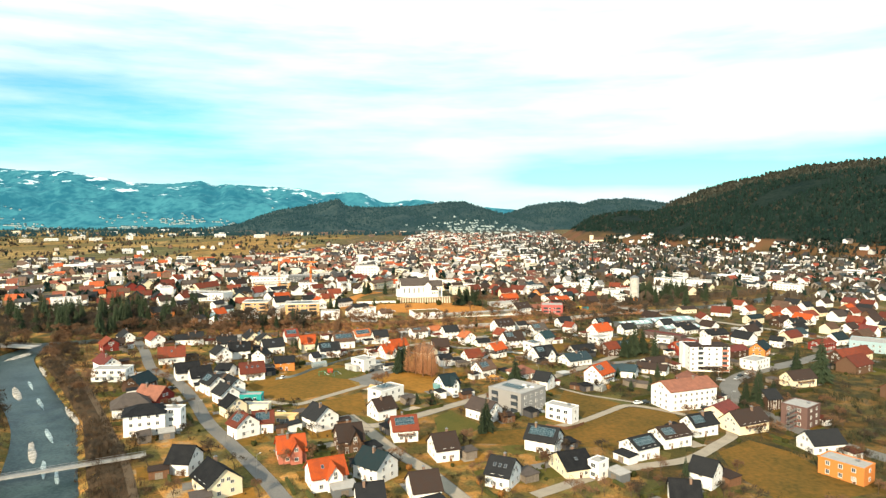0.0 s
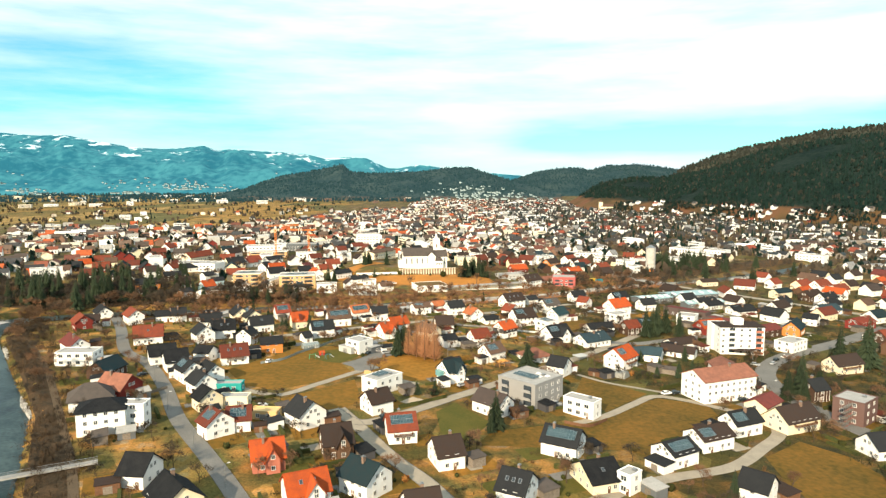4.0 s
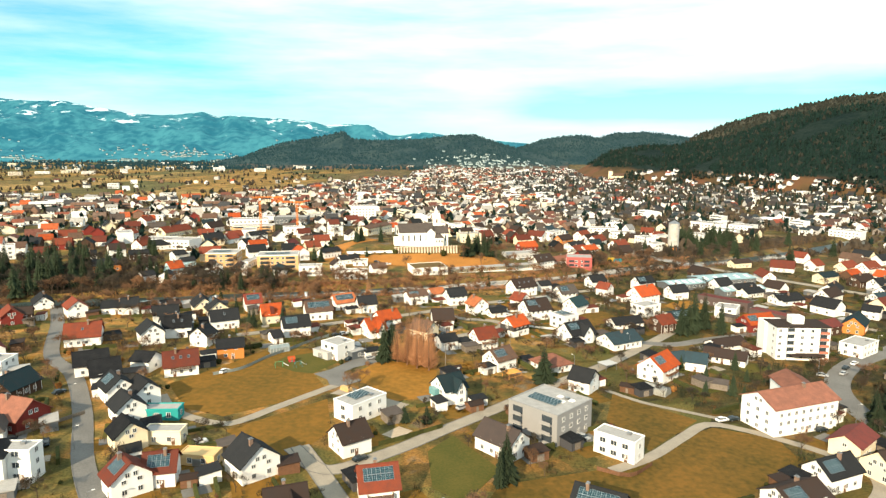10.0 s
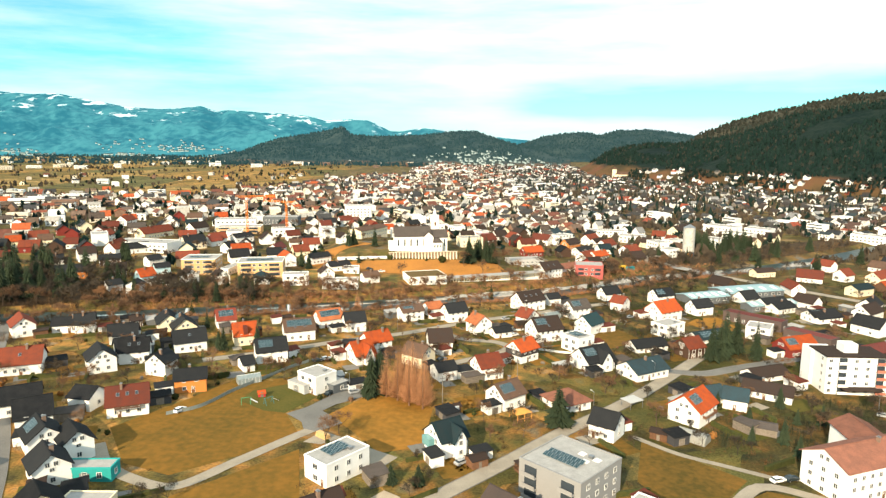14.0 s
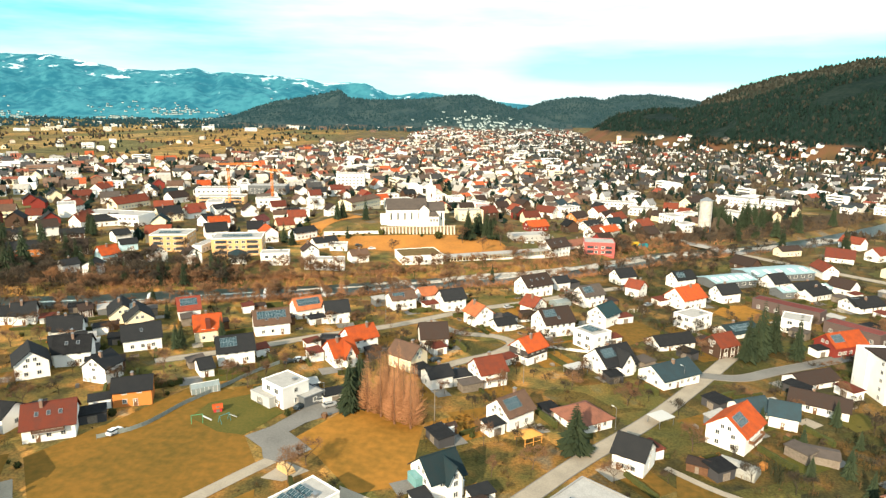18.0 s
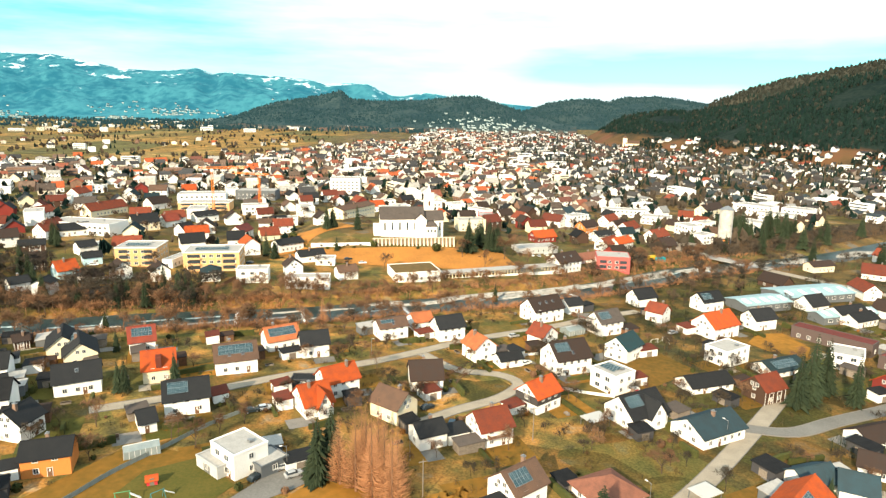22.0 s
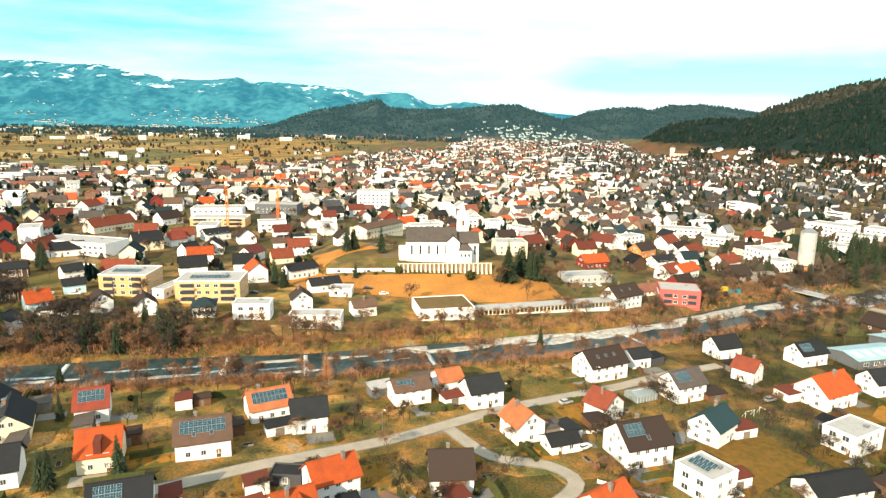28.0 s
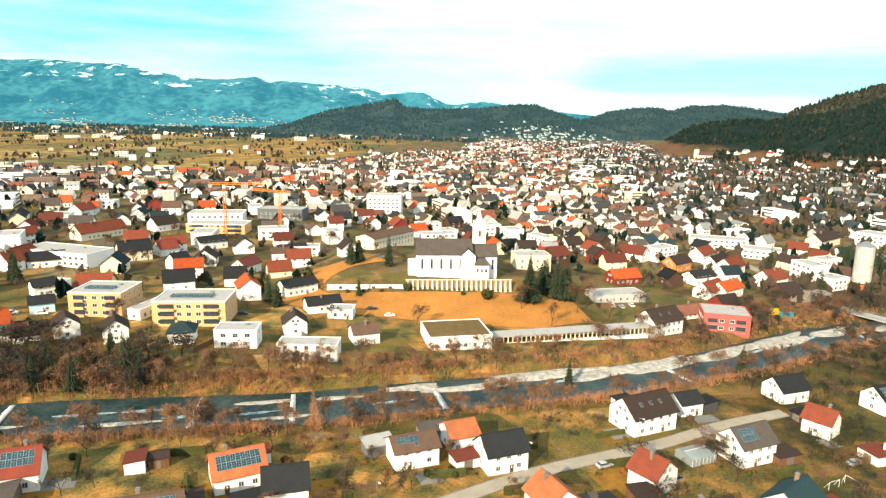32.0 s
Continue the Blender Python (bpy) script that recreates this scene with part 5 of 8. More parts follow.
house(-181.2, 639.9, 43, 13.3, 10.0, 9.0, "rust", "white")
house(-191.4, 618.1, 42, 16.7, 12.0, 10.0, "dark", "cream")
house(215.9, 535.7, 86, 17.0, 9.0, 8.0, "rust", "white")
house(247.9, 576.3, -31, 16.5, 12.0, 8.0, "rustdark", "white", chimney=1)
house(258.0, 537.8, 27, 17.0, 9.0, 7.0, "tealdark", "cream")
house(236.6, 493.4, 45, 17.0, 10.0, 8.5, "dark", "white")
house(295.4, 578.2, 33, 17.0, 10.0, 8.0, "rust", "cream")
house(309.6, 575.2, 30, 17.0, 11.0, 8.5, "rust", "white")
house(312.9, 555.6, 28, 17.0, 10.0, 8.0, "rust", "white")
house(275.2, 526.8, 27, 17.0, 10.0, 8.0, "umber", "timber")
house(280.6, 515.4, 28, 17.0, 9.0, 8.0, "dark", "white")
house(260.1, 479.5, 17, 17.0, 12.0, 6.0, "slate", "white")
house(229.1, 441.2, -42, 9.1, 9.0, 7.0, "dark", "white")
house(199.3, 471.3, 20, 17.0, 10.0, 5.5, "dark", "white")
house(185.3, 488.4, 26, 15.0, 9.0, 5.5, "dark", "white")
house(222.2, 590.2, 19, 17.0, 8.0, 6.0, "umber", "cream")
house(-216.7, 503.3, 30, 17.0, 9.0, 8.0, "dark", "orangewood")
house(-210.4, 486.5, 33, 8.9, 9.0, 5.0, "rust", "white")
house(-254.1, 542.7, 35, 16.1, 10.0, 6.0, "dark", "white")
house(-178.7, 476.4, 51, 8.5, 8.0, 6.0, "dark", "white")
house(-216.4, 544.8, 31, 13.0, 9.0, 7.0, "dark", "timber")
house(-174.7, 526.8, 38, 9.5, 8.0, 6.0, "dark", "bluewhite")
house(-156.9, 495.7, 36, 8.8, 8.0, 5.0, "umber", "white")
house(-243.6, 667.7, 66, 30.8, 12.0, 9.0, "rust", "cream")
house(-236.5, 594.1, -86, 15.9, 10.0, 9.0, "rust", "white")
house(-271.2, 640.1, 77, 15.3, 10.0, 9.0, "rust", "white")
house(-302.6, 738.3, 84, 16.7, 11.0, 9.0, "rust", "white")
house(99.1, 749.9, 53, 17.0, 12.0, 9.0, "slate", "white")
house(107.6, 737.7, 48, 17.0, 12.0, 8.5, "slate", "white")
house(200.8, 757.9, -22, 12.6, 11.0, 9.0, "rust", "white")
house(103.7, 685.6, 43, 17.0, 10.0, 9.0, "umber", "orangewood")
house(135.0, 688.7, 46, 17.0, 11.0, 9.0, "rust", "white")
house(147.8, 661.8, 38, 17.0, 11.0, 9.0, "rust", "white")
house(236.7, 802.7, 45, 34.9, 12.0, 10.0, "umber", "cream")
house(128.4, 694.6, 48, 17.0, 10.0, 9.0, "umber", "white")
house(-159.6, 604.6, 62, 9.6, 10.0, 8.0, "dark", "white")
house(-181.5, 632.4, 54, 11.0, 10.0, 8.0, "red", "white")
house(-124.6, 605.5, 79, 14.7, 9.0, 8.0, "maroon", "white")
house(-220.8, 700.9, 61, 17.0, 12.0, 9.0, "umber", "white")
house(-166.9, 656.0, 47, 17.0, 10.0, 7.0, "dark", "white")
house(-115.6, 647.3, 37, 17.0, 12.0, 7.0, "dark", "white")
house(244.5, 391.7, 22, 17.0, 10.0, 9.0, "rust", "timber")
house(227.4, 479.8, 36, 17.0, 10.0, 8.0, "umber", "white")
house(268.2, 489.7, 34, 17.0, 10.0, 8.0, "dark", "white")
house(254.9, 433.5, 28, 17.0, 10.0, 7.0, "red", "redwood")
flat_house(58.8, 406.7, -54, 10.1, 9.3, 6.5, "white", solar=1)
flat_house(106.7, 436.0, -56, 9.2, 12.9, 6.0, "white")
flat_house(-36.9, 395.1, 1, 7.3, 5.0, 3.0, "dark")
flat_house(-41.4, 349.2, -40, 9.9, 8.9, 6.3, "white")
flat_house(-35.2, 349.2, -40, 7.1, 7.4, 3.0, "greydark")
flat_house(-46.3, 347.4, -38, 8.7, 5.0, 3.0, "grey")
flat_house(-24.2, 292.2, -40, 8.8, 14.2, 6.3, "white", solar=1)
flat_house(34.9, 287.8, -44, 18.0, 18.1, 9.5, "concrete", solar=1)
flat_house(52.1, 271.9, -40, 12.4, 6.1, 6.5, "white")
flat_house(183.6, 377.8, -53, 9.6, 16.0, 5.5, "white")
flat_house(53.4, 212.2, -48, 4.3, 5.6, 6.0, "white")
flat_house(138.7, 217.5, -54, 14.4, 8.5, 6.0, "orangewood")
flat_house(154.1, 274.4, -52, 10.7, 12.3, 9.0, "darkred")
flat_house(-103.9, 246.4, 2, 12.0, 5.5, 8.5, "white")
flat_house(-160.3, 315.8, 3, 16.4, 9.6, 6.0, "white")
flat_house(-61.6, 257.7, -6, 9.8, 5.0, 3.2, "tan")
flat_house(-76.1, 269.1, 1, 10.7, 5.0, 4.0, "cream")
flat_house(-84.7, 284.8, 3, 12.9, 5.0, 3.5, "tealwall")
flat_house(-151.8, 533.1, 6, 20.3, 18.0, 9.5, "yellowblock", solar=1)
flat_house(-113.9, 531.2, 10, 26.8, 18.0, 9.5, "yellowblock", solar=1)
flat_house(-87.4, 508.7, 10, 14.4, 8.8, 6.5, "white")
flat_house(-60.1, 503.0, 6, 20.1, 8.1, 5.5, "white")
flat_house(-13.0, 531.0, 18, 23.0, 19.0, 5.0, "whitehall")
flat_house(97.7, 577.3, -8, 18.4, 15.2, 7.5, "pinkblock")
flat_house(30.1, 696.2, -1, 10.9, 18.0, 7.0, "redbox")
flat_house(150.0, 436.5, -32, 10.6, 11.3, 6.0, "white")
flat_house(157.9, 459.2, -48, 29.1, 7.5, 5.0, "maroonlong")
flat_house(170.5, 429.6, -56, 21.8, 7.5, 5.0, "maroonlong")
flat_house(170.9, 741.0, -22, 23.4, 16.0, 6.4, "white")
flat_house(280.7, 806.0, -50, 31.8, 18.0, 10.0, "white")
flat_house(310.9, 789.8, -44, 23.8, 18.0, 10.0, "white")
flat_house(153.4, 776.0, -10, 38.0, 16.0, 6.0, "white")
flat_house(285.1, 777.4, -40, 30.0, 15.0, 7.0, "white")
flat_house(411.1, 774.2, -50, 30.0, 15.0, 7.0, "white")
flat_house(-194.1, 724.6, 14, 35.5, 18.0, 10.0, "white")
flat_house(-95.6, 816.5, 5, 27.1, 18.0, 17.0, "white")
flat_house(-219.5, 603.5, -10, 44.0, 18.0, 7.0, "white")
flat_house(-164.4, 771.5, 2, 33.7, 18.0, 8.0, "greydark")
flat_house(-184.7, 705.9, 8, 37.7, 16.9, 6.0, "yellowblock")
flat_house(290.8, 428.4, -36, 34.3, 18.8, 7.0, "slatebox")
house(-66, 668, 62, 38, 14, 9, "brown", "cream", eave=7)
flat_house(-190, 553, 2, 12, 9, 4.5, "white")
flat_house(-133.5, 537, 82, 26, 5.5, 4.2, "white")
flat_house(-108, 652, 15, 14, 10, 6, "white")
house(-119, 640, 20, 11, 9, 6.5, "brown", "white")
house(-82, 641, -60, 11, 9.5, 8, "umber", "white")
flat_house(-61, 549, 5, 10, 8, 3.8, "white")
flat_house(57, 609, 18, 26, 12, 3.8, "grey")
house(-57, 735, 30, 12, 10, 8.5, "orange", "white")

# the eastern edge of the village
for x, y, yaw, length, width, top, roof, wall in ((238, 372, 30, 18, 12, 9.5, "rustdark", "umberwood"), (328, 514, -50, 12, 10, 10, "rust", "redwood"), (342, 612, 25, 12, 10, 8, "dark", "white"), (374, 636, 25, 13, 10, 8, "umber", "white"),
                                                  (336, 552, 25, 14, 11, 9, "darkbrown", "white"), (408, 622, -60, 13, 10, 8.5, "rustdark", "white"), (300, 462, 30, 16, 11, 8.5, "brown", "timber"), (362, 574, 30, 13, 10, 8, "rust", "white"),
                                                  (388, 596, -55, 14, 10, 8, "dark", "umberwood"), (352, 530, 25, 13, 11, 8.5, "umber", "white"), (318, 482, -60, 12, 10, 8, "maroon", "white"), (372, 540, -60, 14, 10, 9, "rustdark", "umberwood"),
                                                  (344, 488, 30, 15, 11, 9, "dark", "white"), (276, 452, 25, 13, 10, 8, "tealdark", "white"), (262, 405, 30, 13, 10, 8, "rust", "cream"), (288, 396, -60, 14, 11, 9, "dark", "timber"), (268, 352, 25, 14, 11, 9, "umber", "white"), (226, 318, 30, 14, 11, 9, "rustdark", "umberwood")):
    if river_gap(x, y) > 22 and all(math.hypot(x - u, y - v) > r + 6 for u, v, r in HOUSES):
        house(x, y, yaw, length, width, top, roof, wall, detail=0, group="houses at the eastern edge")
edge = random.Random(64)
count = 0
for k in range(900):
    x, y = edge.uniform(175, 400), edge.uniform(395, 640)
    if count == 26:
        break
    if x < 0.72 * y + 20 and river_gap(x, y) > 30 and all(math.hypot(x - u, y - v) > r + 8 for u, v, r in HOUSES) and all(math.hypot(x - u, y - v) > 11 for line in LANES for u, v in smooth_line(line, 8.0)):
        count += 1
        house(round(x, 1), round(y, 1), edge.choice((25, 30, -60)), edge.uniform(11, 16), edge.uniform(9, 11), edge.uniform(6.5, 9), edge.choice(("rust", "rustdark", "umber", "dark", "orange", "maroon", "brown", "rust")), edge.choice(("white", "white", "white", "cream", "timber", "umberwood")), detail=0, group="houses at the eastern edge")
# ---- landmarks ----


def arched_window_mesh():
    def make():
        s = Shape()
        pts = [(-0.5, 0), (0.5, 0), (0.5, 4.2), (0.35, 4.75), (0, 5.0), (-0.35, 4.75), (-0.5, 4.2)]
        s.hull([(a, -0.02, b) for a, b in pts], [(a, 0.06, b) for a, b in pts])
        return s.mesh("arched_window", M_GLASS)
    return cached("arched", make)


def church(x, y, yaw):
    z = gz(x, y) + 1.8
    t = thing("church", x, y, z, yaw, "white plastered church with a grey roof and a pointed tower", "church")
    white = material("church_plaster", (0.84, 0.81, 0.74), (0.74, 0.71, 0.64), rough=0.9, scale=0.3, fine=3)
    grey = roof_mat("greybrown")
    nave = part("wall", gable_wall(26, 14, 9.5, 15.5, -4).mesh("wall", white), t, pose(-6.5, 0, 0))
    part("roof", gable_roof(26, 14, 9.5, 15.5, over=0.5).mesh("roof", grey), t, pose(-6.5, 0, 0))
    for i in range(5):
        part("arched_window", arched_window_mesh(), nave, pose(-10.5 + i * 4.5, -7, 2.5, 0, 0, 180))
    for i in range(3):
        part("dormer", Shape().hull([(-0.6, -4.6, 10.8), (0.6, -4.6, 10.8), (0.6, -3.4, 10.8), (-0.6, -3.4, 10.8)], [(-0.1, -4.5, 12.4), (0.1, -4.5, 12.4), (0.1, -2.9, 12.9), (-0.1, -2.9, 12.9)]).mesh("dormer", grey), t, pose(-15 + i * 7, 0, 0))
    ring = [(-3.4, -8.4, -4), (3.4, -8.4, -4), (3.4, -8.4, 9.0), (0, -8.4, 12.2), (-3.4, -8.4, 9.0)]
    part("transept", Shape().hull(ring, [(a, 0, c) for a, _, c in ring]).mesh("transept", white), t, pose(4.5, 0, 0))
    part("transept_roof", gable_roof(8.4, 6.8, 9.0, 12.2, over=0.3, end=0.2).mesh("transept_roof", grey), t, pose(4.5, -4.2, 0, 0, 0, 90))
    part("choir", gable_wall(12, 12, 8.5, 13.0, -4).mesh("choir", white), t, pose(12.5, 0.5, 0))
    part("choir_roof", gable_roof(12, 12, 8.5, 13.0).mesh("choir_roof", grey), t, pose(12.5, 0.5, 0))
    part("sacristy", Shape().box(7.5, 14, -10.5, -5.4, -4, 5.0).mesh("sacristy", white), t)
    part("sacristy_roof", Shape().hull([(7.2, -10.9, 5.0), (14.3, -10.9, 5.0), (14.3, -5.4, 5.0), (7.2, -5.4, 5.0)], [(9, -8, 7.6), (12.5, -8, 7.6), (12.5, -5.4, 7.9), (9, -5.4, 7.9)]).mesh("sacristy_roof", grey), t)
    for u in (8.8, 10.8, 12.8):
        part("window", window_mesh(1.1, 1.9), t, pose(u, -10.5, 1.5, 0, 0, 180))
    part("arched_window", arched_window_mesh(), t, pose(16.5, -5.5, 2.0, 0, 0, 180))
    part("porch", Shape().box(-23.5, -19.4, -5, 5, -4, 5).mesh("porch", white), t)
    tower = part("tower", Shape().box(-3.0, 3.0, -3.0, 3.0, -4, 18).mesh("tower", white), t, pose(12.5, 17.5, 0))
    s = Shape()
    for face in range(4):
        a = math.radians(90 * face)
        c, d = math.cos(a), math.sin(a)
        tri = [(-3.0, -3.04, 18), (3.0, -3.04, 18), (0, -3.04, 22)]
        s.hull([(c * p - d * q, d * p + c * q, r) for p, q, r in tri], [(c * p, d * p, r) for p, q, r in tri])
    part("tower_gable", s.mesh("tower_gable", white), tower)
    turn = np.arange(8) * math.pi / 4 + math.pi / 8
    part("spire", Shape().hull([(2.6 * math.cos(a), 2.6 * math.sin(a), 19.0) for a in turn], [(0.05 * math.cos(a), 0.05 * math.sin(a), 27.5) for a in turn]).mesh("spire", white), tower, label="pale pointed spire")
    part("cross", Shape().box(-0.06, 0.06, -0.06, 0.06, 27.4, 29.2).box(-0.5, 0.5, -0.06, 0.06, 28.4, 28.55).mesh("cross", M_METAL), tower)
    for face in range(4):
        part("louvre", Shape().box(-0.6, 0.6, -0.05, 0.05, 14.0, 17.0).mesh("louvre", M_WOOD), tower, pose(0, 0, 0, 0, 0, 90 * face) @ pose(0, -3.0, 0))
    return t


church(-19, 605, 10)


def churchyard_wall():
    t = thing("churchyard_wall", -24, 588.6, gz(-22, 600), 10, "pale arcaded retaining wall below the church", "wall")
    m = material("arcade_stone", (0.70, 0.60, 0.47), (0.58, 0.47, 0.35), rough=0.95, scale=0.6, fine=4, bump=0.03)
    part("coping", Shape().box(-17, 32, -0.7, 0.3, 1.0, 1.25).mesh("coping", m), t)
    # backing coloured dark: the shade inside the arcade openings is painted on
    part("backing", Shape().box(-17, 32, -0.1, 0.3, -4.5, 1.0).mesh("backing", material("arcade_shade_stone", (0.26, 0.20, 0.14), (0.16, 0.125, 0.09), rough=0.95, scale=0.5, fine=4, bump=0.03)), t)
    pier = Shape().hull([(-0.5, -1.6, -4.5), (0.5, -1.6, -4.5), (0.5, -0.1, -4.5), (-0.5, -0.1, -4.5)], [(-0.3, -0.6, 1.0), (0.3, -0.6, 1.0), (0.3, -0.1, 1.0), (-0.3, -0.1, 1.0)]).mesh("buttress", m)
    for i in range(22):
        part("buttress", pier, t, pose(-16 + i * 2.25, 0, 0))
    low = thing("terrace_wall", -57, 582.6, gz(-57, 592), 10, "low white terrace wall on the church mound", "wall")
    part("wall", Shape().box(-19, 16, -0.3, 0.3, -6, -2.3).mesh("wall", wall_mat("white")), low)
    # flat dark plates on the wall face draw the shade of recesses
    for i in range(4):
        part("niche", Shape().box(-0.8, 0.8, -0.36, -0.28, -4.2, -3.0).mesh("niche", M_GLASS), low, pose(-13 + i * 7.5, 0, 0))


churchyard_wall()
flat_house(17, 634, 13, 18, 13, 7.5, "cream")


def hall_with_colonnade():
    t = thing("colonnade", 32, 546, gz(32, 546), 20, "long low white colonnaded wing with a grey flat roof", "colonnade")
    part("roof", Shape().box(-34, 34, -3.5, 3.5, 3.1, 3.5).mesh("roof", M_CONC), t)
    part("wall", Shape().box(-34, 34, 2.9, 3.4, -2, 3.1).mesh("wall", wall_mat("white")), t)
    part("base", Shape().box(-34, 34, -3.3, -2.9, -2, 0.8).mesh("base", wall_mat("white")), t)
    col = Shape().box(-0.18, 0.18, -0.18, 0.18, 0.8, 3.1).mesh("column", wall_mat("cream"))
    for i in range(38):
        part("column", col, t, pose(-33.5 + i * 1.81, -3.1, 0))


hall_with_colonnade()


def silo(x, y):
    t = thing("silo", x, y, gz(x, y), 0, "pale grey concrete silo with streaked walls and a conical cap", "silo")
    s = Shape()
    s.tube((0, 0, 4), (0, 0, 24), 4.6, 4.6, 20)
    part("drum", s.mesh("drum", material("silo_concrete", (0.50, 0.48, 0.44), (0.30, 0.29, 0.27), rough=0.9, scale=0.25, fine=1.5, amount=0.7)), t)
    part("cap", Shape().tube((0, 0, 24), (0, 0, 26.5), 4.8, 0.8, 20).mesh("cap", M_METAL), t)
    part("base", Shape().box(-3.6, 3.6, -3.6, 3.6, -2, 4).mesh("base", wall_mat("dark")), t)
    part("gate", Shape().box(-2.2, 2.2, -3.75, -3.6, 0, 3.2).mesh("gate", wall_mat("orangewood")), t, label="orange roller gate")


silo(197, 667)


def crane(x, y, height, yaw):
    t = thing("tower_crane", x, y, gz(x, y), yaw, "orange lattice tower crane on a building site", "crane", "tower cranes")
    m = material("crane_orange", (0.75, 0.22, 0.02), (0.6, 0.16, 0.02), rough=0.5)
    s = Shape()
    for a, b in ((-0.7, -0.7), (0.7, -0.7), (0.7, 0.7), (-0.7, 0.7)):
        s.tube((a, b, 0), (a, b, height), 0.22, 0.22, 4)
    for k in range(int(height / 2)):
        s.tube((-0.7, -0.7, 2 * k), (0.7, -0.7, 2 * k + 2), 0.1, 0.1, 4).tube((0.7, 0.7, 2 * k), (-0.7, 0.7, 2 * k + 2), 0.1, 0.1, 4)
    part("mast", s.mesh("mast", m), t)
    s = Shape()
    for b, c in ((-0.5, 0), (0.5, 0), (0, 1.1)):
        s.tube((-9, b, height + c), (24, b, height + c), 0.2, 0.2, 4)
    for k in range(16):
        s.tube((-9 + 2 * k, -0.5, height), (-8 + 2 * k, 0, height + 1.1), 0.09, 0.09, 4).tube((-8 + 2 * k, 0, height + 1.1), (-7 + 2 * k, 0.5, height), 0.09, 0.09, 4)
    part("jib", s.mesh("jib", m), t)
    part("cab", Shape().box(-0.9, 0.9, -1.8, -0.5, height - 2.2, height - 0.3).mesh("cab", wall_mat("white")), t)
    part("counterweight", Shape().box(-9.2, -7.0, -0.7, 0.7, height - 1.8, height + 0.2).mesh("counterweight", M_CONC), t)


crane(-173, 690, 33, 20)
crane(-143, 706, 28, 160)


def tower_block():
    x, y, yaw = 152.5, 371.5, -2
    t = thing("apartment_block", x, y, gz(x, y), yaw, "white five-storey apartment block with red-lined balconies and a lift house", "apartment block")
    HOUSES.append((x, y, 16))
    w = wall_mat("white")
    part("wall", Shape().box(-11, 11, -6.5, 6.5, -2, 14.2).mesh("wall", w), t)
    part("wing", Shape().box(-12, -3, 3, 10, -2, 14.2).mesh("wing", w), t)
    part("roof", Shape().box(-11.3, 11.3, -6.8, 6.8, 14.2, 14.6).mesh("roof", roof_mat("umber")), t)
    part("lift_house", Shape().box(-3, 2, -2, 3, 14.6, 17.8).mesh("lift_house", w), t)
    for f in range(5):
        zf = 0.6 + 2.8 * f
        for u in (-9.6, -0.5, 3.6):
            part("window", window_mesh(1.2, 1.3), t, pose(u, -6.5, zf + 0.4, 0, 0, 180))
        for u, col in ((-5.2, "white"), (8.2, "rustwall")):
            b = part("balcony", Shape().box(-1.8, 1.8, 0, 1.3, -0.12, 0).mesh("balcony", M_CONC), t, pose(u, -6.5, zf, 0, 0, 180))
            part("railing", Shape().box(-1.8, 1.8, 1.2, 1.3, 0, 1.0).mesh("railing", wall_mat(col)), b)
            part("glass_door", Shape().box(-1.4, 1.4, -0.02, 0.04, 0.02, 2.2).mesh("glass_door", M_GLASS), b)
        for u in (-3.5, 3.5):
            part("window", window_mesh(1.2, 1.3), t, pose(11, u, zf + 0.4, 0, 0, -90))
            part("window", window_mesh(1.2, 1.3), t, pose(-11, u, zf + 0.4, 0, 0, 90))
    part("porch_roof", Shape().box(-6, 8, -10.5, -6.5, 2.9, 3.2).mesh("porch_roof", roof_mat("umber")), t)


tower_block()


def works_hall(x, y, yaw, length, width, label):
    t = thing("works_hall", x, y, gz(x, y), yaw, label, "hall", "works halls")
    HOUSES.append((x, y, length / 2))
    pale = material("pale_sheet_roof", (0.20, 0.31, 0.35), (0.27, 0.38, 0.41), rough=0.6, scale=0.2, fine=3)
    part("wall", gable_wall(length, width, 3.7, 5.1).mesh("wall", wall_mat("greydark")), t)
    part("roof", gable_roof(length, width, 3.7, 5.1, over=0.4).mesh("roof", pale), t)
    row_of_windows(t, length, width / 2, 0, 1.4, 2.2, 1.4, gap=4.5)
    for i in range(5):
        part("roof_light", Shape().box(-1.0, 1.0, -2.2, 2.2, 0, 0.25).mesh("roof_light", wall_mat("white")), t, pose(-length * 0.4 + i * length * 0.2, -width * 0.25, 4.72, 10))


works_hall(150, 508, 20, 26, 14, "long works hall with a pale blue metal roof")
works_hall(184, 529, 17, 40, 18, "long works hall with a pale blue metal roof")
works_hall(181, 493, 17, 30, 9, "low works hall with a pale turquoise metal roof")


def fort(x, y):
    t = thing("castle", x, y, gz(x, y), -15, "cream castle-like building with a tower on the hillside", "castle")
    part("hall", gable_wall(34, 16, 12, 18, -6).mesh("hall", wall_mat("cream")), t)
    part("roof", gable_roof(34, 16, 12, 18).mesh("roof", roof_mat("brown")), t)
    part("tower", Shape().box(-24, -14, -6, 6, -6, 24).mesh("tower", wall_mat("cream")), t)
    part("tower_roof", Shape().hull([(-25, -7, 24), (-13, -7, 24), (-13, 7, 24), (-25, 7, 24)], [(-19.2, -0.2, 30), (-18.8, -0.2, 30), (-18.8, 0.2, 30), (-19.2, 0.2, 30)]).mesh("tower_roof", roof_mat("brown")), t)


fort(424, 1790)


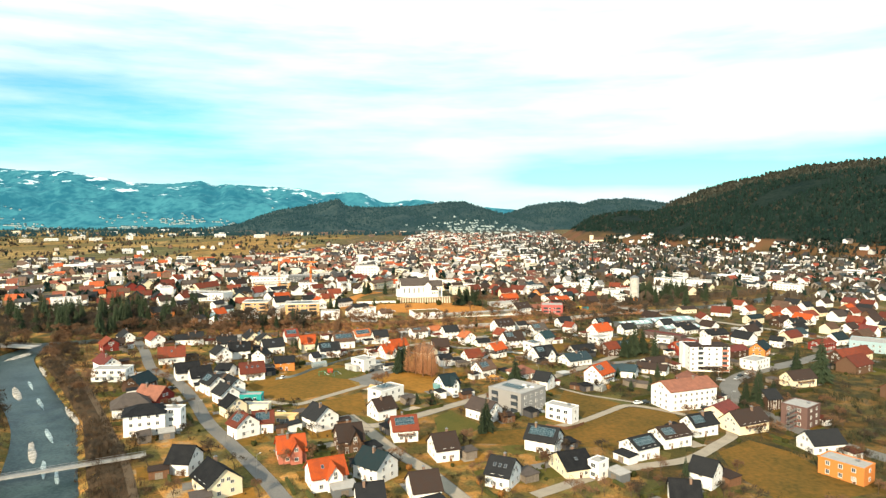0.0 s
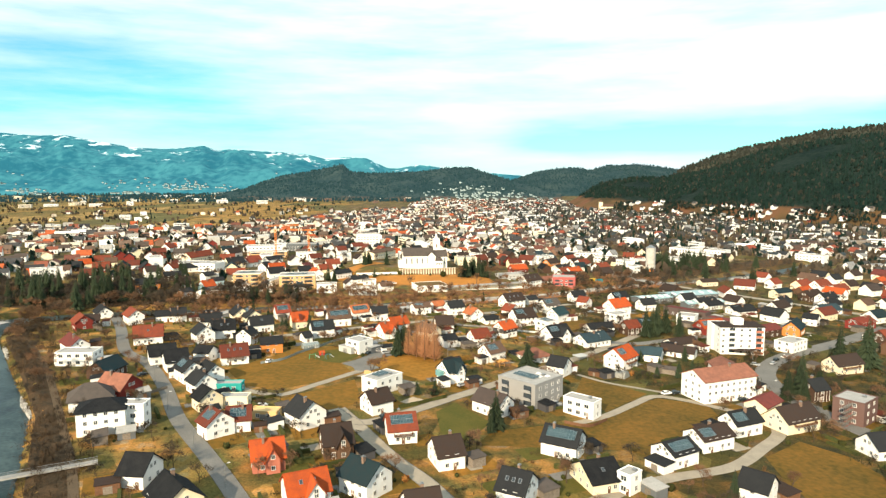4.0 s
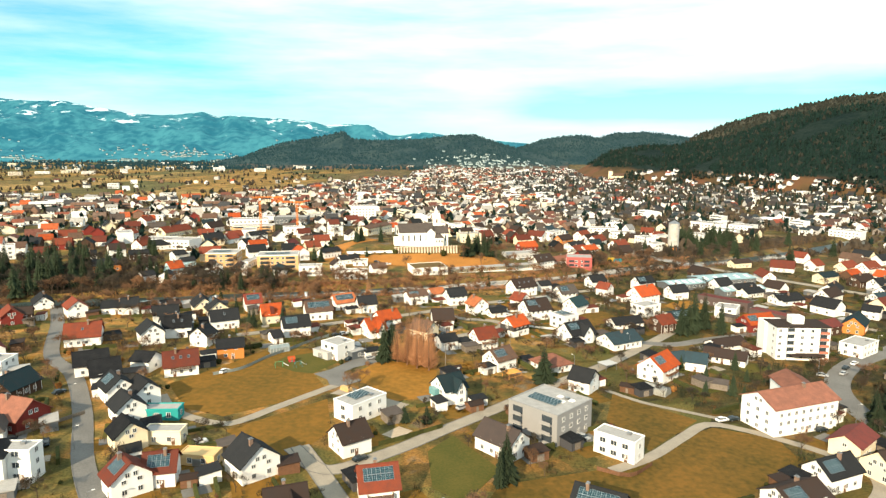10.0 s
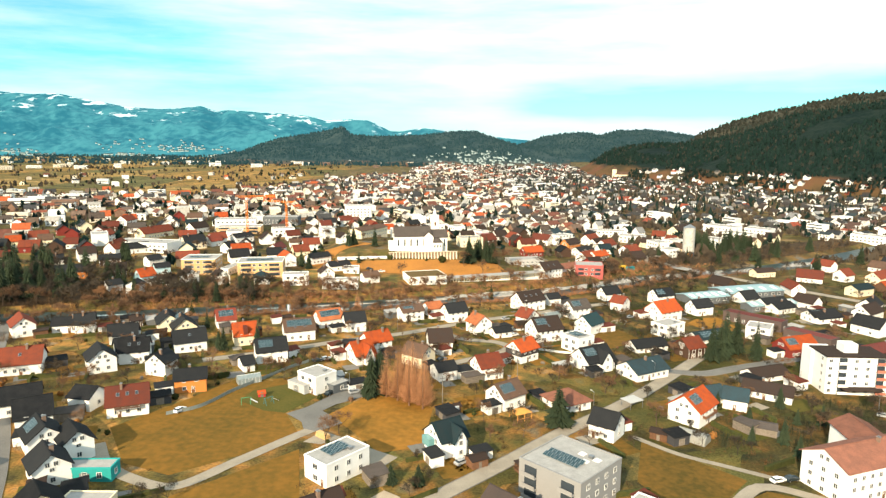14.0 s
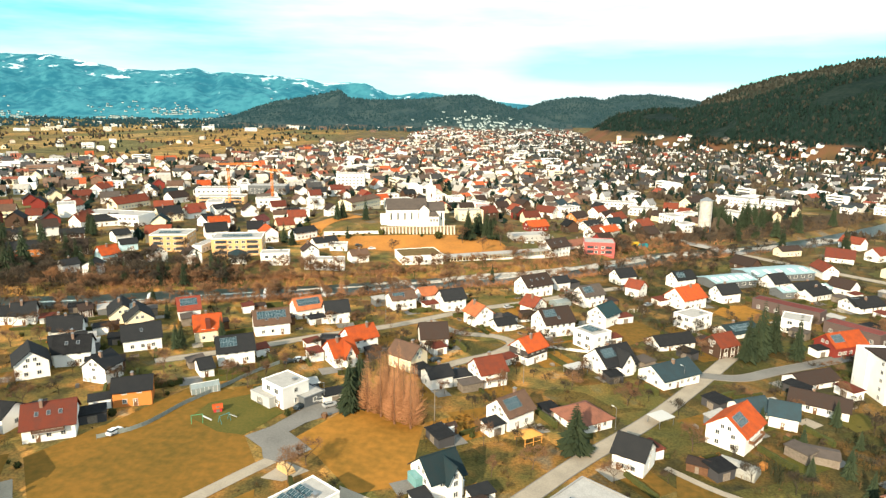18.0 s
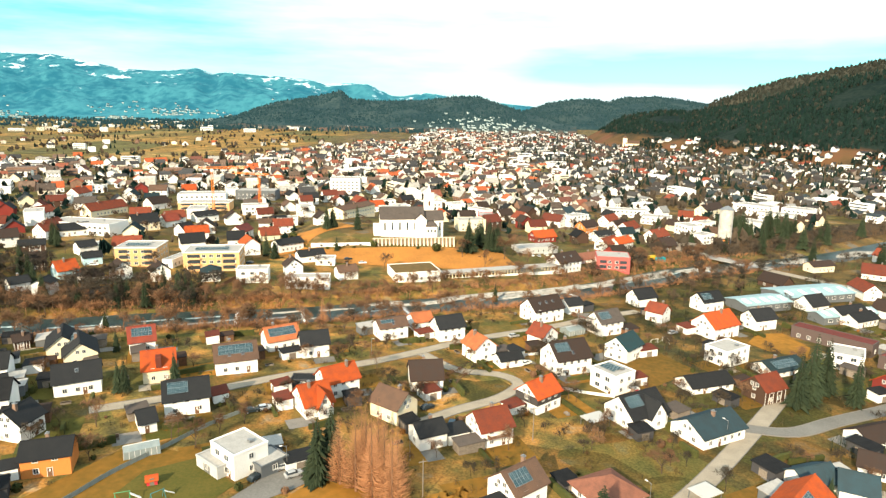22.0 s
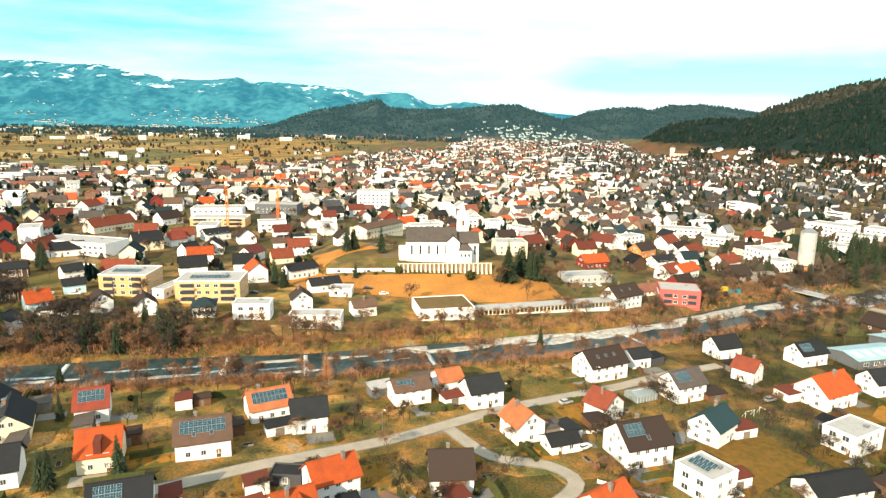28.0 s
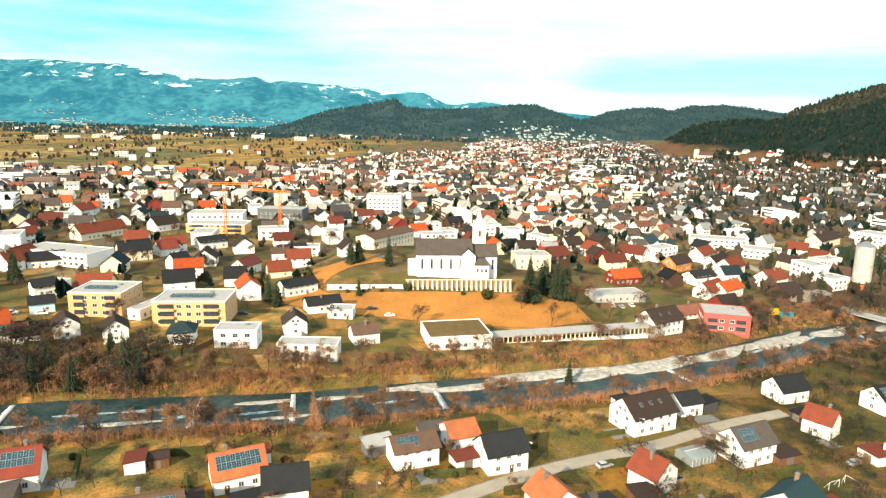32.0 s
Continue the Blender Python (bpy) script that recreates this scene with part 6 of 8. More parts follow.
def chapel(x, y):
    t = thing("white_tower", x, y, gz(x, y), 10, "slim white church tower in the distant town", "tower")
    part("shaft", Shape().box(-2.6, 2.6, -2.6, 2.6, -3, 17).mesh("shaft", wall_mat("white")), t)
    part("spire", Shape().hull([(-2.8, -2.8, 17), (2.8, -2.8, 17), (2.8, 2.8, 17), (-2.8, 2.8, 17)], [(-0.1, -0.1, 23), (0.1, -0.1, 23), (0.1, 0.1, 23), (-0.1, 0.1, 23)]).mesh("spire", wall_mat("white")), t)


chapel(600, 1576)

# ---- trees ----
TREES = []


def twig_cloud(rng, centre, size, count, length, width):
    """Many thin slivers round a point, pointing outwards."""
    v, f = [], []
    for _ in range(count):
        d = Vector((rng.gauss(0, 1), rng.gauss(0, 1), rng.gauss(0.35, 0.8))).normalized()
        p = Vector(centre) + d * size * rng.uniform(0.1, 1.0)
        q = p + (d + Vector((rng.gauss(0, 0.5), rng.gauss(0, 0.5), rng.gauss(0.2, 0.4)))).normalized() * length * rng.uniform(0.5, 1.2)
        s = d.cross(Vector((rng.gauss(0, 1), rng.gauss(0, 1), rng.gauss(0, 1)))).normalized() * width
        v += [p - s, p + s, q]
        f.append((len(v) - 3, len(v) - 2, len(v) - 1))
    return v, f


def bare_tree_meshes(seed, height=9.0, spread=0.55, twigs=24, wide=0.055):
    rng = random.Random(seed)
    wood, ends = Shape(), []

    def grow(a, d, length, r, depth):
        b = a + d * length
        wood.tube(a, b, r, r * 0.62, 5 if depth < 2 else 3)
        if depth == 4:
            ends.append(b)
            return
        for k in range(2 if depth else 4):
            e = (d + Vector((rng.gauss(0, spread), rng.gauss(0, spread), rng.uniform(0.0, 0.35)))).normalized()
            grow(b if k else a + d * length * rng.uniform(0.6, 1.0), e, length * rng.uniform(0.62, 0.85), r * 0.6, depth + 1)

    grow(Vector((0, 0, -0.3)), Vector((rng.gauss(0, 0.05), rng.gauss(0, 0.05), 1)), height * 0.3, height * 0.018, 0)
    v, f = [], []
    for e in ends:
        a, b = twig_cloud(rng, e, height * 0.10, twigs, height * 0.12, wide)
        f += [tuple(i + len(v) for i in q) for q in b]
        v += a
    crown = bpy.data.meshes.new("crown")
    crown.from_pydata(v, [], f)
    return wood, crown


def conifer_meshes(seed, height=14.0, width=0.2, droop=0.25, lush=1.0):
    """A trunk and tiers of many drooping needle sprays."""
    rng = random.Random(seed)
    trunk = Shape().tube((0, 0, -0.3), (0, 0, height * 0.95), height * 0.016, 0.03, 6)
    v, f = [], []
    tiers = int(height * (1.9 if lush > 0.5 else 2.8))
    for i in range(tiers):
        s = i / tiers
        z = height * (0.07 + 0.93 * s)
        reach = height * width * (1 - s) ** 0.85 * rng.uniform(0.75, 1.15) + 0.15
        n = max(5, int(11 * (1 - s) + 4))
        turn = rng.uniform(0, 6.3)
        for k in range(n):
            a = turn + 2 * math.pi * k / n + rng.gauss(0, 0.12)
            r = reach * rng.uniform(0.7, 1.15)
            d, w = Vector((math.cos(a), math.sin(a), 0)), Vector((-math.sin(a), math.cos(a), 0))
            tip = d * r + Vector((0, 0, z - r * droop * rng.uniform(0.5, 1.6)))
            mid = d * r * 0.5 + Vector((0, 0, z + 0.05 * r))
            wd = r * rng.uniform(0.16, 0.28) * lush
            q = len(v)
            v += [Vector((0, 0, z)), mid - w * wd - Vector((0, 0, wd * 0.6)), tip, mid + w * wd - Vector((0, 0, wd * 0.6)), mid + Vector((0, 0, wd * 0.4))]
            f += [(q, q + 1, q + 4), (q + 1, q + 2, q + 4), (q + 2, q + 3, q + 4), (q + 3, q, q + 4)]
    crown = bpy.data.meshes.new("crown")
    crown.from_pydata(v, [], f)
    return trunk, crown


def tree_template(name, pair, bark, leaf, label, group):
    trunk, crown = pair
    t = thing(name, 0, 0, 0, 0, label, "tree", group)
    part("trunk", trunk.mesh("trunk", bark), t)
    crown.materials.append(leaf)
    part("crown", crown, t)
    return t


BARE = [tree_template("bare_tree", bare_tree_meshes(k), M_BARK, M_TWIG, "leafless deciduous tree with fine brown twigs", "bare trees") for k in range(5)]
FIR = [tree_template("conifer", conifer_meshes(20 + k, 14, 0.17 + 0.03 * k), M_BARK, M_NEEDLE, "dark green slender garden conifer", "conifers") for k in range(3)]
PINE = [tree_template("pine", conifer_meshes(40 + k, 12, 0.36, 0.1), M_BARK, M_NEEDLE, "broad dark green garden pine", "pines") for k in range(2)]
LARCH = [tree_template("larch", conifer_meshes(50 + k, 19, 0.21, -0.35, 0.12), material("larch_bark", (0.22, 0.12, 0.07), (0.14, 0.08, 0.05), rough=0.95, scale=1.0, fine=8), M_LARCH, "tall leafless reddish-brown larch", "larches") for k in range(2)]
USED = set()


def plant(kind, x, y, size=1.0):
    rng = random.Random(int(x * 31 + y * 17))
    src = rng.choice(kind)
    m = pose(x, y, gz(x, y), 0, 0, rng.uniform(0, 360)) @ Matrix.Scale(size * rng.uniform(0.9, 1.1), 4)
    if src.name not in USED:
        USED.add(src.name)
        src.matrix_basis = m
        t = src
    else:
        t = copy_thing(src, m)
        t.matrix_basis = m
    TREES.append((x, y))
    return t





def clear_of_open(x, y):
    """True off the roads, paths and meadows."""
    for poly in OPEN:
        inside = False
        for (ax, ay), (bx, by) in zip(poly, poly[1:] + poly[:1]):
            if (ay > y) != (by > y) and x < (bx - ax) * (y - ay) / (by - ay) + ax:
                inside = not inside
        if inside:
            return False
    for line in LANES:
        for (ax, ay), (bx, by) in zip(line, line[1:]):
            s = max(0, min(1, ((x - ax) * (bx - ax) + (y - ay) * (by - ay)) / ((bx - ax) ** 2 + (by - ay) ** 2)))
            if math.hypot(x - ax - s * (bx - ax), y - ay - s * (by - ay)) < 4.5:
                return False
    return True



# ---- cars, sheds, garden things ----
M_TYRE = material("tyre", (0.02, 0.02, 0.02), rough=0.9)
M_RIM = material("rim", (0.45, 0.45, 0.46), rough=0.4, metal=0.8)


def car_template(paint, label):
    t = thing("car", 0, 0, 0, 0, label, "car", "parked cars")
    m = material("car_paint_" + label.split()[0], paint, tuple(c * 0.85 for c in paint), rough=0.25, scale=1)
    side = [(-2.1, 0.35), (2.1, 0.35), (2.15, 0.75), (1.95, 0.92), (1.0, 1.0), (-1.9, 1.02), (-2.12, 0.85)]
    s = Shape().hull([(a, -0.86, b) for a, b in side], [(a, 0.86, b) for a, b in side])
    part("body", s.mesh("body", m), t)
    cab = [(-1.75, 1.0), (0.95, 1.0), (0.3, 1.44), (-1.4, 1.46)]
    part("cabin_glass", Shape().hull([(a, -0.76, b) for a, b in cab], [(a, 0.76, b) for a, b in cab]).mesh("cabin_glass", M_GLASS), t)
    part("roof", Shape().hull([(-1.45, -0.72, 1.45), (0.32, -0.72, 1.45), (0.32, 0.72, 1.45), (-1.45, 0.72, 1.45)], [(-1.3, -0.62, 1.52), (0.2, -0.62, 1.52), (0.2, 0.62, 1.52), (-1.3, 0.62, 1.52)]).mesh("roof", m), t)
    wheel = Shape().tube((0, -0.1, 0), (0, 0.1, 0), 0.32, 0.32, 14).tube((0, -0.11, 0), (0, 0.11, 0), 0.19, 0.19, 10, 1).mesh("wheel", M_TYRE, M_RIM)
    for a in (-1.3, 1.3):
        for b in (-0.78, 0.78):
            part("wheel", wheel, t, pose(a, b, 0.32))
    return t


CARS = [car_template((0.75, 0.75, 0.74), "white parked compact car"), car_template((0.35, 0.36, 0.37), "silver parked hatchback car"), car_template((0.02, 0.03, 0.035), "black parked estate car"),
        car_template((0.02, 0.06, 0.09), "blue parked saloon car"), car_template((0.35, 0.02, 0.02), "red parked compact car")]
PARKED = set()


def park(k, x, y, yaw):
    src, m = CARS[k], pose(x, y, gz(x, y) + 0.14, 0, 0, yaw)
    if k in PARKED:
        copy_thing(src, m)
    else:
        PARKED.add(k)
        src.matrix_basis = m


for k, x, y, yaw in ((2, -47, 376, 30), (0, -44, 378, 30), (0, 33, 422, 40), (1, 96, 463, 30), (3, 8, 375, 80), (2, 1, 384, 40), (0, 65, 405, 20), (1, -28, 346, 35), (2, -36, 344, 60), (0, -79, 325, 70), (1, 44, 281, -50),
                     (2, 121, 293, 20), (1, 122, 264, 60), (0, -107, 261, -60), (2, -107, 264, -60), (1, -31, 349, 30), (1, 30, 423, 30), (1, 31, 449, 30), (2, 114, 458, 120), (3, 25, 353, 40),
                     (0, 92, 298, 20), (2, 96, 299, 20), (3, -99, 540, 10), (0, -182, 520, 20), (0, -171, 522, 20), (0, 54, 595, 100), (1, 58, 594, 100), (0, 63, 598, 100), (0, -42, 553, 20), (2, -51, 560, 20), (4, 66, 402, 30),
                     (2, 165, 355, 40), (0, 172, 361, 40), (1, 160, 348, 40), (1, 150, 345, -30), (0, -66, 268, 40), (4, 45, 432, 30), (2, -125, 300, 60), (1, 8, 300, 40), (2, -20, 262, 40)):
    park(k, x, y, yaw)


def shed(x, y, yaw, length, width, top, wall, roof, label):
    t = thing("shed", x, y, gz(x, y), yaw, label, "shed", "garden sheds")
    part("wall", gable_wall(length, width, top - 0.7, top, -1).mesh("wall", wall), t)
    part("roof", gable_roof(length, width, top - 0.7, top, 0.3, 0.3, 0.12).mesh("roof", roof), t)
    part("door", Shape().box(-0.45, 0.45, -0.02, 0.04, 0, 1.8).mesh("door", M_OLDWOOD), t, pose(0, -width / 2, 0, 0, 0, 180))
    HOUSES.append((x, y, 2.5))


for x, y, yaw, l, w in ((-137, 417, 25, 5, 4), (-73, 430, 30, 4.5, 4), (-143, 472, 30, 6, 5), (6, 334, 30, 3.5, 2.5), (102, 330, -25, 9, 6), (-60, 246, 20, 4, 3), (30, 300, 30, 4, 3), (68, 322, -30, 5, 4), (12, 300, 30, 5, 4), (-118, 400, 20, 4, 3)):
    shed(x, y, yaw, l, w, 3.0, M_WOOD if w < 5 else M_OLDWOOD, roof_mat("umber" if w < 5 else "greybrown"), "small weathered wooden garden shed with a low roof")


def glass_house(x, y, yaw, length, width, label):
    t = thing("greenhouse", x, y, gz(x, y), yaw, label, "greenhouse")
    pane = material("greenhouse_glass", (0.14, 0.18, 0.19), (0.24, 0.27, 0.27), rough=0.3, scale=0.6)
    part("glazing", gable_wall(length, width, 2.0, 2.9, -0.5).mesh("glazing", pane), t)
    bar = Shape().box(-0.05, 0.05, -width / 2 - 0.06, -width / 2 - 0.01, 0, 2.0).mesh("glazing_bar", M_FRAME)
    for i in range(int(length / 1.2) + 1):
        part("glazing_bar", bar, t, pose(-length / 2 + i * 1.2, 0, 0))
    part("ridge_bar", Shape().box(-length / 2, length / 2, -0.06, 0.06, 2.86, 2.98).mesh("ridge_bar", M_FRAME), t)


glass_house(-66, 352, 30, 8, 3.5, "weathered glass greenhouse in a garden")
glass_house(55, 458, 30, 8, 6, "white-framed glass pavilion beside a house")


def poly_tunnel(x, y, yaw):
    t = thing("polytunnel", x, y, gz(x, y), yaw, "milky grey garden polytunnel", "polytunnel")
    s, n = Shape(), 10
    arc = [(2.6 * math.cos(math.pi * i / n), 2.9 * math.sin(math.pi * i / n)) for i in range(n + 1)]
    s.hull([(-4.5, a, b) for a, b in arc], [(4.5, a, b) for a, b in arc])
    part("cover", s.mesh("cover", material("milky_foil", (0.30, 0.30, 0.28), (0.22, 0.22, 0.20), rough=0.4, scale=0.6)), t)
    for k in range(5):
        h = Shape()
        for (a, b), (c, d) in zip(arc, arc[1:]):
            h.tube((0, a * 1.01, b * 1.01), (0, c * 1.01, d * 1.01), 0.05, 0.05, 4)
        part("hoop", h.mesh("hoop", M_METAL), t, pose(-4.4 + k * 2.2, 0, 0))


poly_tunnel(78, 322, -40)


def carport(x, y, yaw, length, width, label):
    t = thing("carport", x, y, gz(x, y), yaw, label, "carport")
    part("roof", Shape().box(-length / 2, length / 2, -width / 2, width / 2, 2.4, 2.6).mesh("roof", wall_mat("grey")), t)
    leg = Shape().box(-0.07, 0.07, -0.07, 0.07, -0.5, 2.4).mesh("post", M_METAL)
    for a in (-1, 1):
        for b in (-1, 1):
            part("post", leg, t, pose(a * (length / 2 - 0.3), b * (width / 2 - 0.3), 0))


carport(48, 380, 30, 7, 5, "white flat carport roof on metal posts")
carport(66, 346, 30, 6, 5, "white flat carport roof on metal posts")


def pergola(x, y, yaw):
    t = thing("pergola", x, y, gz(x, y), yaw, "honey-coloured wooden garden pergola", "pergola")
    honey = material("honey_wood", (0.62, 0.30, 0.07), (0.5, 0.22, 0.05), rough=0.7, scale=1, fine=8)
    part("roof", Shape().hull([(-3, -2.5, 2.4), (3, -2.5, 2.4), (3, 2.5, 2.4), (-3, 2.5, 2.4)], [(-1, -0.3, 3.3), (1, -0.3, 3.3), (1, 0.3, 3.3), (-1, 0.3, 3.3)]).mesh("roof", honey), t)
    leg = Shape().box(-0.08, 0.08, -0.08, 0.08, -0.5, 2.4).mesh("post", honey)
    for a in (-2.7, 0, 2.7):
        for b in (-2.2, 2.2):
            part("post", leg, t, pose(a, b, 0))
    for b in (-2.2, 2.2):
        part("rail", Shape().box(-2.7, 2.7, b - 0.04, b + 0.04, 0.8, 0.95).mesh("rail", honey), t)


pergola(27, 332, 30)


def play_frame(x, y, yaw, colour, label):
    t = thing("play_frame", x, y, gz(x, y), yaw, label, "playground")
    m = material("play_" + colour, {"green": (0.06, 0.30, 0.14), "teal": (0.04, 0.22, 0.25), "red": (0.5, 0.06, 0.03)}[colour], rough=0.5)
    for a in (-1.4, 1.4):
        part("leg", Shape().tube((a, -0.9, -0.1), (a, 0, 2.2), 0.06, 0.06).mesh("leg", m), t)
        part("leg", Shape().tube((a, 0.9, -0.1), (a, 0, 2.2), 0.06, 0.06).mesh("leg", m), t)
    part("beam", Shape().tube((-1.6, 0, 2.2), (1.6, 0, 2.2), 0.07, 0.07).mesh("beam", m), t)
    part("slide", Shape().hull([(1.5, -0.3, 1.6), (1.5, 0.3, 1.6), (3.6, 0.3, 0.1), (3.6, -0.3, 0.1)], [(1.5, -0.3, 1.75), (1.5, 0.3, 1.75), (3.6, 0.3, 0.25), (3.6, -0.3, 0.25)]).mesh("slide", wall_mat("white")), t)


play_frame(-61, 333, 20, "green", "green garden swing with a white slide")
play_frame(-54, 334, 50, "teal", "blue-green garden climbing frame with a slide")
shed(-58, 340, 25, 2.2, 1.8, 2.0, wall_mat("redbox"), roof_mat("orange"), "small red wooden play house on a lawn")


def trailer(x, y, yaw):
    t = thing("trailer", x, y, gz(x, y), yaw, "white box trailer parked on a dry lawn", "trailer")
    part("box", Shape().box(-2.3, 2.3, -1.1, 1.1, 0.5, 2.5).mesh("box", M_FRAME), t)
    part("drawbar", Shape().box(2.3, 3.4, -0.06, 0.06, 0.5, 0.62).mesh("drawbar", M_METAL), t)
    wheel = Shape().tube((0, -0.1, 0), (0, 0.1, 0), 0.34, 0.34, 12).mesh("wheel", M_TYRE)
    for b in (-1.05, 1.05):
        part("wheel", wheel, t, pose(0, b, 0.34))


trailer(5, 333.5, 150)


def board_stack(x, y, yaw):
    t = thing("board_stack", x, y, gz(x, y) + 0.2, yaw, "stack of pale sawn boards on a paved court", "timber stack")
    pale = material("sawn_boards", (0.62, 0.42, 0.20), (0.48, 0.31, 0.14), rough=0.8, scale=1.5, fine=10)
    for k in range(4):
        part("layer", Shape().box(-2.2, 2.2, -1.1 + 0.12 * k, 1.1 - 0.1 * k, 0.32 * k, 0.32 * k + 0.25).mesh("layer", pale), t, pose(0.1 * (-1) ** k, 0, 0))


board_stack(-32, 312, -40)
sheet("yard", [(123.5, 456.9), (132.5, 468.5), (143.7, 470.5), (146.6, 454.0), (139.8, 443.3), (127.3, 448.4)], M_RUSTGRASS, 0.1, "bare orange-brown earth yard between halls", "ground")
M_TERRACE = material("pale_paving", (0.44, 0.36, 0.27), (0.33, 0.26, 0.19), rough=0.9, scale=0.5, fine=4)
sheet("terrace", [(-37, 308.5), (-32.8, 316), (-26.5, 312.5), (-31.7, 307.5)], M_PATH, 0.1, "pale gravel court beside a flat-roofed house", "pavement")
sheet("terrace", [(-17.3, 298), (-18.5, 307), (-9.5, 302), (-12.6, 296.7)], M_PATH, 0.1, "pale gravel court beside a flat-roofed house", "pavement")
sheet("terrace", [(-16, 278.4), (-11.4, 284.6), (-7, 281.8), (-11.4, 275.6)], M_TERRACE, 0.12, "pale paved garden terrace with a sunken pool", "pavement")
ribbon("path", [(60, 322), (70, 312), (81, 305.8), (92, 300)], 2.2, M_PATH, 0.12, "narrow gravel path between gardens", "path")


def utility_pole(x, y, yaw):
    t = thing("utility_pole", x, y, gz(x, y), yaw, "weathered wooden utility pole with a crossarm", "pole", "utility poles")
    part("pole", Shape().tube((0, 0, -0.4), (0, 0, 9.5), 0.14, 0.1, 7).mesh("pole", M_OLDWOOD), t)
    part("crossarm", Shape().box(-1.0, 1.0, -0.06, 0.06, 8.8, 8.95).mesh("crossarm", M_OLDWOOD), t)


utility_pole(2, 340.5, 20)
utility_pole(29.5, 369.7, 20)


def goal(x, y, yaw):
    t = thing("goal", x, y, gz(x, y), yaw, "white metal football goal on a lawn", "goal")
    bar = Shape().tube((-1.8, 0, 2), (1.8, 0, 2), 0.06, 0.06).mesh("crossbar", M_FRAME)
    part("crossbar", bar, t)
    for a in (-1.8, 1.8):
        part("post", Shape().tube((a, 0, -0.1), (a, 0, 2), 0.06, 0.06).mesh("post", M_FRAME), t)
        part("stay", Shape().tube((a, 1.2, 0), (a, 0, 2), 0.04, 0.04).mesh("stay", M_FRAME), t)


goal(85, 450, 30)
goal(90, 452, 120)


def scaffold(x, y, yaw, length, depth, height, label):
    t = thing("scaffold", x, y, gz(x, y), yaw, label, "scaffold")
    pole = Shape().tube((0, 0, -0.5), (0, 0, height), 0.05, 0.05, 5).mesh("pole", M_METAL)
    for i in range(int(length / 2) + 1):
        for b in (0, depth):
            part("pole", pole, t, pose(-length / 2 + i * 2, b, 0))
    for k in range(1, int(height / 2) + 1):
        part("deck", Shape().box(-length / 2, length / 2, 0, depth, 2 * k - 0.1, 2 * k).mesh("deck", M_OLDWOOD), t)
        part("guard_rail", Shape().tube((-length / 2, 0, 2 * k + 0.9 - 2), (length / 2, 0, 2 * k + 0.9 - 2), 0.04, 0.04, 5).mesh("guard_rail", material("scaffold_red", (0.5, 0.06, 0.03), rough=0.6)), t)


scaffold(61, 462, 119, 9, 1.2, 7, "metal scaffold along a house wall")
scaffold(149, 268, 38, 12, 1.2, 9, "metal scaffold round an unfinished block")


def container(x, y, yaw, colour, label):
    t = thing("container", x, y, gz(x, y), yaw, label, "container")
    m = material("container_" + colour, {"turquoise": (0.02, 0.32, 0.38), "yellow": (0.65, 0.42, 0.03)}[colour], rough=0.5, scale=0.8)
    part("box", Shape().box(-3, 3, -1.2, 1.2, 0, 2.5).mesh("box", m), t)
    rib = Shape().box(-0.06, 0.06, -1.26, -1.2, 0.1, 2.4).mesh("rib", m)
    for i in range(12):
        part("rib", rib, t, pose(-2.8 + i * 0.51, 0, 0))


container(132, 599, 20, "turquoise", "turquoise steel container beside the gravel works")
container(128, 603, 20, "yellow", "yellow steel container beside the gravel works")
blobs("gravel_heap", material("heap_gravel", (0.24, 0.20, 0.16), (0.15, 0.13, 0.11), rough=0.95, scale=0.3, fine=3, bump=0.1), [(162, 640, 11, 8, 30, 4.5), (150, 634, 8, 6, 0, 2.6)], "grey gravel heap in a works yard", "gravel", height=plain)



def fence(points, height, mat, label, step=2.2):
    """A fence along a line: posts, and a panel between each two."""
    line = smooth_line(points, step)
    t = thing("fence", *line[0], gz(*line[0]), 0, label, "fence", "garden fences")
    base = t.matrix_basis.inverted()
    post = Shape().box(-0.05, 0.05, -0.05, 0.05, -0.4, height + 0.1).mesh("post", mat)
    for a, b in zip(line, line[1:]):
        d, yaw = float(np.hypot(*(b - a))), math.degrees(math.atan2(b[1] - a[1], b[0] - a[0]))
        part("post", post, t, base @ pose(a[0], a[1], gz(*a), 0, 0, yaw))
        rise = gz(*b) - gz(*a)
        s = Shape().hull([(0.05, -0.02, 0.05), (d - 0.05, -0.02, 0.05 + rise), (d - 0.05, 0.02, 0.05 + rise), (0.05, 0.02, 0.05)],
                         [(0.05, -0.02, height), (d - 0.05, -0.02, height + rise), (d - 0.05, 0.02, height + rise), (0.05, 0.02, height)])
        part("panel", s.mesh("panel", mat), t, base @ pose(a[0], a[1], gz(*a), 0, 0, yaw))


M_PALEFENCE = material("grey_boards", (0.25, 0.28, 0.26), (0.16, 0.18, 0.17), rough=0.8, scale=0.8)
fence([(-82, 322), (-74, 329), (-68.5, 342.5), (-61.8, 355), (-55.6, 367), (-50, 375)], 1.2, M_PALEFENCE, "weathered grey board fence along the meadow edge")
fence([(34, 406), (48, 401), (58, 399)], 1.0, wall_mat("white"), "low white garden wall along a lane")
fence([(-16, 271), (-9, 276), (2, 285)], 1.5, M_HEDGE, "dark green screen fence beside a garden")
fence([(44, 262), (52, 259), (60, 266)], 1.2, M_WOOD, "brown board fence round a terrace")
fence([(26, 428), (38, 432), (44, 438)], 1.0, wall_mat("white"), "low white garden wall along a lane")
fence([(-118, 268), (-113, 277), (-108, 285)], 1.2, M_OLDWOOD, "weathered board fence beside the lane")
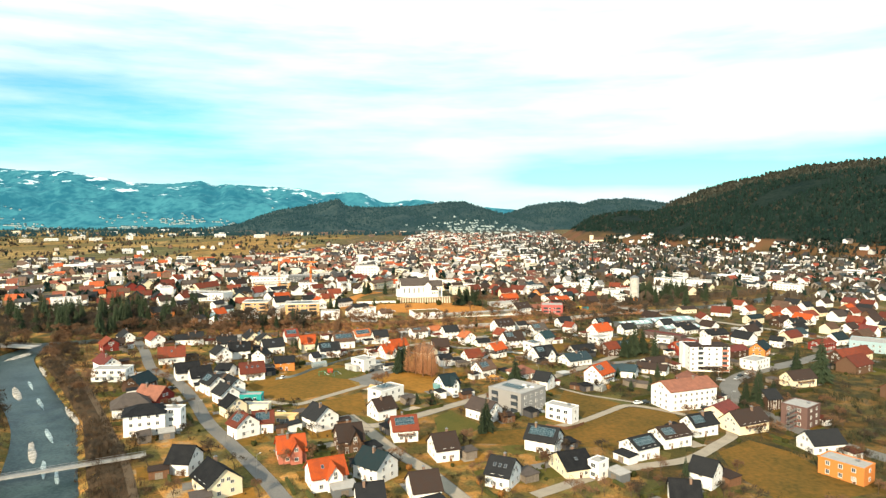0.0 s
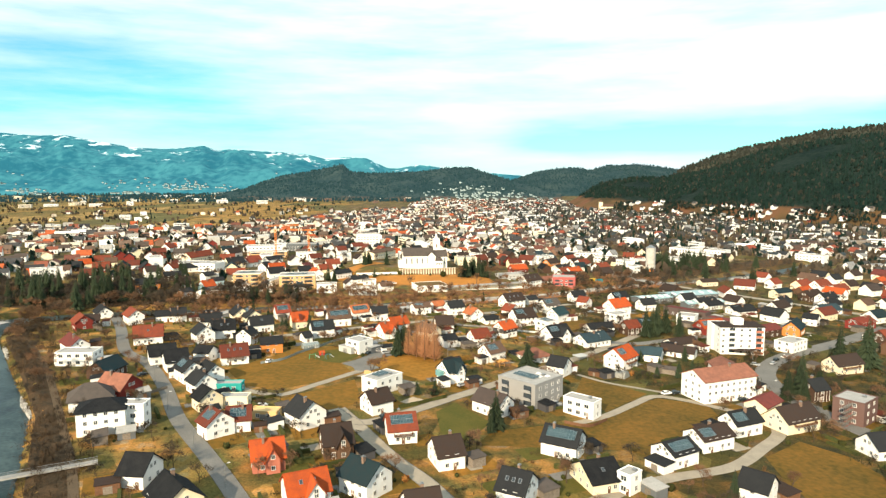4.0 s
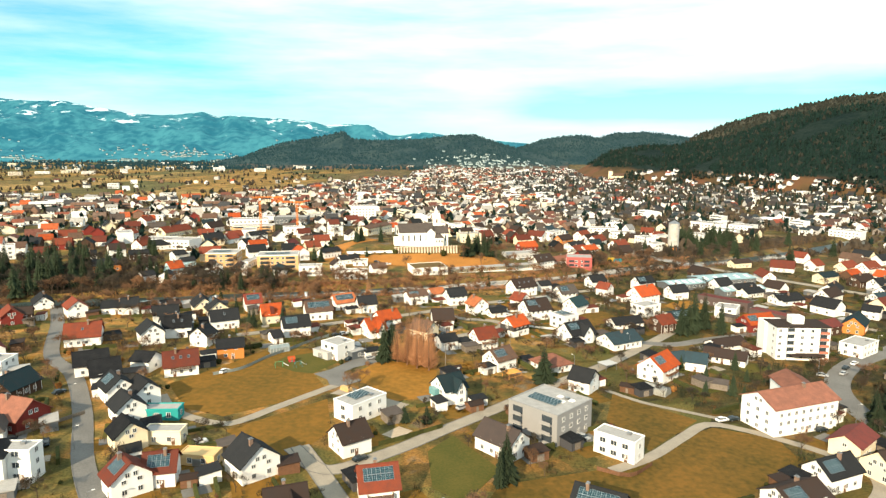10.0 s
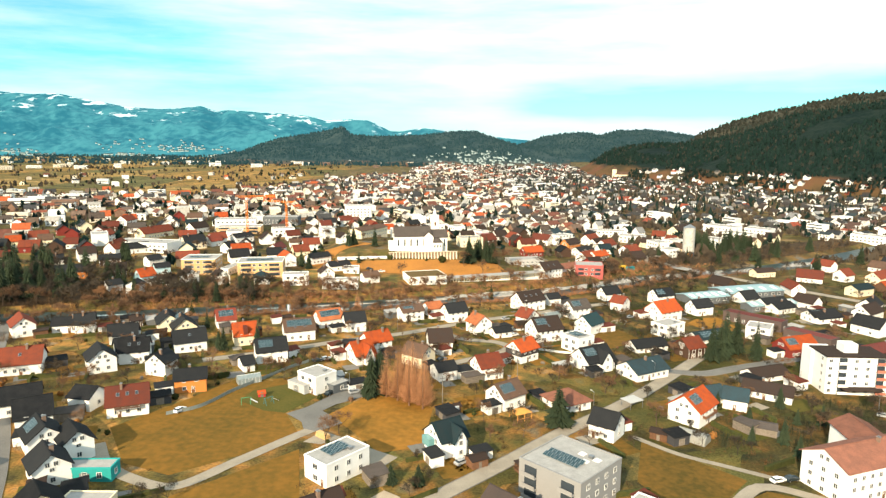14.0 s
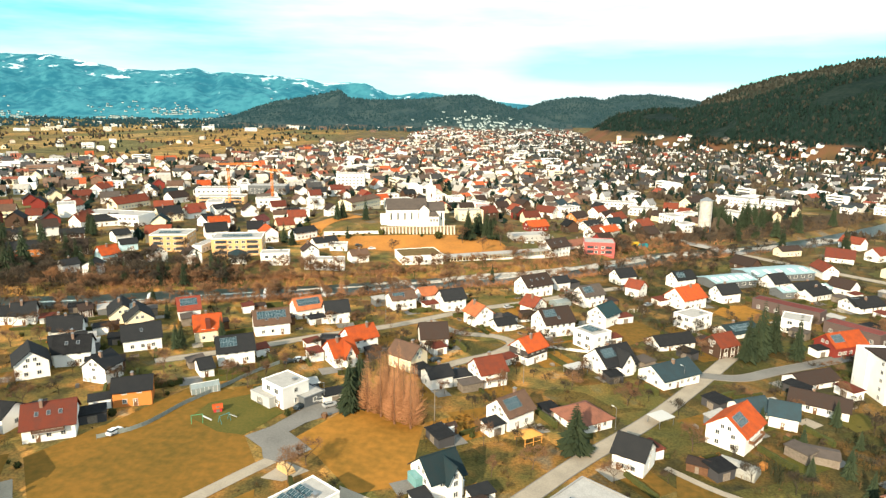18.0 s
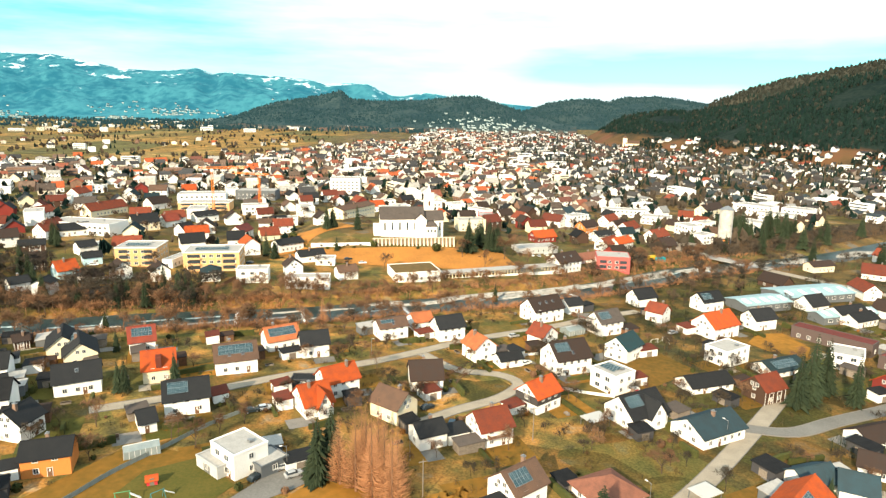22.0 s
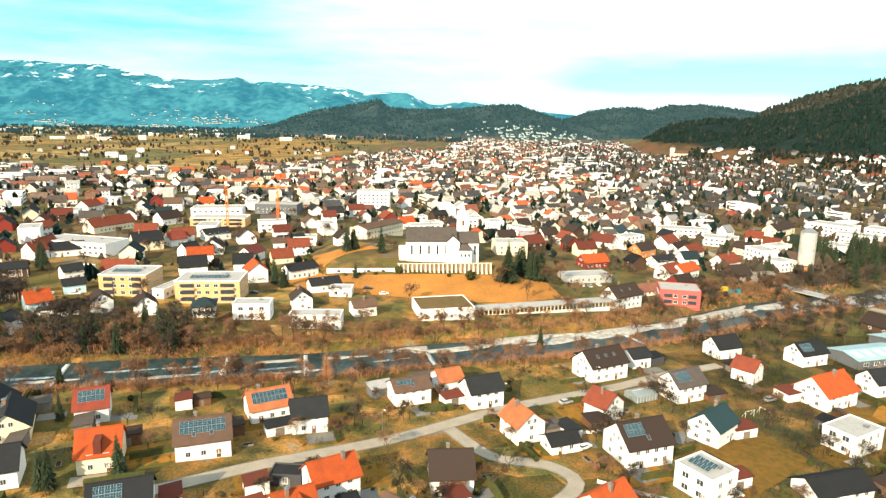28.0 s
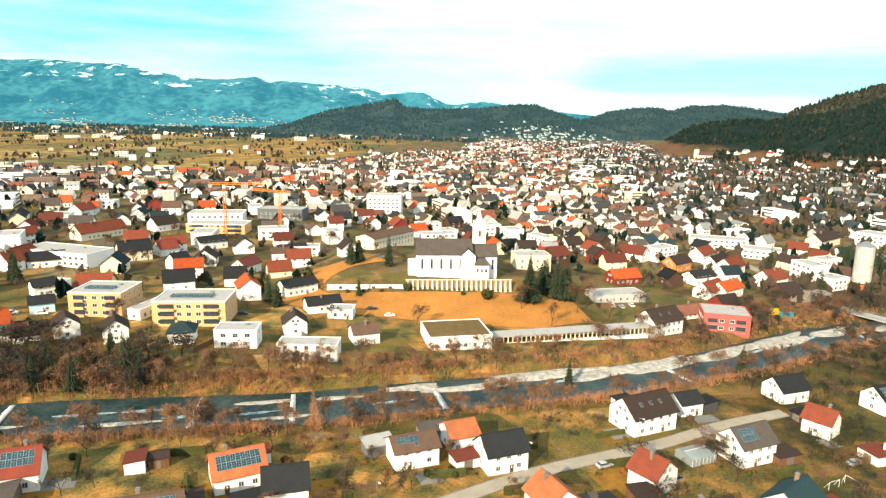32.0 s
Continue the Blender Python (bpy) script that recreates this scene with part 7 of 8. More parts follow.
fence([(-60, 505), (-66, 516), (-70, 524)], 1.8, M_WOOD, "brown board fence between gardens")
fence([(-98, 497), (-96, 508), (-93, 520)], 1.8, M_WOOD, "brown board fence between gardens")

# hedges along plots, shrubs and low growth in the gardens
rng = random.Random(77)


def hedge(x, y, yaw, length, height, width=1.0):
    s = Shape()
    n = max(3, int(length / 0.9))
    ring = lambda u: [(u, -width / 2 * (1 + 0.3 * noise.noise((u, 1, x))), -0.4), (u, width / 2 * (1 + 0.3 * noise.noise((u, 2, y))), -0.4),
                      (u, width / 2 * 0.85 * (1 + 0.3 * noise.noise((u, 3, x))), height * (1 + 0.15 * noise.noise((u * 1.3, 4, y)))),
                      (u, -width / 2 * 0.85 * (1 + 0.3 * noise.noise((u, 5, x))), height * (1 + 0.15 * noise.noise((u * 1.3, 6, x))))]
    for i in range(n):
        a, b = ring(-length / 2 + length * i / n), ring(-length / 2 + length * (i + 1) / n)
        k = len(s.v)
        if i == 0:
            s.v += a
            k += 4
            s.f.append((3, 2, 1, 0))
            s.m.append(0)
        s.v += b
        for q in range(4):
            s.f.append((k - 4 + q, k - 4 + (q + 1) % 4, k + (q + 1) % 4, k + q))
            s.m.append(0)
    s.f.append((k, k + 1, k + 2, k + 3))
    s.m.append(0)
    ob = new("hedge", s.mesh("hedge", M_HEDGE))
    ob.matrix_basis = pose(x, y, gz(x, y), 0, 0, yaw)
    return tagged(ob, "clipped dark green garden hedge", "hedge", "garden hedges")


def free(x, y, r=0.5):
    return river_gap(x, y) > 17 and clear_of_open(x, y) and all(math.hypot(x - u, y - v) > q + r for u, v, q in HOUSES)


def annex(x, y, yaw, length, width, top, wall, roof, label):
    """A garage or lean-to beside a house: walls, a shallow roof that overhangs, a door."""
    t = thing("garage", x, y, gz(x, y), yaw, label, "garage", "garages and lean-tos")
    part("wall", Shape().box(-length / 2, length / 2, -width / 2, width / 2, -1.5, top - 0.2).mesh("wall", wall), t)
    a, b = length / 2 + 0.3, width / 2 + 0.3
    part("roof", Shape().hull([(-a, -b, top - 0.3), (a, -b, top - 0.3), (a, b, top + 0.1), (-a, b, top + 0.1)], [(-a, -b, top - 0.1), (a, -b, top - 0.1), (a, b, top + 0.3), (-a, b, top + 0.3)]).mesh("roof", roof), t)
    part("garage_door", Shape().box(-1.15, 1.15, -0.02, 0.05, 0, 2.05).mesh("garage_door", M_OLDWOOD), t, pose(0, -width / 2, 0, 0, 0, 180))
    HOUSES.append((x, y, max(length, width) / 2))


ANNEX = [(wall_mat("white"), roof_mat("dark"), "low white garage with a dark lean-to roof"), (M_WOOD, roof_mat("umber"), "brown timber shed with a lean-to roof"), (wall_mat("greydark"), M_CONC, "grey garage with a pale flat roof"),
         (wall_mat("white"), roof_mat("rustdark"), "low white annex with a rust-brown roof"), (M_OLDWOOD, roof_mat("greybrown"), "weathered grey wooden shed with a lean-to roof"), (wall_mat("dark"), roof_mat("black"), "dark carport with a flat black roof")]
NEAR = [h for h in HOUSES if 180 < h[1] < 500]
for u, v, r in NEAR:
    for k in range(7):
        a = rng.uniform(0, 6.28)
        x, y = u + math.cos(a) * (r + 2.2), v + math.sin(a) * (r + 2.2)
        if river_gap(x, y) > 20 and clear_of_open(x, y) and all(math.hypot(x - p, y - q) > w + 1.4 for p, q, w in HOUSES):
            annex(x, y, rng.choice((27, -63)) + rng.gauss(0, 4), rng.uniform(4.5, 7.5), rng.uniform(3.6, 5.5), rng.uniform(2.5, 3.2), *rng.choice(ANNEX))
            break


YARD = [M_PATH, M_ASPHALT, M_ASPHALT, M_KERB]
for u, v, r in NEAR:
    for _ in range(2):
        a = rng.uniform(0, 6.28)
        x, y = u + math.cos(a) * (r + 4), v + math.sin(a) * (r + 4)
        if free(x, y, 1.0):
            hedge(x, y, rng.choice((25, -65)) + rng.gauss(0, 4), rng.uniform(5, 13), rng.uniform(0.9, 2.0))


for u, v, r in NEAR:
    # a paved yard and a piece of lawn beside each house
    for mat, lift, name, words, size in ((rng.choice(YARD), 0.07, "yard", "paved yard beside a house", 2.6), (rng.choice((M_LAWN, M_GREEN, M_LAWN, M_RUSTGRASS) if u < 50 else (M_OLIVE, M_GREEN, M_OLIVE)), 0.05, "lawn", "patchy winter lawn in a garden", 5.5)):
        a, turn = rng.uniform(0, 6.28), radians(27 + rng.gauss(0, 3))
        x, y = u + math.cos(a) * (r + 1.5), v + math.sin(a) * (r + 1.5)
        if river_gap(x, y) > 24 and clear_of_open(x, y):
            w, h = size * rng.uniform(0.8, 1.5), size * rng.uniform(0.7, 1.2)
            c, s = math.cos(turn), math.sin(turn)
            OPEN_KEEP = len(OPEN)
            sheet(name, [(x + c * p - s * q, y + s * p + c * q) for p, q in ((-w, -h), (w, -h), (w, h), (-w, h))], mat, lift, words, "pavement" if name == "yard" else "lawn")
            del OPEN[OPEN_KEEP:]


def leafy_mesh(seed, tone):
    r = random.Random(seed)
    v, f = [], []
    for _ in range(150):
        d = Vector((r.gauss(0, 1), r.gauss(0, 1), r.gauss(0.2, 0.8))).normalized()
        p = Vector((d.x * 0.8, d.y * 0.8, 0.75 + d.z * 0.7)) * r.uniform(0.75, 1.05)
        a = d.cross(Vector((r.gauss(0, 1), r.gauss(0, 1), r.gauss(0, 1)))).normalized() * r.uniform(0.12, 0.26)
        b = (d.cross(a) + d * r.uniform(-0.2, 0.2)).normalized() * r.uniform(0.12, 0.26)
        k = len(v)
        v += [p - a, p + b, p + a, p - b]
        f.append((k, k + 1, k + 2, k + 3))
    k = len(v)
    v += [(0.55 * math.cos(i), 0.55 * math.sin(i), 0) for i in range(6)] + [(0, 0, 1.2)]
    f += [(k + i, k + (i + 1) % 6, k + 6) for i in range(6)]
    me = bpy.data.meshes.new("shrub")
    me.from_pydata(v, [], f)
    me.materials.append(tone)
    return me


M_RUST_SHRUB = material("rusty_shrub", (0.28, 0.12, 0.03), (0.17, 0.08, 0.03), rough=0.95, scale=0.5, fine=4, per_piece=0.3)
for x, y, h in ((36, 576, 1.6), (42, 591, 1.5), (12, 570, 1.3), (48, 566, 1.3), (58, 556, 1.2), (24, 556, 1.2)):
    plant(BARE, x, y, h)
SHRUBS = [leafy_mesh(1, M_HEDGE), leafy_mesh(2, M_HEDGE), leafy_mesh(3, M_RUST_SHRUB), leafy_mesh(4, M_TWIG)]
count = 0
while count < 280:
    u, v, r = rng.choice(NEAR)
    a, d = rng.uniform(0, 6.28), rng.uniform(1, 8)
    x, y = u + math.cos(a) * (r + d), v + math.sin(a) * (r + d)
    if not free(x, y, 0.3):
        if rng.random() < 0.05:
            count += 1
        continue
    count += 1
    k = rng.choice((0, 0, 1, 1, 2, 3))
    ob = new("shrub", SHRUBS[k])
    ob.matrix_basis = pose(x, y, gz(x, y) - 0.05, 0, 0, rng.uniform(0, 360)) @ Matrix.Scale(rng.uniform(0.5, 1.5), 4)
    tagged(ob, ("round dark green evergreen garden shrub", "round dark green evergreen garden shrub", "rusty brown leafless garden shrub", "brown twiggy leafless garden shrub")[k], "shrub", "garden shrubs")


for x, y, size in ((-39.7, 584, 2.6), (-3, 579, 3.3), (-13.9, 582, 1.3), (-66, 578, 1.2), (-59, 579, 1.2), (-51, 580.5, 1.2), (-90, 596, 3.0)):
    ob = new("shrub", SHRUBS[0])
    ob.matrix_basis = pose(x, y, gz(x, y) - 0.1, 0, 0, x * 40) @ Matrix.Scale(size, 4)
    tagged(ob, "broad rounded dark evergreen bush on the church slope", "shrub", "churchyard bushes")


def street_lamp(x, y, yaw):
    t = thing("street_lamp", x, y, gz(x, y), yaw, "slim grey street lamp beside a lane", "lamp", "street lamps")
    part("pole", Shape().tube((0, 0, -0.3), (0, 0, 6.5), 0.09, 0.06, 6).mesh("pole", M_METAL), t)
    part("arm", Shape().tube((0, 0, 6.4), (1.2, 0, 6.7), 0.05, 0.04, 5).mesh("arm", M_METAL), t)
    part("head", Shape().box(0.9, 1.6, -0.14, 0.14, 6.6, 6.75).mesh("head", M_FRAME), t)


for x, y, yaw in ((-2, 356, 40), (30, 385, 120), (-58, 206, 40), (-76, 230, 30), (-98, 262, 30), (-116, 292, 30), (-20, 422, -50), (12, 446, -50), (42, 465, -50), (52, 341, 130), (82, 374, 130), (-30, 348, 200), (136, 300, 0), (150, 348, -30), (196, 384, -40)):
    street_lamp(x, y, yaw)


def wood_pile(x, y, yaw):
    t = thing("wood_pile", x, y, gz(x, y), yaw, "stack of split firewood against a garden wall", "wood pile", "wood piles")
    for j in range(3):
        row = Shape()
        for i in range(6 - j):
            u = -0.9 + i * 0.33 + j * 0.16
            row.tube((u, -0.5, 0.14 + j * 0.28), (u, 0.5, 0.14 + j * 0.28), 0.16, 0.15, 6)
        part("log_row", row.mesh("log_row", M_OLDWOOD), t)


def raised_bed(x, y, yaw):
    t = thing("raised_bed", x, y, gz(x, y), yaw, "weathered timber raised bed full of dark soil", "garden bed", "raised beds")
    part("frame", Shape().box(-1.3, 1.3, -0.6, -0.5, -0.2, 0.5).box(-1.3, 1.3, 0.5, 0.6, -0.2, 0.5).box(-1.3, -1.2, -0.5, 0.5, -0.2, 0.5).box(1.2, 1.3, -0.5, 0.5, -0.2, 0.5).mesh("frame", M_OLDWOOD), t)
    part("soil", Shape().box(-1.2, 1.2, -0.5, 0.5, -0.2, 0.42).mesh("soil", material("soil", (0.035, 0.024, 0.016), rough=1.0, scale=2)), t)


done = 0
for u, v, r in NEAR:
    a = rng.uniform(0, 6.28)
    x, y = u + math.cos(a) * (r + 2.5), v + math.sin(a) * (r + 2.5)
    if done < 34 and free(x, y, 0.8):
        done += 1
        (wood_pile if done % 4 == 0 else raised_bed)(x, y, 27 + rng.choice((0, 90)))

# ---- trees by place ----
for x, y, s in ((-17, 344, 0.95), (-13, 341.6, 1.1), (-8.9, 337.8, 1.15), (-4.3, 335.6, 1.05), (-8.2, 344, 1.15), (-12.5, 347.5, 1.1), (-6.5, 340.5, 1.1), (-11, 344.5, 1.15), (-3.5, 340, 1.0)):
    plant(LARCH, x, y, s)
for x, y, s in ((-19.5, 348, 1.4), (-22, 345, 1.15), (-86, 384, 0.75), (-120, 437, 0.6), (19, 254, 1.0), (17, 251, 0.75), (-75, 392, 0.8), (-88, 384, 0.7), (16, 601, 1.0), (28, 592, 1.35), (33, 597, 1.3), (24, 604, 1.2), (-73, 613, 1.25), (-70, 617, 1.0), (-53.5, 611.5, 1.35), (-108, 571, 0.8), (-104, 573, 0.75), (150, 305, 1.1), (153, 309, 1.2), (144, 303, 0.9), (157, 303, 1.0), (140, 296, 0.8),
                (27, 505, 0.7), (88, 524, 0.8), (-104, 414, 0.6), (110, 296, 0.7), (118, 402, 1.3), (122, 407, 1.5), (113, 398, 1.3), (128, 410, 1.5), (133, 402, 1.3), (204, 346, 2.0), (190, 345, 1.4), (193, 350, 1.5), (148, 300, 1.0), (146, 295, 0.9),
                (80, 206, 0.7), (205, 690, 1.4), (215, 680, 1.5), (222, 690, 1.4), (230, 680, 1.6), (240, 700, 1.6), (250, 690, 1.4), (262, 700, 1.5), (-96, 560, 1.0), (-90, 555, 0.9), (-212, 560, 1.1), (-218, 566, 1.2), (-60, 575, 0.7)):
    plant(FIR, x, y, s)
for x, y, s in ((15.4, 580, 1.45), (22, 598, 1.2), (31, 594, 1.35), (38.5, 328, 1.15), (-90, 596, 0.5), (-3, 288, 0.5), (-10, 288, 0.5), (7, 310, 0.5), (-106, 568, 0.8)):
    plant(PINE, x, y, s)
plant(LARCH, -42.8, 452.0, 0.62)
for x, y in ((-128, 461), (-126, 466), (-118, 464), (-116, 471), (-106, 476), (-126, 482), (-120, 486), (-101, 470)):
    plant(PINE if x < -150 else FIR, x, y, 0.85)
rng = random.Random(5)
for k in range(95):
    # both banks of the river
    i = rng.uniform(3, 15.8)
    a, b = RIVER[int(i)], RIVER[int(i) + 1]
    p = a + (b - a) * (i % 1)
    n = np.array([-(b - a)[1], (b - a)[0]]) / np.linalg.norm(b - a)
    far = rng.random() < 0.66
    side = (-1 if i < 13 else 1) if far else (1 if i < 13 else -1)
    p = p + n * side * rng.uniform(13, 23 if far else 17)
    if all(math.hypot(p[0] - u, p[1] - v) > r + 1 for u, v, r in HOUSES):
        plant(BARE, p[0], p[1], rng.uniform(0.7, 1.3))
for k in range(26):
    # wood on the far bank, towards the bend
    x, y = rng.uniform(-185, -98), rng.uniform(459, 492)
    if river_gap(x, y) > 14 and all(math.hypot(x - u, y - v) > r for u, v, r in HOUSES):
        plant(FIR if rng.random() < 0.45 else BARE, x, y, rng.uniform(0.7, 1.15))
for k in range(12):
    x, y = rng.uniform(-300, -185), rng.uniform(430, 520)
    if river_gap(x, y) > 15 and all(math.hypot(x - u, y - v) > r for u, v, r in HOUSES):
        plant(FIR if rng.random() < 0.5 else BARE, x, y, rng.uniform(0.9, 1.4))
for k in range(900):
    # gardens
    x, y = rng.uniform(-190, 190), rng.uniform(185, 480)
    if len(TREES) > 375:
        break
    if river_gap(x, y) > 18 and all(math.hypot(x - u, y - v) > r + 0.5 for u, v, r in HOUSES) and all(math.hypot(x - u, y - v) > 5 for u, v in TREES) and clear_of_open(x, y):
        plant(BARE, x, y, rng.uniform(0.45, 0.95))

# ---- brushwood on the banks, far town, far trees ----


def brush(name, spots, mat, label, seed):
    r = np.random.default_rng(seed)
    at = np.array([(x, y, gz(x, y) - 0.1) for x, y, h in spots])
    n, k = len(spots), 11
    h = np.array([q[2] for q in spots])[:, None, None]
    ang, reach = r.uniform(0, 6.28, (n, k, 1)), r.uniform(0.05, 0.5, (n, k, 1)) * h
    p = at[:, None, :] + np.concatenate([r.normal(0, 0.3, (n, k, 2)) * h, np.zeros((n, k, 1))], -1)
    q = p + np.concatenate([np.cos(ang) * reach, np.sin(ang) * reach, h * r.uniform(0.5, 1.1, (n, k, 1))], -1)
    s = np.concatenate([-np.sin(ang), np.cos(ang), np.zeros((n, k, 1))], -1) * 0.05 * np.sqrt(h)
    v = [np.stack([p - s, p + s, q], 2).reshape(-1, 3)]
    for _ in range(3):
        o = p + (q - p) * r.uniform(0.3, 0.9, (n, k, 1))
        e = o + np.concatenate([r.normal(0, 0.25, (n, k, 2)), r.uniform(0.05, 0.4, (n, k, 1))], -1) * h
        w = np.cross(e - o, r.normal(0, 1, (n, k, 3)))
        w *= 0.04 / np.maximum(1e-6, np.linalg.norm(w, axis=-1, keepdims=True))
        v.append(np.stack([o - w, o + w, e], 2).reshape(-1, 3))
    v = np.concatenate(v)
    f = np.arange(len(v)).reshape(-1, 3)
    return tagged(new(name, big_mesh(name, v, f, mat)), label, "shrubs", kind="stuff")


rng = random.Random(9)
spots = []
for k in range(4800):
    i = rng.uniform(2.5, 18)
    a, b = RIVER[int(i)], RIVER[int(i) + 1]
    p = a + (b - a) * (i % 1)
    n = np.array([-(b - a)[1], (b - a)[0]]) / np.linalg.norm(b - a)
    p = p + n * rng.choice((-1, 1)) * rng.uniform(10.8, 30 if i > 13.5 else 20)
    if river_gap(*p) > 10.8 and all(math.hypot(p[0] - u, p[1] - v) > r for u, v, r in HOUSES):
        spots.append((p[0], p[1], rng.uniform(0.9, 3.4)))
west = [q for q in spots if q[0] < -150 or q[1] < 400]
spots = [(x, y, h * (0.6 if river_gap(x, y) < 15 else 1.0)) for x, y, h in spots if not (x < -150 or y < 400)]
brush("bank_scrub", west, material("dark_bank_scrub", (0.075, 0.046, 0.027), (0.038, 0.030, 0.021), rough=0.95, scale=0.05, fine=0.4, amount=0.8), "dark brown leafless scrub along the river embankment", 4)
M_BRUSH = material("bank_brush", (0.38, 0.18, 0.085), (0.18, 0.104, 0.060), rough=0.95, scale=0.05, fine=0.4, amount=0.8)
brush("bank_brushwood", spots, M_BRUSH, "rusty brown leafless brushwood on the river banks", 3)


class Far:
    """Houses or trees too far off to be told apart, gathered in arrays."""

    def __init__(self):
        self.v, self.f, self.m = [], [], []

    def house(self, x, y, z, yaw, length, width, eave, top):
        c, s = math.cos(yaw), math.sin(yaw)

        def at(u, w, h):
            return (x + c * u - s * w, y + s * u + c * w, z + h)

        a, b = length / 2, width / 2
        k = len(self.v)
        self.v += [at(-a, -b, -2), at(a, -b, -2), at(a, b, -2), at(-a, b, -2), at(-a, -b, eave), at(a, -b, eave), at(a, b, eave), at(-a, b, eave), at(-a, 0, top), at(a, 0, top)]
        self.f += [(k, k + 1, k + 5, k + 4), (k + 2, k + 3, k + 7, k + 6), (k + 1, k + 2, k + 6, k + 5), (k + 3, k, k + 4, k + 7), (k + 5, k + 6, k + 9, k + 9), (k + 7, k + 4, k + 8, k + 8)]
        self.m += [0] * 6
        k = len(self.v)
        o = 0.6
        d = (top - eave) / b * o
        self.v += [at(-a - o, -b - o, eave - d), at(a + o, -b - o, eave - d), at(a + o, 0, top + 0.25), at(-a - o, 0, top + 0.25), at(a + o, b + o, eave - d), at(-a - o, b + o, eave - d)]
        self.f += [(k, k + 1, k + 2, k + 3), (k + 3, k + 2, k + 4, k + 5)]
        self.m += [1] * 2
        if eave > 4:
            for u in (-0.3, 0.0, 0.3):
                for h in (1.0, 3.6):
                    if h + 1.4 < eave + 0.3:
                        k = len(self.v)
                        w = length * u
                        self.v += [at(w - 0.6, -b - 0.05, h), at(w + 0.6, -b - 0.05, h), at(w + 0.6, -b - 0.05, h + 1.3), at(w - 0.6, -b - 0.05, h + 1.3)]
                        self.f.append((k, k + 1, k + 2, k + 3))
                        self.m.append(2)

    def block(self, x, y, z, yaw, length, width, top):
        c, s = math.cos(yaw), math.sin(yaw)
        a, b = length / 2, width / 2
        ring = [(-a, -b), (a, -b), (a, b), (-a, b)]
        k = len(self.v)
        self.v += [(x + c * u - s * w, y + s * u + c * w, z + h) for h in (-2, top) for u, w in ring]
        self.f += [(k, k + 1, k + 5, k + 4), (k + 1, k + 2, k + 6, k + 5), (k + 2, k + 3, k + 7, k + 6), (k + 3, k, k + 4, k + 7), (k + 4, k + 5, k + 6, k + 7)]
        self.m += [0] * 5
        h = 1.2
        while h + 1.5 < top:
            k = len(self.v)
            self.v += [(x + c * u - s * w, y + s * u + c * w, z + q) for u, w, q in ((-a * 0.9, -b - 0.06, h), (a * 0.9, -b - 0.06, h), (a * 0.9, -b - 0.06, h + 1.2), (-a * 0.9, -b - 0.06, h + 1.2))]
            self.f.append((k, k + 1, k + 2, k + 3))
            self.m.append(2)
            h += 3.0

    def cone(self, x, y, z, h, r, sides=5, tone=0):
        k = len(self.v)
        self.v += [(x + r * math.cos(6.283 * i / sides + x), y + r * math.sin(6.283 * i / sides + x), z + h * 0.1) for i in range(sides)] + [(x, y, z + h)]
        for i in range(sides):
            self.f.append((k + i, k + (i + 1) % sides, k + sides, k + sides))
            self.m.append(tone)

    def tuft(self, rng, x, y, z, h, tone=0):
        """A loose crown of crossing slivers."""
        for _ in range(7):
            k = len(self.v)
            a, q = rng.uniform(0, 6.283), rng.uniform(0.3, 1.0) * h
            r = h * 0.38
            dx, dy = math.cos(a), math.sin(a)
            ox, oy = rng.gauss(0, 0.2) * r, rng.gauss(0, 0.2) * r
            self.v += [(x + ox - dx * r * 0.3, y + oy - dy * r * 0.3, z + h * 0.15), (x + ox + dx * r * rng.uniform(0.3, 0.9), y + oy + dy * r * 0.6, z + q * 0.7),
                       (x + ox + rng.gauss(0, 0.3) * r, y + oy + rng.gauss(0, 0.3) * r, z + q), (x + ox - dx * r * rng.uniform(0.3, 0.9), y + oy - dy * r * 0.6, z + q * 0.6)]
            self.f.append((k, k + 1, k + 2, k + 3))
            self.m.append(tone)

    def put(self, name, mats, label, category):
        me = bpy.data.meshes.new(name)
        me.from_pydata(self.v, [], [q if q[2] != q[3] else q[:3] for q in self.f])
        for m in mats:
            me.materials.append(m)
        me.polygons.foreach_set("material_index", self.m)
        me.update()
        return tagged(new(name, me), label, category, kind="stuff")


FAR_WALLS = islands("far_walls", [(0.80, 0.79, 0.76)] * 5 + [(0.60, 0.59, 0.57), (0.74, 0.66, 0.50), (0.45, 0.43, 0.40), (0.62, 0.56, 0.46), (0.20, 0.12, 0.085)])
TIMBER_WALLS = islands("timber_walls", [(0.80, 0.79, 0.77)] * 6 + [(0.46, 0.45, 0.43), (0.64, 0.63, 0.60), (0.10, 0.085, 0.07), (0.22, 0.19, 0.165)])
FAR_ROOFS = islands("far_roofs", [(0.030, 0.033, 0.036), (0.040, 0.037, 0.035), (0.052, 0.046, 0.042), (0.075, 0.045, 0.036), (0.22, 0.055, 0.032), (0.026, 0.028, 0.032), (0.040, 0.033, 0.030), (0.030, 0.042, 0.048), (0.20, 0.20, 0.20), (0.055, 0.052, 0.050)])
WARM_ROOFS = islands("warm_roofs", [(0.042, 0.041, 0.042), (0.070, 0.053, 0.044), (0.10, 0.070, 0.052), (0.20, 0.068, 0.042), (0.36, 0.085, 0.030), (0.13, 0.052, 0.038), (0.050, 0.050, 0.052), (0.13, 0.088, 0.066), (0.036, 0.036, 0.038), (0.30, 0.29, 0.27)])
rng = random.Random(21)
town, hillside, far_trees = Far(), Far(), Far()
mids = 0
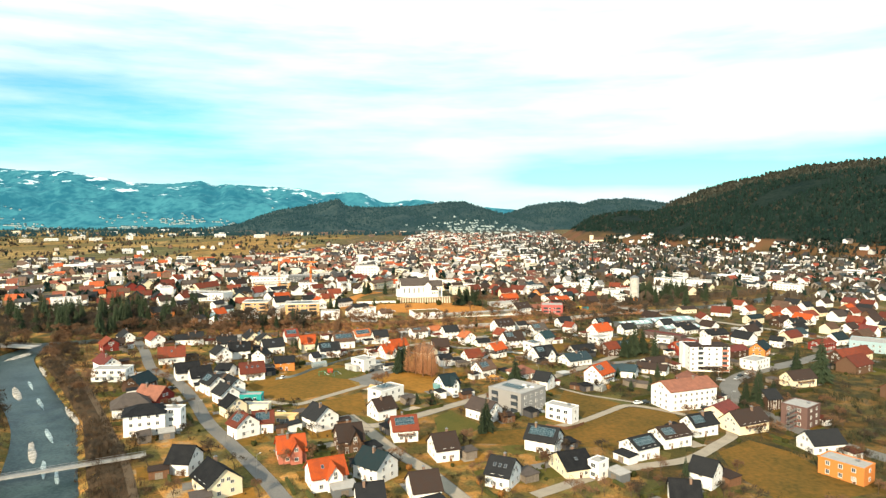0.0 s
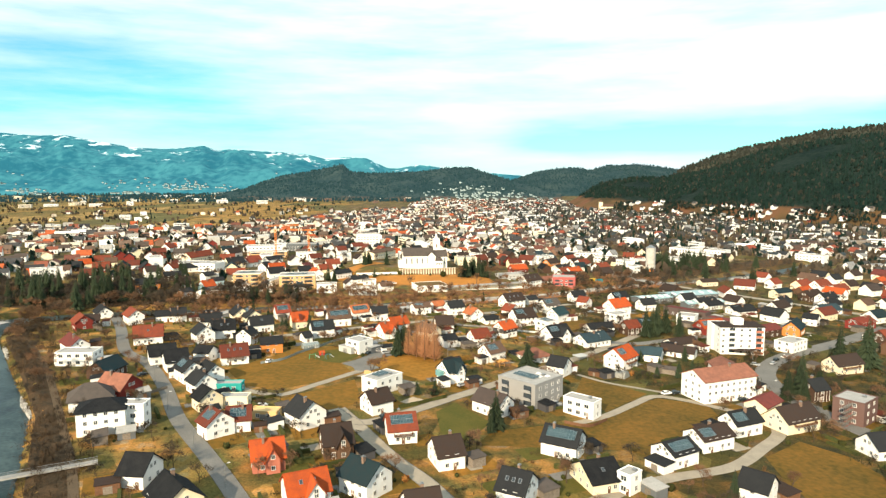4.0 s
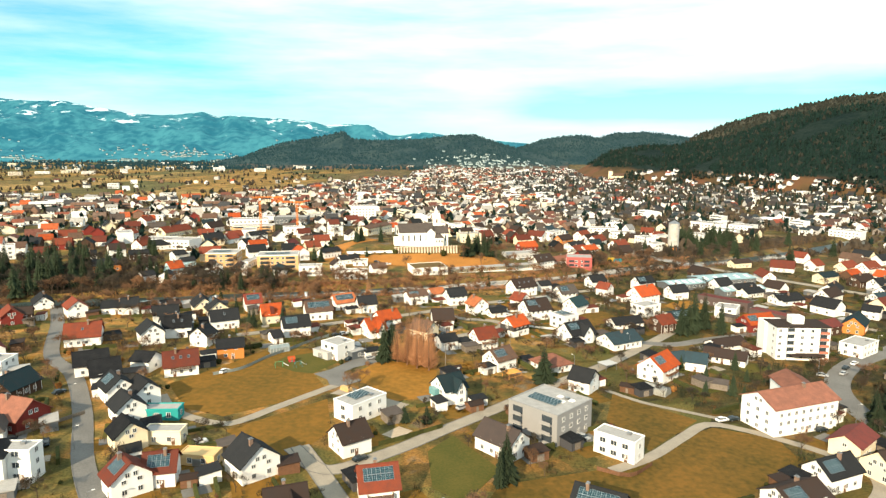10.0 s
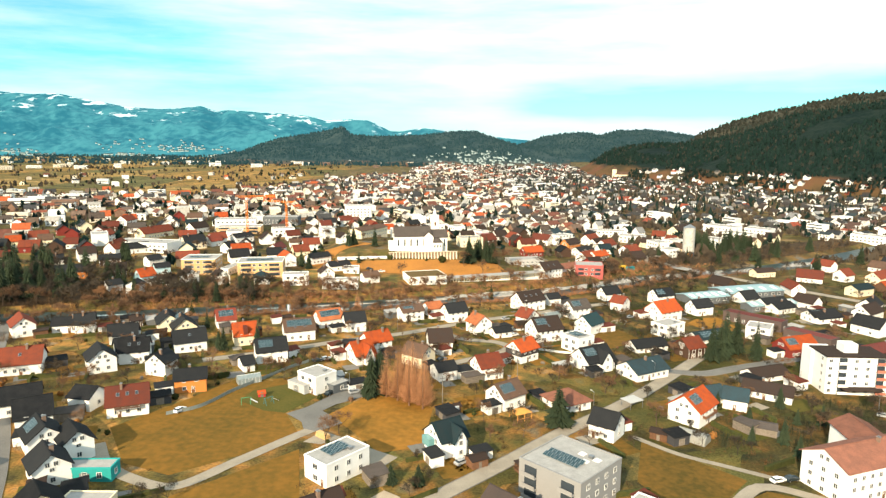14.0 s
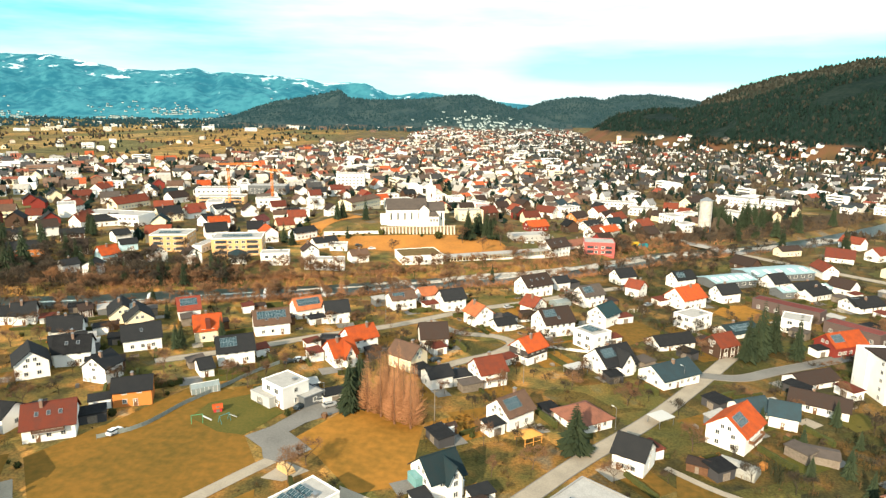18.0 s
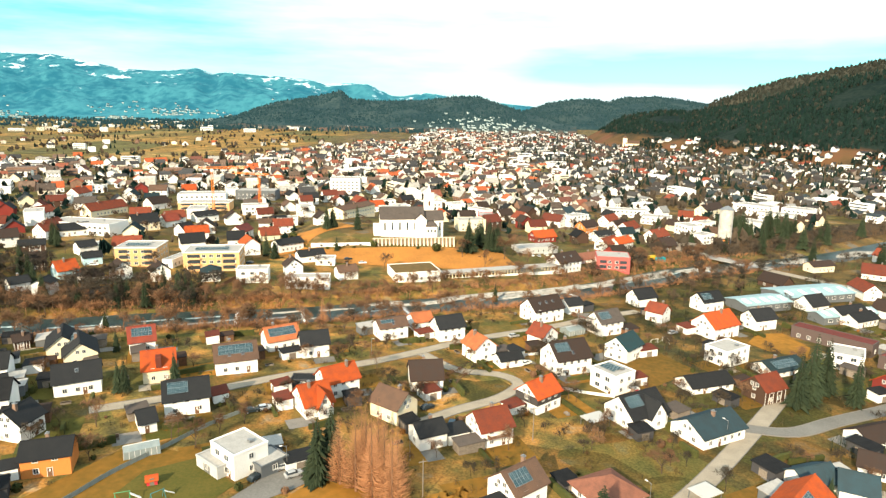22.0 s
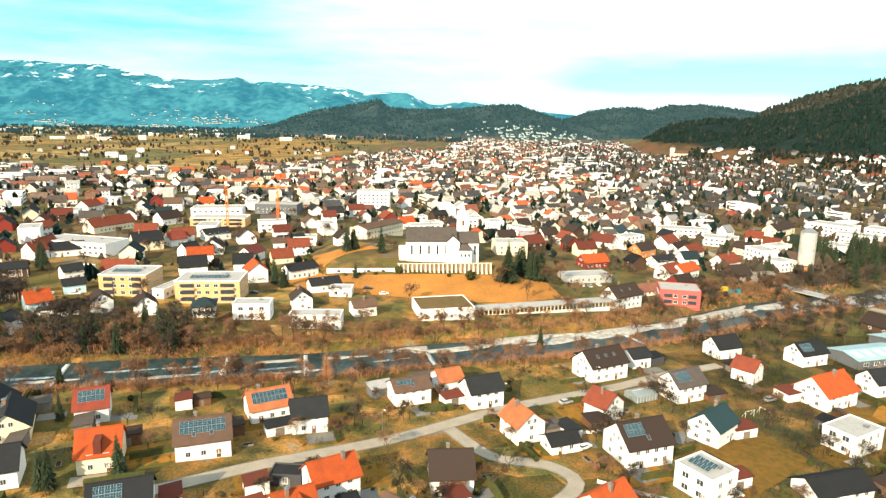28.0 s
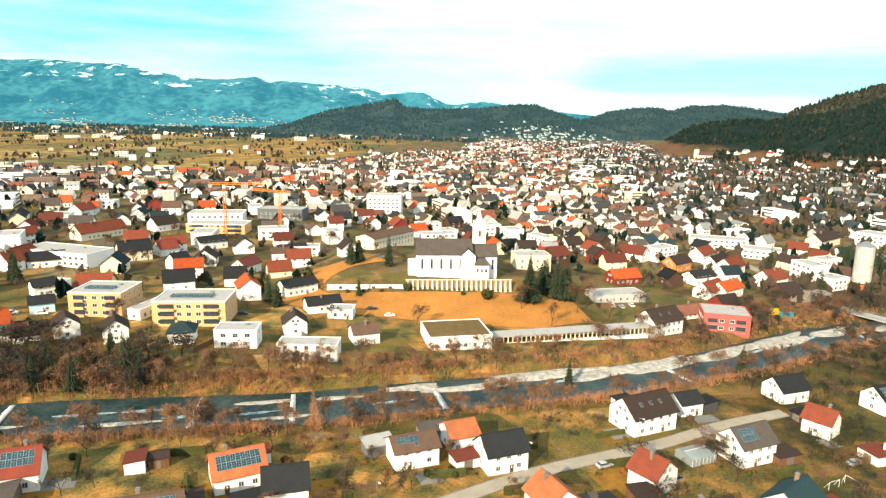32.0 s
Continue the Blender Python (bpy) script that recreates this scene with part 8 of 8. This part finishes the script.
ROOF_PICK = ["dark", "umber", "brown", "rust", "orange", "rustdark", "black", "greybrown", "dark", "umber", "rustdark", "tealdark"]
yy = 520.0
while yy < 2600:
    gap = 21 + (yy - 520) * 0.0035
    xx = -260 - 0.55 * (yy - 300)
    right = 220 + 0.62 * (yy - 150)
    while xx < right:
        x, y = xx + rng.gauss(0, 4.5), yy + rng.gauss(0, 4.5)
        xx += gap * rng.uniform(0.85, 1.3) * (1.35 if xx > 180 else 1.0)
        edge = -330 - 0.05 * (yy - 600) + 40 * noise.noise((y / 90, 0, 0))
        if yy > 1250:
            edge = -330 + (yy - 1250) * 0.22
        if x < edge and rng.random() > (0.05 if yy > 1120 + 80 * noise.noise((x / 160, 4, 0)) else 0.72):
            continue
        top_edge = 1750 + 350 * noise.noise((x / 300, 2, 0)) + (800 if -120 < x < 430 else 0) + (450 if x > 420 else 0)
        if y < float(np.interp(x, RIVER[12:1:-1, 0], RIVER[12:1:-1, 1])) + 24:
            continue
        if yy > top_edge or river_gap(x, y) < 26 or rng.random() < 0.08:
            continue
        if -100 < x < 105 and 495 < y < 645 and (x < 52 or y < 600):
            continue
        if any(math.hypot(x - u, y - v) < r + 8 for u, v, r in HOUSES) or (y < 780 and not (clear_of_open(x, y) and clear_of_open(x - 6, y) and clear_of_open(x + 6, y))):
            continue
        z = gz(x, y)
        yaw = radians(rng.choice((20, 25, 30, -65, -60, 110)) + rng.gauss(0, 6))
        if y < 800 and mids < 100 and abs(x) < 330:
            mids += 1
            if rng.random() < 0.16:
                flat_house(round(x, 1), round(y, 1), math.degrees(yaw), rng.uniform(12, 22), rng.uniform(9, 13), rng.uniform(6, 10), "white")
            else:
                house(round(x, 1), round(y, 1), math.degrees(yaw), rng.uniform(10, 15), rng.uniform(9, 11.5), rng.uniform(7.5, 10), rng.choice(ROOF_PICK), rng.choice(("white",) * (3 if x > 140 else 6) + ("cream", "cream", "timber", "redwood")), detail=0, group="town houses beyond the river")
        elif rng.random() < 0.10:
            (hillside if x > 140 else town).block(x, y, z, yaw, rng.uniform(14, 30), rng.uniform(10, 14), rng.uniform(5, 10))
        else:
            (hillside if x > 140 else town).house(x, y, z, yaw, rng.uniform(8.5, 14), rng.uniform(8, 10.5), rng.uniform(4.0, 6.2), rng.uniform(6.8, 9.6))
        for _ in range(8 if x > 180 else 5 if x > -60 else 3):
            if rng.random() < 0.85:
                u, v = x + rng.uniform(-15, 15), y + rng.choice((-1, 1)) * rng.uniform(8, 13)
                if rng.random() < 0.3:
                    if v > 1000:
                        far_trees.cone(u, v, gz(u, v), rng.uniform(5, 13), rng.uniform(1.6, 2.8), tone=1)
                    else:
                        far_trees.tuft(rng, u, v, gz(u, v), rng.uniform(5, 12), tone=1)
                else:
                    far_trees.tuft(rng, u, v, gz(u, v), rng.uniform(4, 9))
    yy += gap
for k in range(70):
    # scattered settlement across the plain and at the foot of the range
    d, a = rng.uniform(2300, 3500), radians(rng.uniform(-38, -3))
    x, y = d * math.sin(a), d * math.cos(a)
    town.block(x, y, gz(x, y), 0.3, rng.uniform(10, 40), 14, rng.uniform(6, 13))
for k in range(1100):
    # orchards and hedgerows in the fields
    y = rng.uniform(1130, 2500)
    x = rng.uniform(-0.72 * y - 100, -320)
    if noise.noise((x / 130, y / 90, 7)) > 0.08:
        for _ in range(2):
            u, v = x + rng.gauss(0, 7), y + rng.gauss(0, 4)
            far_trees.tuft(rng, u, v, gz(u, v), rng.uniform(5, 12), tone=rng.choice((0, 0, 0, 0, 1)))
for k in range(4300):
    # dark thickets through the town on the side of the wooded hill
    y = rng.uniform(640, 1750)
    x = rng.uniform(130, 0.72 * y + 80)
    if noise.noise((x / 75, y / 75, 9)) > -0.02 and river_gap(x, y) > 14 and all(abs(x - u) > q or abs(y - w) > q for u, w, q in HOUSES):
        (far_trees.cone(x, y, gz(x, y), rng.uniform(7, 16), rng.uniform(2, 3.2), tone=1) if rng.random() < 0.3 and y > 1000 else far_trees.tuft(rng, x, y, gz(x, y), rng.uniform(5, 11)))
for k in range(3800):
    # copses and single trees on the slope below the wooded hill
    d, a = rng.uniform(1300, 2450), radians(rng.uniform(12, 41))
    x, y = d * math.sin(a), d * math.cos(a)
    if noise.noise((x / 110, y / 110, 4)) > -0.1:
        (far_trees.cone(x, y, gz(x, y), rng.uniform(7, 15), rng.uniform(2, 3.2), tone=1) if rng.random() < 0.35 else far_trees.tuft(rng, x, y, gz(x, y), rng.uniform(6, 12)))
M_FARDARK = material("far_dark_trees", (0.005, 0.016, 0.014), (0.012, 0.024, 0.020), rough=1.0, scale=0.02, fine=0.2)
M_FARTWIG = material("far_bare_trees", (0.080, 0.060, 0.043), (0.046, 0.040, 0.032), rough=1.0, scale=0.02, fine=0.2)
town.put("distant_town", [FAR_WALLS, WARM_ROOFS, M_GLASS], "hundreds of distant white houses with red and brown roofs", "houses")
hillside.put("hillside_town", [TIMBER_WALLS, FAR_ROOFS, M_GLASS], "hundreds of distant shingled and white houses below the wooded hill", "houses")
far_trees.put("distant_trees", [M_FARTWIG, M_FARDARK], "bare and evergreen trees between distant houses", "trees")
# far woods carry painted haze: a bluish tint and a weak emission
M_HAZYDARK = material("hazy_dark_woods", (0.010, 0.022, 0.022), (0.022, 0.034, 0.032), rough=1.0, scale=0.02, fine=0.2, haze_glow=(0.005, 0.022, 0.026))
woods, hazy = Far(), Far()
for k in range(3600):
    # bands of hazy woodland at the edge of the plain
    d, a = rng.choice((2450, 2750, 3000, 3250, 3500)) + rng.gauss(0, 55), radians(rng.uniform(-42, -2))
    x, y = d * math.tan(a), d
    if noise.noise((x / 260, y / 120, 3)) > -0.15:
        hazy.tuft(rng, x, y, gz(x, y) - 1, rng.uniform(9, 19), tone=rng.choice((0, 1)))
villages, climbing = Far(), Far()
for k in range(1500):
    # pale villages at the foot of the far range
    i, j = min(14, 1 + int(rng.expovariate(0.35))), rng.randrange(30, slopes.shape[1] - 70)
    if noise.noise((j * 0.05, i * 0.22, 5)) > 0.12:
        p = slopes[i, j] * (1 - (q := rng.random())) + slopes[i, j + 1] * q
        villages.house(p[0], p[1] - 4, p[2] + 1, rng.uniform(0, 1.2), rng.uniform(7, 13), 8, 4, 6)
for k in range(130):
    # the town climbing the far hill
    i, j = 1 + int(abs(rng.gauss(0, 8))), max(80, min(140, int(rng.gauss(110, 12))))
    p = wood_a[i, j] * (1 - (q := rng.random())) + wood_a[i, j + 1] * q
    villages.house(p[0], p[1] - 3, p[2] + 0.5, rng.uniform(0, 1.2), rng.uniform(7, 11), 8, 4, 6.5)
for k in range(330):
    # the last houses and copses on the meadows below the wood
    i, j = rng.randrange(2, 9), rng.randrange(20, wood_d.shape[1] - 60)
    p = wood_d[i, j] * (1 - (q := rng.random())) + wood_d[i, j + 1] * q
    if p[2] < 32 and k % 3 == 0 and rng.random() < 0.15 + j / 150:
        climbing.house(p[0], p[1] - 3, p[2] + 0.3, rng.choice((0.4, 0.5, -1.1)) + rng.gauss(0, 0.1), rng.uniform(8, 12), 8.5, 4, 7)
    elif p[2] < 36 and k % 3 and noise.noise((p[0] / 90, p[1] / 90, 12)) > -0.05:
        for _ in range(9):
            u, v = rng.gauss(0, 9), rng.gauss(0, 9)
            woods.tuft(rng, p[0] + u, p[1] + v, p[2] - 1.5, rng.uniform(6, 11), tone=rng.choice((0, 0, 1)))
climbing.put("hillside_hamlet", [TIMBER_WALLS, FAR_ROOFS, M_GLASS], "small white houses climbing the slopes below the woods", "houses")
# village walls get their haze as a bluish base colour
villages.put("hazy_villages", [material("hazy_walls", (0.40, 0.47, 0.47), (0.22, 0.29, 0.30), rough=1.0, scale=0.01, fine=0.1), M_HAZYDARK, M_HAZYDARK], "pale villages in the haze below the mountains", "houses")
for v, count, size in ((wood_d, 11000, 12), (wood_c, 6500, 13), (wood_a, 6500, 12), (wood_b, 5000, 13)):
    for k in range(count):
        i, j = rng.randrange(3, 41), rng.randrange(v.shape[1] - 1)
        p = v[i, j] * (1 - (q := rng.random())) + v[i, j + 1] * q
        if v is wood_d and p[2] < 27 + 14 * noise.noise((p[0] / 110, p[1] / 110, 8)) or v is wood_a and p[2] < 22 and rng.random() < 0.8:
            continue
        if noise.noise((p[0] / 120, p[1] / 120, 1)) > -0.4 or i > 34:
            h = size * rng.uniform(0.6, 1.15)
            near_hill = v is wood_c or v is wood_d
            if rng.random() < (0.45 if v is wood_d else 0.1 if v is wood_c else 0.45):
                (woods if near_hill else hazy).cone(p[0], p[1], p[2] - 2, h, h * 0.26, tone=0)
            else:
                (woods if near_hill else hazy).tuft(rng, p[0], p[1], p[2] - 3, h, tone=0 if v is wood_d and rng.random() < 0.75 else 1)
woods.put("hillside_woods", [M_FARDARK, material("hill_bare_trees", (0.036, 0.038, 0.031), (0.020, 0.024, 0.020), rough=1.0, scale=0.02, fine=0.2)], "mixed dark and bare winter woods on the hills", "trees")
hazy.put("far_hillside_woods", [M_HAZYDARK, M_HAZYDARK], "dark woods tinted hazy blue on the farther hills", "trees")

# ---- denser bare growth, joined ----


def tree_arrays(seed):
    wood, crown = bare_tree_meshes(seed, 8.0, 0.6, 13, 0.085)
    v = [tuple(q) for q in wood.v]
    f = []
    for q in wood.f:
        if len(q) == 4:
            f += [(q[0], q[1], q[2]), (q[0], q[2], q[3])]
    k = len(v)
    n = len(crown.vertices)
    co = np.zeros(n * 3)
    crown.vertices.foreach_get("co", co)
    idx = np.zeros(len(crown.polygons) * 3, np.int32)
    crown.polygons.foreach_get("vertices", idx)
    bpy.data.meshes.remove(crown)
    return np.concatenate([np.array(v), co.reshape(-1, 3)]), np.concatenate([np.array(f), idx.reshape(-1, 3) + k])


def thicket(name, spots, mat, label):
    kinds = [tree_arrays(100 + k) for k in range(3)]
    vs, fs, n = [], [], 0
    for x, y, s in spots:
        v, f = kinds[rng.randrange(3)]
        a = rng.uniform(0, 6.28)
        c, q = math.cos(a) * s, math.sin(a) * s
        vs.append(np.stack([x + c * v[:, 0] - q * v[:, 1], y + q * v[:, 0] + c * v[:, 1], gz(x, y) + s * v[:, 2]], -1))
        fs.append(f + n)
        n += len(v)
    return tagged(new(name, big_mesh(name, np.concatenate(vs), np.concatenate(fs), mat)), label, "trees", kind="stuff")


spots = []
while len(spots) < 210:
    i = rng.uniform(3, 13.4)
    a, b = RIVER[int(i)], RIVER[int(i) + 1]
    q = a + (b - a) * (i % 1)
    n = np.array([-(b - a)[1], (b - a)[0]]) / np.linalg.norm(b - a)
    far = rng.random() < 0.65
    q = q + n * (-1 if (far == (i < 13)) else 1) * rng.uniform(12, 25 if far else 17)
    if river_gap(*q) > 11.5 and all(math.hypot(q[0] - u, q[1] - v) > r for u, v, r in HOUSES):
        spots.append((q[0], q[1], rng.uniform(0.5, 1.15)))
thicket("riverside_wood", spots, material("riverside_twigs", (0.24, 0.125, 0.062), (0.12, 0.07, 0.044), rough=0.95, scale=0.04, fine=0.3, amount=0.8), "leafless brown trees and saplings along the river banks")
spots = []
while len(spots) < 370:
    x, y = (rng.uniform(-190, 190) if len(spots) < 230 else rng.uniform(70, 320)), rng.uniform(190, 470 if len(spots) < 230 else 570)
    if free(x, y, 0.3):
        spots.append((x, y, rng.uniform(0.45, 1.0)))
thicket("garden_bushes", spots, material("garden_twigs", (0.066, 0.048, 0.033), (0.040, 0.034, 0.025), rough=0.95, scale=0.04, fine=0.3, amount=0.8), "leafless brown fruit trees and bushes in the gardens")

spots = []
while len(spots) < 110:
    x, y = rng.uniform(-270, 170), rng.uniform(505, 760)
    if river_gap(x, y) > 20 and free(x, y, -0.5) and not (-45 < x < 20 and 575 < y < 630):
        spots.append((x, y, rng.uniform(0.7, 1.3)))
thicket("town_trees", spots, material("town_twigs", (0.11, 0.070, 0.045), (0.065, 0.047, 0.034), rough=0.95, scale=0.04, fine=0.3, amount=0.8), "leafless trees between the town houses")


def grove(name, spots, label):
    """Conifers standing close together, joined."""
    kinds = []
    for seed in (61, 62):
        trunk, crown = conifer_meshes(seed, 15, 0.24, 0.2)
        co = np.zeros(len(crown.vertices) * 3)
        crown.vertices.foreach_get("co", co)
        idx = np.zeros(len(crown.polygons) * 3, np.int32)
        crown.polygons.foreach_get("vertices", idx)
        bpy.data.meshes.remove(crown)
        kinds.append((co.reshape(-1, 3), idx.reshape(-1, 3)))
    vs, fs, n = [], [], 0
    for k, (x, y, size) in enumerate(spots):
        v, f = kinds[k % 2]
        a = rng.uniform(0, 6.28)
        c, q = math.cos(a) * size, math.sin(a) * size
        vs.append(np.stack([x + c * v[:, 0] - q * v[:, 1], y + q * v[:, 0] + c * v[:, 1], gz(x, y) + size * v[:, 2]], -1))
        fs.append(f + n)
        n += len(v)
    return tagged(new(name, big_mesh(name, np.concatenate(vs), np.concatenate(fs), M_NEEDLE)), label, "trees", kind="stuff")


spots = []
while len(spots) < 62:
    k = len(spots)
    x, y = (rng.uniform(-300, -195), rng.uniform(425, 520)) if k < 34 else (rng.uniform(94, 130), rng.uniform(306, 356)) if k < 44 else (rng.uniform(205, 300), rng.uniform(640, 730))
    if river_gap(x, y) > 15 and all(math.hypot(x - u, y - v) > r - 2 for u, v, r in HOUSES) and clear_of_open(x, y) | (k < 34):
        spots.append((x, y, rng.uniform(0.9, 1.5) if not 34 <= k < 44 else rng.uniform(0.35, 0.6)))
grove("conifer_grove", spots, "dark green conifers standing close together near the river")

# ---- dark woods on the outer bank and by the road bridge ----
spots = []
while len(spots) < 400:
    k = len(spots)
    if k < 150:
        x, y = rng.uniform(-340, -180), rng.uniform(425, 525)
    elif k < 215:
        a, b = RIVER[13 + k % 5], RIVER[14 + k % 5]
        q = a + (b - a) * rng.random()
        n = np.array([(b - a)[1], -(b - a)[0]]) / np.linalg.norm(b - a)
        x, y = q + n * rng.uniform(13, 45)
    elif k >= 330:
        a, b = RIVER[14 + k % 3], RIVER[15 + k % 3]
        q = a + (b - a) * rng.random()
        n = np.array([-(b - a)[1], (b - a)[0]]) / np.linalg.norm(b - a)
        x, y = q + n * rng.uniform(13, 31)
    elif k < 250:
        x, y = rng.uniform(-185, -95), rng.uniform(458, 492)
    else:
        a, b = RIVER[1 + k % 4], RIVER[2 + k % 4]
        q = a + (b - a) * rng.random()
        n = np.array([(b - a)[1], -(b - a)[0]]) / np.linalg.norm(b - a)
        x, y = q + n * rng.choice((-1, 1, 1)) * rng.uniform(12, 34)
    if river_gap(x, y) > 12 and all(math.hypot(x - u, y - v) > r for u, v, r in HOUSES):
        spots.append((x, y, rng.uniform(0.8, 1.6) if len(spots) < 330 else rng.uniform(0.35, 0.8)))
thicket("dark_wood", spots, material("dark_twigs", (0.068, 0.052, 0.038), (0.036, 0.032, 0.026), rough=0.95, scale=0.04, fine=0.3, amount=0.8), "dense dark leafless wood beside the river")
spots = []
while len(spots) < 1500:
    k = len(spots)
    x, y = (rng.uniform(-335, -185), rng.uniform(430, 522)) if k < 500 else (rng.uniform(-186, -96), rng.uniform(456, 490)) if k < 750 else (rng.uniform(-285, -170), rng.uniform(180, 390)) if k < 1100 else (rng.uniform(140, 390), rng.uniform(590, 780))
    if 12 < river_gap(x, y) < (200 if k < 750 else 45) and all(math.hypot(x - u, y - v) > r for u, v, r in HOUSES):
        spots.append((x, y, rng.uniform(1.5, 5.5)))
brush("dark_undergrowth", spots, material("undergrowth", (0.062, 0.048, 0.030), (0.13, 0.078, 0.042), rough=0.95, scale=0.05, fine=0.4, amount=0.8), "dark tangled undergrowth below leafless trees", 8)
spots = []
while len(spots) < 3000:
    x, y = (rng.uniform(-190, 200) if len(spots) % 3 else rng.uniform(60, 240)), rng.uniform(185, 480)
    if free(x, y, -0.3) and noise.noise((x / 14, y / 14, 6)) > -0.05:
        spots.append((x, y, rng.uniform(0.5, 1.9)))
brush("garden_undergrowth", spots, material("garden_scrub", (0.050, 0.050, 0.024), (0.11, 0.065, 0.030), rough=0.95, scale=0.12, fine=0.6, amount=0.9), "low dark winter shrubs and dry perennials in the gardens", 12)
spots = []
while len(spots) < 1500:
    x, y = rng.uniform(85, 340), rng.uniform(190, 570)
    if free(x, y, -0.5) and noise.noise((x / 22, y / 22, 16)) > 0.0:
        spots.append((x, y, rng.uniform(1.4, 4.2)))
brush("evergreen_shrubs", spots, material("evergreen_scrub", (0.020, 0.030, 0.018), (0.045, 0.045, 0.024), rough=0.95, scale=0.12, fine=0.6, amount=0.9), "dark evergreen shrubs between the houses", 31)
for k in range(60):
    if k < 30:
        x, y = rng.uniform(-330, -185), rng.uniform(425, 520)
    else:
        x, y = rng.uniform(150, 330), rng.uniform(600, 720)
    if river_gap(x, y) > 16 and all(math.hypot(x - u, y - v) > r + 1 for u, v, r in HOUSES):
        plant(FIR, x, y, rng.uniform(0.9, 1.5))
